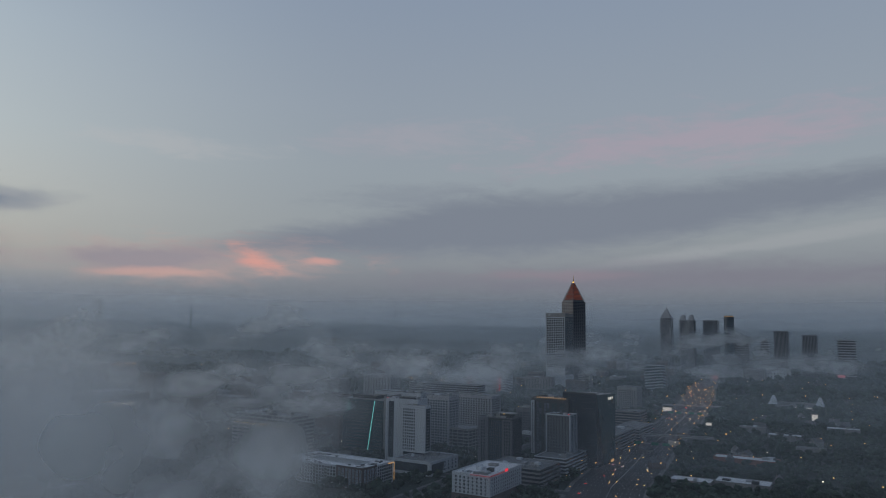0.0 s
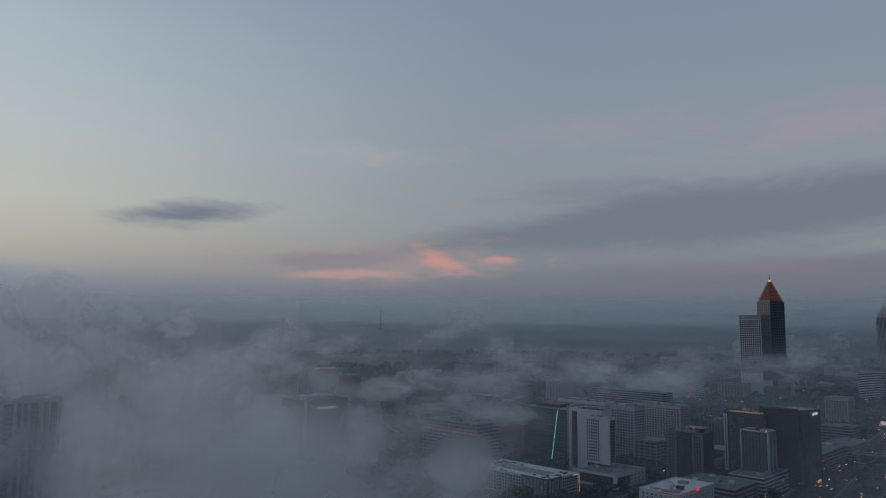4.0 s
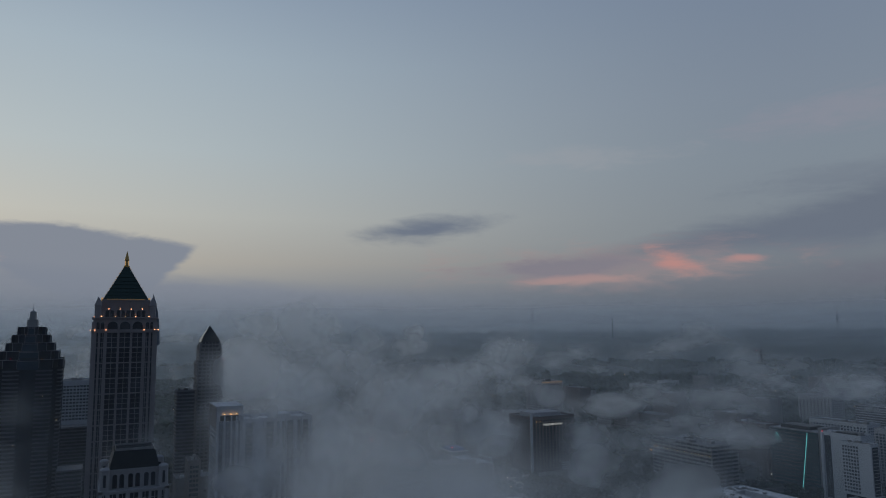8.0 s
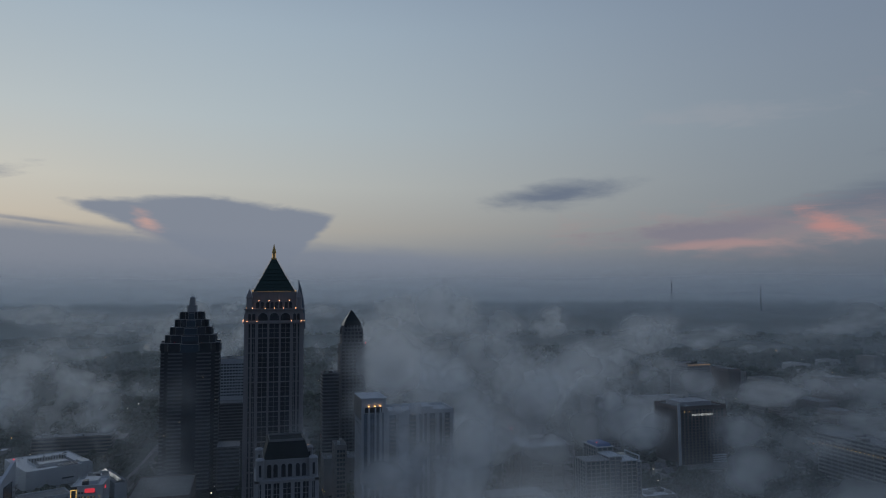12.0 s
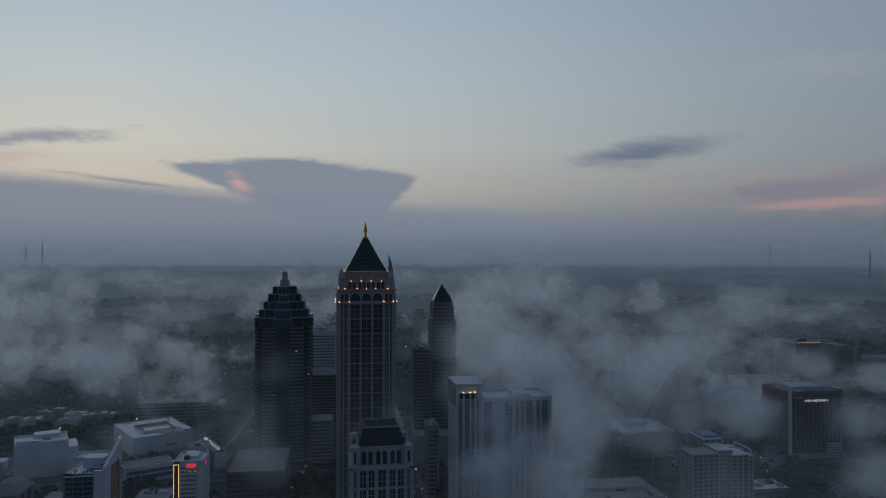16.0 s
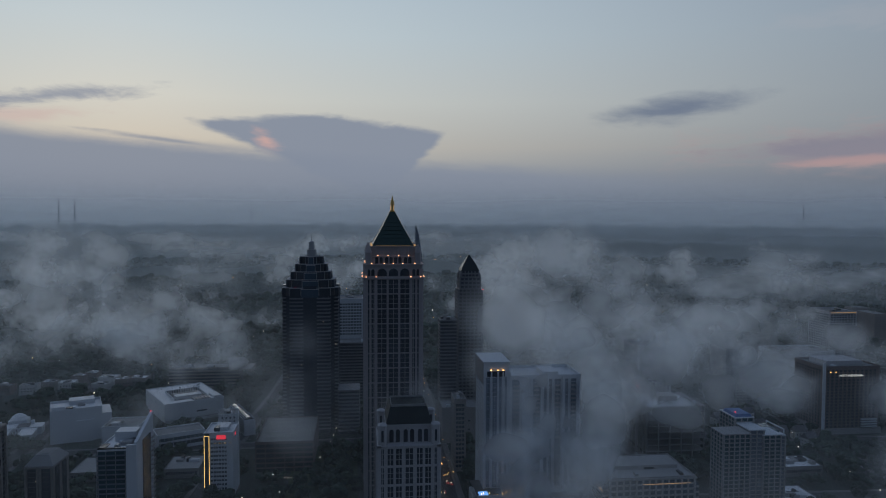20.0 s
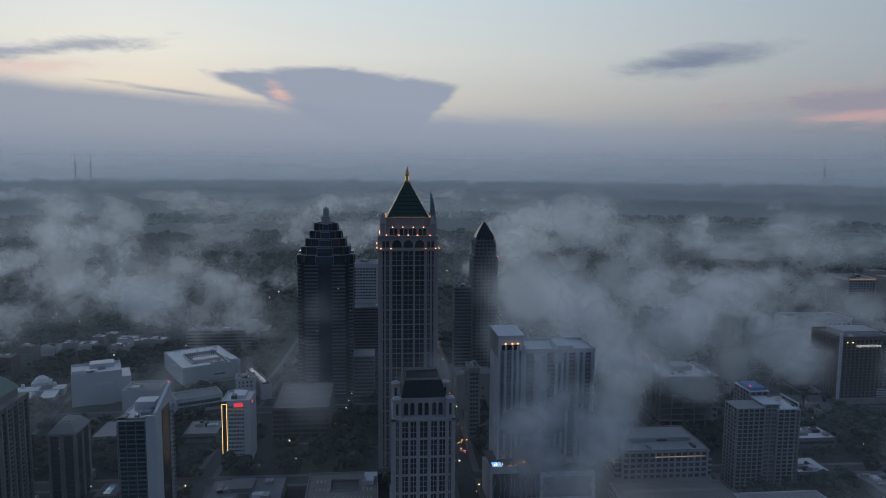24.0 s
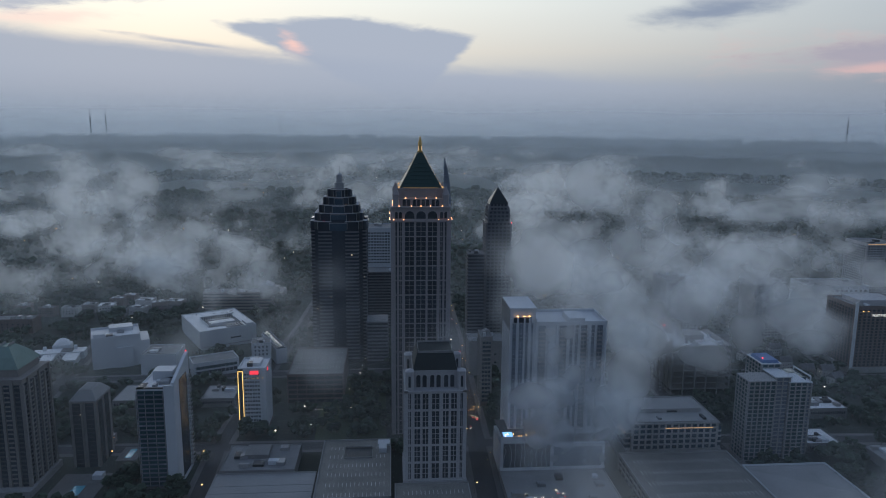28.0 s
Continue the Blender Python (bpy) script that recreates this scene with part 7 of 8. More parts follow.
road("tech_cross", [(-262, -440), (-256, -640), (-236, -860), (-230, -1100)], 12)
road("frontage", [(-398, -560), (-372, -680), (-352, -840)], 9)
strip("lawn", "dark park lawn among trees", [(-36, 60), (120, 62)], 60, TURF, 0.012, "lawn")

# lane lines on the freeway
def lane_lines():
    v, f = [], []
    pts = [Vector(p) for p in FREEWAY]
    for i in range(len(pts) - 1):
        a, b = pts[i], pts[i + 1]
        n = int((b - a).length / 14)
        t = (b - a).normalized()
        s = Vector((-t.y, t.x))
        for k in range(n):
            c = a + t * (k * 14.0)
            for lane in (-28, -24, -20, -16, -12, -8, 8, 12, 16, 20, 24, 28):
                q = c + s * lane
                e = q + t * 4
                j = len(v)
                w = s * 0.12
                v += [(*(q + w), 0.1), (*(q - w), 0.1), (*(e - w), 0.1), (*(e + w), 0.1)]
                f.append((j, j + 1, j + 2, j + 3))
    me = bpy.data.meshes.new("lane_lines")
    me.from_pydata(v, [], f)
    me.materials.append(PAINT_WHITE)
    tagged(new("lane_lines", me), "broken white lane lines on the freeway", "road marking", kind="stuff")


lane_lines()


def median():
    v, f = [], []
    for i, (x, y) in enumerate(FREEWAY):
        a, b = Vector(FREEWAY[max(0, i - 1)]), Vector(FREEWAY[min(len(FREEWAY) - 1, i + 1)])
        t = (b - a).normalized()
        s = Vector((-t.y, t.x)) * 0.35
        v += [(x + s.x, y + s.y, 0), (x - s.x, y - s.y, 0), (x - s.x * 0.5, y - s.y * 0.5, 1.1), (x + s.x * 0.5, y + s.y * 0.5, 1.1)]
    for i in range(len(FREEWAY) - 1):
        k = 4 * i
        f += [(k + 1, k, k + 4, k + 5)[::-1], (k + 1, k + 2, k + 6, k + 5), (k + 3, k, k + 4, k + 7), (k + 2, k + 3, k + 7, k + 6)]
    me = bpy.data.meshes.new("median_barrier")
    me.from_pydata(v, [], f)
    me.materials.append(CONCRETE)
    tagged(new("median_barrier", me), "long concrete barrier dividing the freeway", "barrier")


median()


def bridge(x0, y0, x1, y1, width, label):
    c = ((x0 + x1) / 2, (y0 + y1) / 2)
    ln = math.hypot(x1 - x0, y1 - y0)
    t = thing("road_bridge", label, "bridge", *c, rz=math.degrees(math.atan2(y1 - y0, x1 - x0)))
    part("deck", [(-ln / 2, -width / 2, 6.0, ln / 2, width / 2, 7.4)], CONCRETE_DARK, t)
    part("surface", [(-ln / 2, -width / 2 + 0.6, 7.4, ln / 2, width / 2 - 0.6, 7.46)], ASPHALT, t)
    for s in (-1, 1):
        part("rail", [(-ln / 2, s * (width / 2 - 0.3) - 0.25, 7.4, ln / 2, s * (width / 2 - 0.3) + 0.25, 8.7)], CONCRETE, t)
    for k in (-0.34, 0.0, 0.34):
        for s in (-0.35, 0.0, 0.35):
            part("pier", [(k * ln - 0.7, s * width - 0.7, 0, k * ln + 0.7, s * width + 0.7, 6.0)], CONCRETE_DARK, t)
    return t


bridge(-318, -1000, -440, -1028, 16, "concrete road bridge across the freeway")
bridge(-270, -1450, -380, -1475, 14, "concrete road bridge across the freeway")


def billboard(x, y, h, w, ph, rz, mat, label):
    t = thing("billboard", label, "sign", x, y, rz=rz)
    part("post", [(-0.5, -0.5, 0, 0.5, 0.5, h)], STEEL_DARK, t)
    part("frame", [(-w / 2 - 0.3, -0.4, h, w / 2 + 0.3, 0.3, h + ph + 0.6)], STEEL_DARK, t)
    part("panel", [(-w / 2, 0.3, h + 0.3, w / 2, 0.5, h + ph + 0.3)], mat, t)
    part("walkway", [(-w / 2, 0.5, h - 0.3, w / 2, 1.4, h - 0.1)], STEEL, t)


SCREEN_PALE = glow("lit_billboard", (0.75, 0.72, 0.68), 0.6)
SCREEN_PINK = glow("pink_billboard", (0.8, 0.3, 0.4), 0.3)
billboard(-316, -1284, 13, 15, 6, 10, SCREEN_PALE, "pale lit billboard on a steel post")
billboard(-416, -1121, 13, 8, 4, 10, SCREEN_PALE, "pale lit billboard beside the freeway")
billboard(-546, -1334, 8, 9, 10, 5, SCREEN_PALE, "bright square screen among trees")
billboard(-250, -2120, 22, 18, 8, 0, SCREEN_PINK, "pink lit screen over the freeway")
billboard(-560, -2300, 30, 18, 8, 0, SCREEN_PINK, "pink lit sign on a far roof")
SIGN_GREEN = surface("green_road_sign", (0.02, 0.16, 0.1), 0.5, 0, 0.1)


def gantry(x, y, rz):
    t = thing("sign_gantry", "steel gantry with green road signs across the freeway", "road sign", x, y, rz=rz)
    for s in (-36, 0, 36):
        part("post", [(s - 0.3, -0.3, 0, s + 0.3, 0.3, 8)], STEEL, t)
    part("beam", [(-36, -0.4, 7.6, 36, 0.4, 8.4)], STEEL, t)
    for s in (-26, -12, 10, 24):
        part("panel", [(s - 4.5, 0.4, 6, s + 4.5, 0.7, 9.6)], SIGN_GREEN, t)


gantry(-372, -930, 5)
gantry(-338, -1320, 8)

# ---------------------------------------------------------------- vehicles


def car(paint):
    t = thing("car", "small car on the road with its lights on", "car", 0, 0, group="cars on the freeway")
    me = solid("body", [[(-2.2, -0.85, 0.3), (2.2, -0.85, 0.3), (2.2, 0.85, 0.3), (-2.2, 0.85, 0.3)], [(-2.2, -0.9, 0.8), (2.15, -0.9, 0.75), (2.15, 0.9, 0.75), (-2.2, 0.9, 0.8)], [(-2.0, -0.8, 0.95), (1.0, -0.82, 0.95), (1.0, 0.82, 0.95), (-2.0, 0.8, 0.95)], [(-1.4, -0.65, 1.45), (0.3, -0.65, 1.45), (0.3, 0.65, 1.45), (-1.4, 0.65, 1.45)]], paint)
    place("body", me, t)
    w = solid("wheel", [[(0.33 * math.cos(a * math.pi / 5), -0.12, 0.33 + 0.33 * math.sin(a * math.pi / 5)) for a in range(10)], [(0.33 * math.cos(a * math.pi / 5), 0.12, 0.33 + 0.33 * math.sin(a * math.pi / 5)) for a in range(10)]], STEEL_DARK)
    for x in (-1.35, 1.35):
        for y in (-0.82, 0.82):
            place("wheel", w, t, (x, y, 0))
    for y in (-0.6, 0.6):
        part("headlight", [(2.12, y - 0.28, 0.5, 2.3, y + 0.28, 0.85)], LAMP_PALE, t)
        part("tail_light", [(-2.3, y - 0.25, 0.55, -2.15, y + 0.25, 0.8)], LAMP_RED, t)
    return t


CAR_PAINTS = [surface("car_paint_" + n, c, 0.35, 0.2, 0.05, 1.0, 0.1, 0.0) for n, c in (("white", (0.6, 0.6, 0.6)), ("black", (0.02, 0.02, 0.022)), ("silver", (0.3, 0.31, 0.32)), ("red", (0.3, 0.03, 0.03)))]
PROTO = [car(p) for p in CAR_PAINTS]
CRNG = random.Random(3)


def along(pts, s):
    """Point and direction at a distance along a line."""
    for a, b in zip(pts, pts[1:]):
        a, b = Vector(a), Vector(b)
        ln = (b - a).length
        if s <= ln:
            return a + (b - a) * (s / ln), (b - a).normalized()
        s -= ln
    return Vector(pts[-1]), (Vector(pts[-1]) - Vector(pts[-2])).normalized()


spots = []
for k in range(36):
    s = CRNG.uniform(40, 1500)
    lane = CRNG.choice((-26, -22, -18, -14, -10, 10, 14, 18, 22, 26))
    p, t = along(FREEWAY, s)
    q = p + Vector((-t.y, t.x)) * lane
    spots.append((q.x, q.y, math.degrees(math.atan2(t.y, t.x)) + (180 if lane < 0 else 0), 0.1))
MAIN = [(-420, -36), (-200, -40), (0, -45), (400, -52), (1200, -70)]
for k in range(20):
    p, t = along(MAIN, CRNG.uniform(120, 1100))
    lane = CRNG.choice((-5, -2, 2, 5))
    spots.append((p.x, p.y + lane, 180 if lane > 0 else 0, 0.12))
for k in range(9):
    spots.append((-58 + CRNG.uniform(-10, 10), 216 + CRNG.uniform(-12, 4), CRNG.choice((0, 180)), 0.1))
for k in range(7):
    spots.append((-150 + CRNG.uniform(-3, 20), -62 - k * 5.5 + CRNG.uniform(-1, 1), 0, 4.8))
for i, (x, y, rz, z) in enumerate(spots):
    c = CRNG.choice(PROTO)
    if i < 4:
        PROTO[i].matrix_basis = pose(x, y, z, 0, 0, rz)
    else:
        copy_thing(c, pose(x, y, z, 0, 0, rz))

# ---------------------------------------------------------------- street lamps


def street_lamp(mat, h=9.0):
    t = thing("street_lamp", "tall street lamp with a glowing head", "street lamp", 0, 0, group="street lamps")
    place("pole", solid("pole", [circle(0.14, 0, 6), circle(0.08, h, 6)], STEEL_DARK), t)
    part("arm", [(0, -0.06, h - 0.1, 1.8, 0.06, h)], STEEL_DARK, t)
    place("lamp_head", solid("lamp_head", [circle(0.2, h - 0.5, 6, 1.7), circle(0.5, h - 0.25, 6, 1.7), circle(0.2, h + 0.1, 6, 1.7)], mat), t)
    return t


LAMPS = [street_lamp(LAMP_WARM), street_lamp(LAMP_PALE)]
lamp_spots = []
for k in range(46):
    s = 120 + k * 32
    p, t = along(FREEWAY, s)
    side = 34 if k % 2 else -34
    q = p + Vector((-t.y, t.x)) * side
    lamp_spots.append((q.x, q.y, math.degrees(math.atan2(t.y, t.x)) + (90 if side < 0 else -90), 0, 0))
for k in range(20):
    p, t = along(MAIN, 160 + k * 45)
    lamp_spots.append((p.x, p.y + (9 if k % 2 else -9), -90 if k % 2 else 90, 0, 0))
for x, y in ((60, 64), (82, 58), (104, 56), (126, 54), (36, 66), (150, 52), (20, 102), (-20, 92), (-30, 120), (225, 28), (232, 36)):
    lamp_spots.append((x, y, 90, 1, 0))
for x, y in ((-40, 208), (-62, 240), (-66, 170), (-150, 178), (-178, 230), (-118, 158), (-52, 262), (-38, 248), (30, 262)):
    lamp_spots.append((x, y, 40, 0, 0))
for x, y in ((84, -420), (110, -388), (40, -398), (12, -306), (26, -430), (-28, -402), (-70, -398), (-110, -410), (150, -330), (230, -470), (250, -455)):
    lamp_spots.append((x, y, 0, 1, 0))
for i, (x, y, rz, kind, z) in enumerate(lamp_spots):
    if i == 0:
        LAMPS[0].matrix_basis = pose(x, y, z, 0, 0, rz)
    elif kind == 1 and LAMPS[1].location.length < 1:
        LAMPS[1].matrix_basis = pose(x, y, z, 0, 0, rz)
    else:
        copy_thing(LAMPS[kind], pose(x, y, z, 0, 0, rz))

# distant town lights, too small and many to count
LR = random.Random(12)
pts_warm, pts_pale = [], []
for i in range(380):
    hd, r = LR.uniform(140, 182), LR.uniform(750, 2900)
    x, y = HOME[0] + r * math.sin(radians(hd)), HOME[1] + r * math.cos(radians(hd))
    (pts_warm if LR.random() < 0.75 else pts_pale).append((x, y, rise(r) + LR.uniform(5, 15), 0.4 + r * 0.00024))
for i in range(150):
    hd, r = LR.uniform(60, 140), LR.uniform(850, 4200)
    x, y = HOME[0] + r * math.sin(radians(hd)), HOME[1] + r * math.cos(radians(hd))
    (pts_warm if LR.random() < 0.5 else pts_pale).append((x, y, rise(r) + LR.uniform(8, 18), 0.35 + r * 0.00025))
for k in range(150):
    p, t = along(FREEWAY, LR.uniform(60, 1950))
    q = p + Vector((-t.y, t.x)) * LR.uniform(-32, 32)
    pts_warm.append((q.x, q.y, LR.uniform(1, 9), LR.uniform(0.4, 0.62)))
for k in range(60):
    p, t = along(MAIN, LR.uniform(200, 1500))
    pts_warm.append((p.x, p.y + LR.uniform(-9, 9), LR.uniform(1, 7), 0.36))
light_points("town_lights", "scattered amber town lights among dark trees", pts_warm, LAMP_WARM)
light_points("town_lights", "scattered white town lights among dark trees", pts_pale, LAMP_PALE)
light_points("terrace_lights", "row of small pale lamps along a garden terrace", [(26 + k * 0.3, 98 - k * 3.2, 3.0, 0.3) for k in range(14)], LAMP_PALE)


def stadium():
    t = thing("stadium", "low pale stadium stand with canopies among trees", "stadium", -505, -1545)
    part("stand", [(-45, -14, 0, 40, 14, 12), (-45, -14, 12, 40, -6, 18)], CONCRETE_DARK, t)
    for x in (-46, 36):
        place("canopy", solid("canopy", [[(x, -14, 14), (x + 16, -14, 14), (x + 16, 14, 14), (x, 14, 14)], [(x + 5, -3, 30), (x + 9, -3, 30), (x + 9, 3, 30), (x + 5, 3, 30)]], WHITE), t)
    part("light_band", [(-30, 14, 9, 24, 14.3, 10)], SIGN_PALE, t)


stadium()
for i, (x, y, w, d, h, roof, lab) in enumerate([(-518, -738, 50, 26, 9, WHITE_ROOF, "low hall with pale roof beside the freeway"), (-470, -735, 40, 22, 6, WHITE_ROOF, "low white-roofed building among trees"), (-500, -890, 70, 22, 7, WHITE_ROOF, "long low building with white roof and red wall"), (-560, -1010, 34, 20, 8, GREY_ROOF, "low grey-roofed building among trees"), (-520, -1120, 44, 20, 8, WHITE_ROOF, "low pale-roofed building among trees"), (-470, -1180, 38, 18, 9, GREY_ROOF, "low grey-roofed building among trees"), (-590, -1240, 44, 22, 9, WHITE_ROOF, "low pale-roofed building among trees")]):
    flat_house(x, y, w, d, h, lab, BRICK_RED if i == 2 else CONCRETE_DARK, roof, 3)
for i in range(26):
    hd, r = LR.uniform(161, 180), LR.uniform(800, 1500)
    gable_house(HOME[0] + r * math.sin(radians(hd)), HOME[1] + r * math.cos(radians(hd)), LR.uniform(8, 11), LR.uniform(12, 18), LR.uniform(5, 8), LR.uniform(0, 180), LR.choice((SIDING, BRICK, STONE_TAN)), "small gabled house among dark trees")

# ---------------------------------------------------------------- trees and woods
TR = random.Random(99)


def footprints():
    """Plan boxes of all things that stand on the ground, to keep trees off them."""
    out_ = []
    for o in scene.objects:
        if o.parent is None and o.type == "EMPTY" and o.get("category") not in ("car", "street lamp", "mast"):
            xs, ys = [], []
            c, s = math.cos(o.rotation_euler.z), math.sin(o.rotation_euler.z)
            for ch in o.children:
                if ch.type != "MESH" or ch.name.split(".")[0] not in ("wall", "base", "glazing", "glazing_core", "core", "wing", "podium", "slab", "rear_block", "facade", "terrace", "stand", "shaft", "deck"):
                    continue
                for q in ch.data.vertices:
                    x, y = q.co.x + ch.location.x, q.co.y + ch.location.y
                    xs.append(o.location.x + c * x - s * y)
                    ys.append(o.location.y + s * x + c * y)
            if xs:
                out_.append((min(xs) - 4, min(ys) - 4, max(xs) + 4, max(ys) + 4))
    return np.array(out_)


FEET = footprints()
ROADS = [(FREEWAY, 40), (MAIN, 15), ([(-38, 420), (-42, 90), (-44, -60), (-48, -230), (-60, -480), (-95, -800), (-130, -1200)], 11), ([(118, 420), (132, 0), (128, -230), (90, -460), (40, -800)], 11),
         ([(-175, 420), (-182, 0), (-195, -420)], 10), ([(-180, 160), (128, 158), (700, 120)], 10), ([(-200, -240), (400, -260)], 10), ([(-420, -628), (-240, -640), (150, -640)], 10), ([(-262, -440), (-256, -640), (-230, -1100)], 10)]


def open_ground(x, y, pad=0.0):
    if len(FEET) and np.any((FEET[:, 0] - pad < x) & (x < FEET[:, 2] + pad) & (FEET[:, 1] - pad < y) & (y < FEET[:, 3] + pad)):
        return False
    for pts, half in ROADS:
        for (ax, ay), (bx, by) in zip(pts, pts[1:]):
            ux, uy = bx - ax, by - ay
            k = max(0.0, min(1.0, ((x - ax) * ux + (y - ay) * uy) / (ux * ux + uy * uy)))
            if math.hypot(x - ax - k * ux, y - ay - k * uy) < half + pad:
                return False
    return True


def blob(rng, x, y, z, rx, rz, v, f):
    """A ragged clump of leaves: a rough ball of twenty faces."""
    p = (1 + 5 ** 0.5) / 2
    base = [(-1, p, 0), (1, p, 0), (-1, -p, 0), (1, -p, 0), (0, -1, p), (0, 1, p), (0, -1, -p), (0, 1, -p), (p, 0, -1), (p, 0, 1), (-p, 0, -1), (-p, 0, 1)]
    faces = [(0, 11, 5), (0, 5, 1), (0, 1, 7), (0, 7, 10), (0, 10, 11), (1, 5, 9), (5, 11, 4), (11, 10, 2), (10, 7, 6), (7, 1, 8), (3, 9, 4), (3, 4, 2), (3, 2, 6), (3, 6, 8), (3, 8, 9), (4, 9, 5), (2, 4, 11), (6, 2, 10), (8, 6, 7), (9, 8, 1)]
    b = len(v)
    a = rng.uniform(0, 6.3)
    c, s = math.cos(a), math.sin(a)
    for q in base:
        k = rng.uniform(0.6, 1.25) / 1.9
        qx, qy = c * q[0] - s * q[1], s * q[0] + c * q[1]
        v.append((x + qx * rx * k, y + qy * rx * k, z + q[2] * rz * k))
    f += [tuple(b + i for i in face) for face in faces]


def make_tree(seed, h, mat):
    rng = random.Random(seed)
    t = thing("tree", "broad leafy street tree in dark summer green", "tree", 0, 0, group="street trees")
    k = 7
    rings = [circle(0.42, 0, k), circle(0.3, h * 0.2, k, 0.1), circle(0.22, h * 0.42, k, 0.2, 0.1), circle(0.1, h * 0.75, k, 0.1, 0.2)]
    wood = solid("trunk", rings, BARK)
    bmw = bmesh.new()
    bmw.from_mesh(wood)
    for i in range(6):
        a, z = i * 1.05 + rng.uniform(-0.3, 0.3), h * rng.uniform(0.28, 0.5)
        r = h * rng.uniform(0.2, 0.32)
        e = (r * math.cos(a), r * math.sin(a), z + h * 0.22)
        bmw.from_mesh(solid("limb", [circle(0.14, z, 5), [(e[0] + 0.05 * math.cos(q), e[1] + 0.05 * math.sin(q), e[2]) for q in (0, 1.26, 2.5, 3.77, 5.03)]], BARK))
    bmw.to_mesh(wood)
    bmw.free()
    place("trunk", wood, t)
    v, f = [], []
    for i in range(120):
        a, u = rng.uniform(0, 6.28), rng.uniform(-1, 1)
        rr = h * 0.36 * math.sqrt(max(0.05, 1 - u * u)) * rng.uniform(0.45, 1.12)
        blob(rng, rr * math.cos(a), rr * math.sin(a), h * (0.62 + 0.33 * u * rng.uniform(0.8, 1.1)), h * rng.uniform(0.06, 0.12), h * rng.uniform(0.04, 0.08), v, f)
    me = bpy.data.meshes.new("crown")
    me.from_pydata(v, [], f)
    me.materials.append(mat)
    place("crown", me, t)
    return t


TREES = [make_tree(1, 12, LEAVES), make_tree(2, 15, LEAVES_LIT), make_tree(3, 10, LEAVES), make_tree(4, 17, LEAVES)]
placed = 0
tries = 0
# street trees and park trees near the towers
while placed < 170 and tries < 6000:
    tries += 1
    hd, r = TR.uniform(60, 128), TR.uniform(395, 760)
    x, y = HOME[0] + r * math.sin(radians(hd)), HOME[1] + r * math.cos(radians(hd))
    if not open_ground(x, y, 1.0):
        continue
    m = pose(x, y, 0, 0, 0, TR.uniform(0, 360))
    if placed < 4:
        TREES[placed].matrix_basis = m
    else:
        copy_thing(TREES[TR.randrange(4)], m)
    placed += 1


def woods(name, label, heads, r0, r1, count, size, mat, seed):
    rng = random.Random(seed)
    v, f = [], []
    n = 0
    while n < count:
        hd = rng.uniform(*heads)
        r = math.sqrt(rng.uniform(r0 * r0, r1 * r1))
        x, y = HOME[0] + r * math.sin(radians(hd)), HOME[1] + r * math.cos(radians(hd))
        n += 1
        if r < 2600 and not open_ground(x, y, 2.0):
            continue
        big = size * rng.uniform(0.7, 1.4) * (1 + max(0, r - 1200) / 3600)
        near = r < 1300
        for _ in range(7 if near else 2):
            s = 0.5 if near else 0.85
            blob(rng, x + rng.uniform(-0.75, 0.75) * big, y + rng.uniform(-0.75, 0.75) * big, rise(r) + big * rng.uniform(0.4, 1.05) * (1.0 if r < 2600 else 0.4), s * big * rng.uniform(0.6, 1.1), s * big * rng.uniform(0.5, 0.9), v, f)
    me = bpy.data.meshes.new(name)
    me.from_pydata(v, [], f)
    me.materials.append(mat)
    return tagged(new(name, me), label, "woods", kind="stuff")


woods("woods", "dense dark tree canopy between the blocks", (56, 132), 390, 1300, 4300, 7.5, LEAVES, 5)
woods("woods", "dense dark tree canopy beside the freeway", (132, 186), 480, 1600, 5600, 7.0, LEAVES, 6)
woods("woods", "dense dark tree canopy reaching to the horizon", (52, 186), 1250, 2700, 8000, 9.0, LEAVES, 7)
# the far canopy's paleness is partly put into its leaf colour
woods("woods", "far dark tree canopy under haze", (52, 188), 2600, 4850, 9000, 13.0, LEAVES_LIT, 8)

# ---------------------------------------------------------------- fog

def fog_bank(name, label, spots_, size, mat, flat=0.55, seed=1):
    """A bank of mist: many soft curved sheets at the given places."""
    rng = random.Random(seed)
    v, f, uv = [], [], []
    nu, nv = 6, 4
    for x, y, z in spots_:
        w = size * rng.uniform(0.6, 1.3)
        h = w * flat * rng.uniform(0.7, 1.2)
        turn = math.atan2(y - HOME[1], x - HOME[0]) + rng.uniform(-0.12, 0.12)
        c, s = math.cos(turn), math.sin(turn)
        tip, bow = rng.uniform(-0.2, 0.05), rng.uniform(0.0, 0.06) * w
        lean = rng.uniform(-0.35, 0.35)
        base = len(v)
        for j in range(nv + 1):
            for i in range(nu + 1):
                p, q = i / nu * 2 - 1, j / nv * 2 - 1
                away = bow * (p * p + q * q) * 0.5 - tip * q * h
                side = p * w + lean * q * h
                v.append((x + c * away - s * side, y + s * away + c * side, max(0.5, z + q * h - lean * 0.4 * p * w)))
                uv.append((i / nu, j / nv))
        for j in range(nv):
            for i in range(nu):
                k = base + j * (nu + 1) + i
                f.append((k, k + 1, k + nu + 2, k + nu + 1))
    me = bpy.data.meshes.new(name)
    me.from_pydata(v, [], f)
    lay = me.uv_layers.new(name="UVMap")
    idx = np.array([l.vertex_index for l in me.loops])
    lay.data.foreach_set("uv", np.array(uv)[idx].ravel())
    me.materials.append(mat)
    me.polygons.foreach_set("use_smooth", [True] * len(f))
    return tagged(new(name, me), label, "fog", kind="stuff")


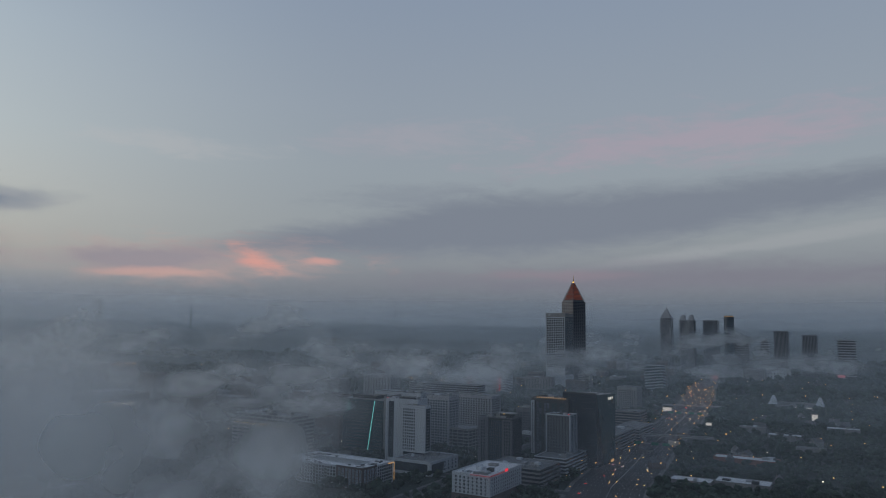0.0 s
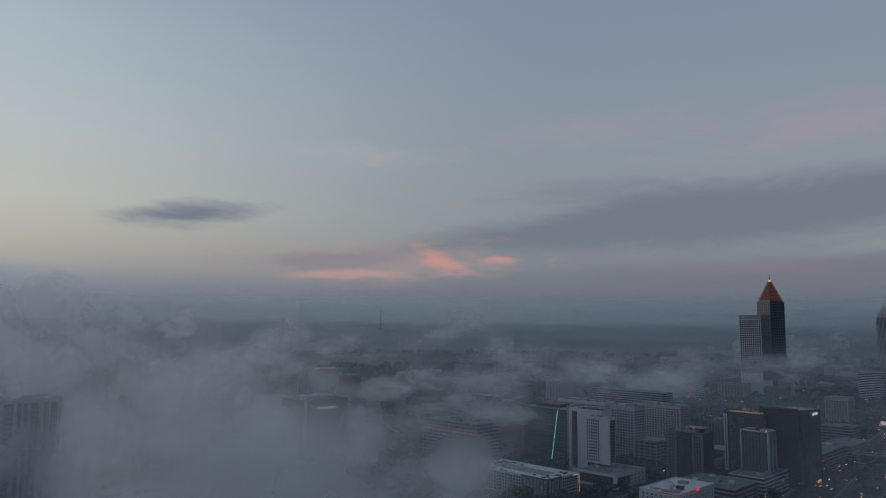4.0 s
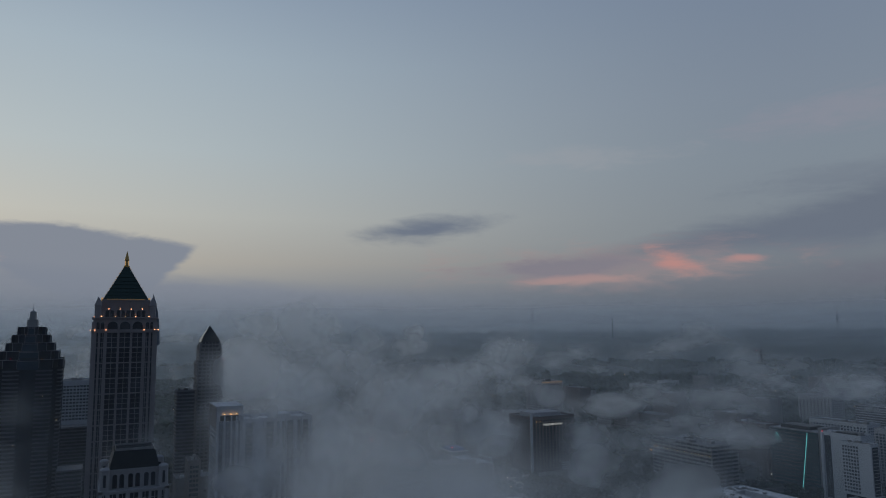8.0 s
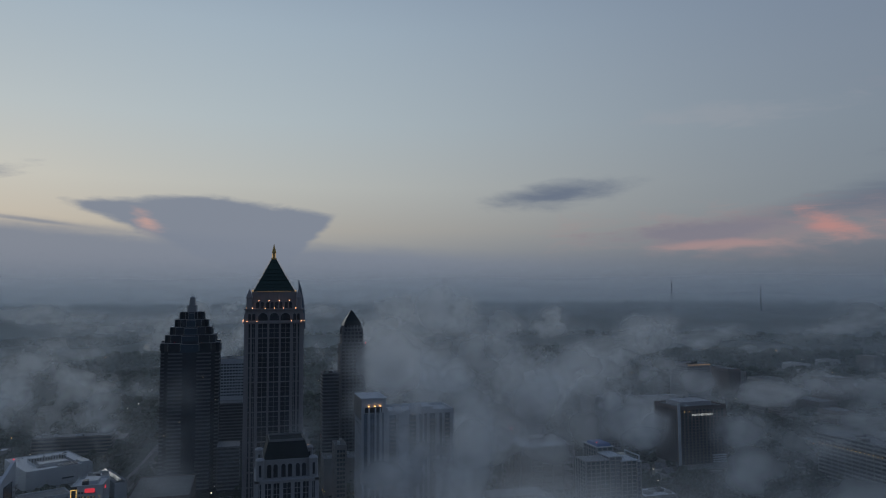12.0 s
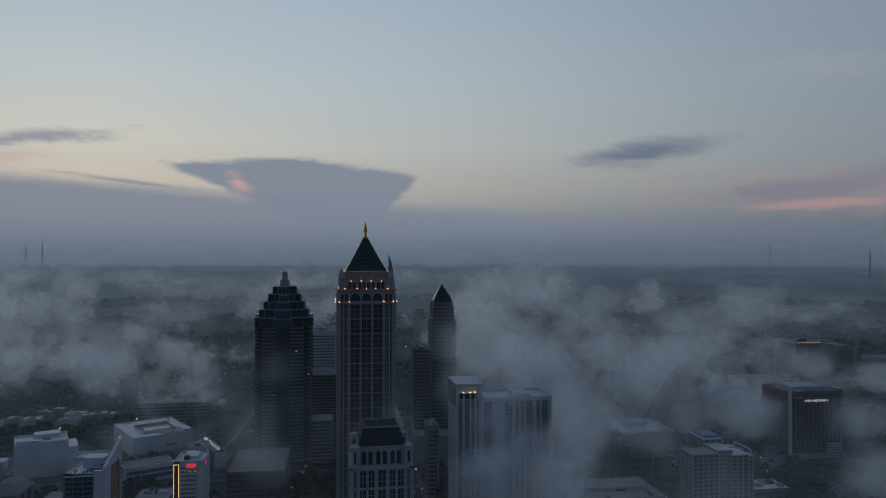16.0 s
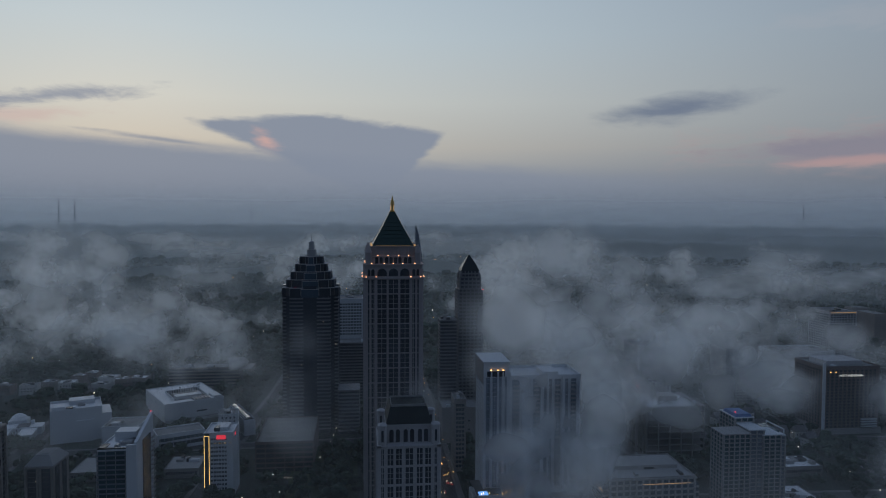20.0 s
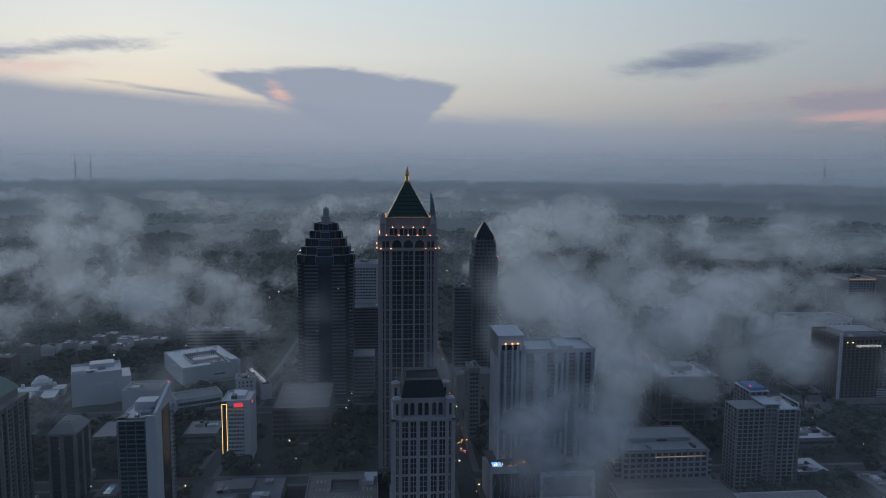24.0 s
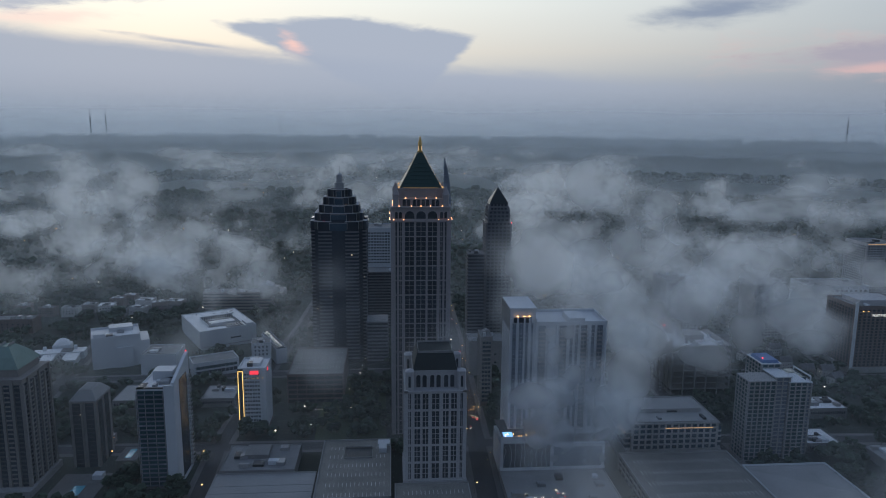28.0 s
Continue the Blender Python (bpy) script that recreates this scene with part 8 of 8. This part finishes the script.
def polar(heading, r):
    return HOME[0] + r * math.sin(radians(heading)), HOME[1] + r * math.cos(radians(heading))


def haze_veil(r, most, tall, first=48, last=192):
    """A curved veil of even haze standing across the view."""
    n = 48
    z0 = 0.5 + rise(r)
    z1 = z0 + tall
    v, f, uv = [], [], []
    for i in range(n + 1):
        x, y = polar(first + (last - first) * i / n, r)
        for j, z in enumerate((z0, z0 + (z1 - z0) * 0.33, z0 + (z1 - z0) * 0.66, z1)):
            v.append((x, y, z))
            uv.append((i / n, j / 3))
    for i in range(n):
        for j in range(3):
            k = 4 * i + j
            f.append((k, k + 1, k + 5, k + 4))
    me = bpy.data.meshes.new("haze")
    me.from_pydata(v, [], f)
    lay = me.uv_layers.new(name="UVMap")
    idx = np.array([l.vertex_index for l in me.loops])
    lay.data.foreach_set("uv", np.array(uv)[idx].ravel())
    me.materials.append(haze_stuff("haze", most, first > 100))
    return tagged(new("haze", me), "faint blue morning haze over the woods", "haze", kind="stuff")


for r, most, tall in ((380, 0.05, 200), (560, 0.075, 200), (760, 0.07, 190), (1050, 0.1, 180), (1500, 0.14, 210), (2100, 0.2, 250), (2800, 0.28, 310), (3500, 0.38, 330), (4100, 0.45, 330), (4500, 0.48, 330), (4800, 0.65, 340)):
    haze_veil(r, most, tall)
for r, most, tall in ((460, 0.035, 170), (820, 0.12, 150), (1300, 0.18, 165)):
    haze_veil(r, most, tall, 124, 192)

def plume(label, head, r, z, count, size, mat, flat=0.8, seed=1, top=1.0):
    """Fog over a stretch of headings, distances and heights; top below one thins the upper part out towards the last heading."""
    rng = random.Random(seed)
    spots_ = []
    for _ in range(count):
        a, b = rng.random(), rng.random()
        lift = rng.random() ** 1.3
        hd, rr = head[0] + (head[1] - head[0]) * a, r[0] + (r[1] - r[0]) * b
        zz = z[0] + (z[1] - z[0]) * lift * (1 - (1 - top) * a)
        x, y = polar(hd, rr)
        spots_.append((x, y, zz))
    return fog_bank("fog_bank", label, spots_, size, mat, flat, seed)


THICK = "thick grey fog rolling between the towers"
NEAR = "smooth pale fog bank over the near trees"
PLUME = "pale plume of fog above the trees"
WISPS = "thin wisps of fog drifting past towers"
FARS = "long low fog far across the woods"
# headings, distances, heights, sheets, sheet size
for i, (lab, head, r, z, n, size, mat, flat, top) in enumerate([
        # the near bank
        (NEAR, (107, 124), (160, 250), (20, 156), 62, 42, FOG_NEAR, 0.8, 0.95),
        (NEAR, (121, 134), (135, 170), (10, 144), 40, 30, FOG_NEAR, 0.8, 0.8),
        (NEAR, (124, 142), (260, 360), (30, 150), 20, 46, FOG_THIN, 0.8, 0.8),
        # the great bank between the white tower and the south
        (THICK, (101.5, 109), (580, 800), (30, 160), 18, 46, FOG_MASS, 1.0, 1.0),
        (THICK, (108, 118), (640, 900), (60, 165), 26, 46, FOG_MASS, 0.9, 0.9),
        (THICK, (117, 130), (760, 1020), (50, 135), 23, 54, FOG_MASS, 0.7, 0.65),
        (THICK, (128, 138), (480, 700), (10, 100), 11, 46, FOG_MASS, 0.8, 0.6),
        (THICK, (100, 112), (820, 1050), (80, 195), 20, 50, FOG_TUFT, 0.8, 1.0),
        (THICK, (111, 126), (850, 1150), (70, 195), 22, 56, FOG_TUFT, 0.7, 0.7),
        (THICK, (101, 109), (465, 512), (30, 122), 21, 24, FOG_MASS, 1.3, 1.0),
        # plumes over the woods
        (PLUME, (70, 79), (820, 980), (30, 170), 14, 54, FOG_TUFT, 0.9, 0.8),
        (PLUME, (63.5, 71), (850, 1050), (60, 185), 11, 56, FOG_TUFT, 0.9, 1.0),
        (PLUME, (83, 90), (1150, 1500), (60, 185), 11, 55, FOG_TUFT, 0.7, 1.0),
        (PLUME, (96, 104), (1000, 1400), (60, 190), 12, 55, FOG_TUFT, 0.7, 1.0),
        (PLUME, (60, 68), (1150, 1500), (50, 170), 10, 60, FOG_TUFT, 0.6, 1.0),
        # veils on the towers
        (WISPS, (90, 97), (500, 560), (20, 130), 8, 32, FOG_THIN, 1.0, 1.0),
        (WISPS, (82, 89), (600, 730), (20, 120), 8, 38, FOG_THIN, 1.0, 1.0),
        (WISPS, (66, 80), (560, 800), (10, 70), 5, 42, FOG_THIN, 0.7, 1.0),
        (WISPS, (98, 101), (560, 760), (60, 170), 6, 30, FOG_THIN, 1.1, 1.0),
        # drifts across midtown and downtown
        (WISPS, (131, 141), (760, 1100), (20, 100), 14, 70, FOG_WISP, 0.45, 0.8),
        (WISPS, (134, 150), (1150, 1500), (50, 135), 18, 110, FOG_WISP, 0.34, 0.9),
        (WISPS, (146, 162), (1350, 1750), (50, 128), 18, 105, FOG_WISP, 0.32, 0.8),
        (WISPS, (156, 172), (2000, 2500), (70, 150), 13, 140, FOG_WISP, 0.3, 0.8),
        (WISPS, (168, 182), (1900, 2500), (30, 110), 10, 140, FOG_WISP, 0.3, 0.9),
        # far drifts
        (FARS, (118, 138), (1300, 2000), (60, 160), 16, 130, FOG_FAR, 0.36, 0.9),
        (FARS, (98, 120), (1300, 2000), (70, 175), 18, 120, FOG_FAR, 0.36, 0.9),
        (FARS, (60, 98), (1600, 2400), (70, 170), 20, 130, FOG_FAR, 0.36, 1.0),
        (FARS, (58, 140), (2500, 3400), (60, 150), 18, 230, FOG_FAR, 0.22, 1.0)]):
    plume(lab, head, r, z, n, size, mat, flat, 40 + i, top)
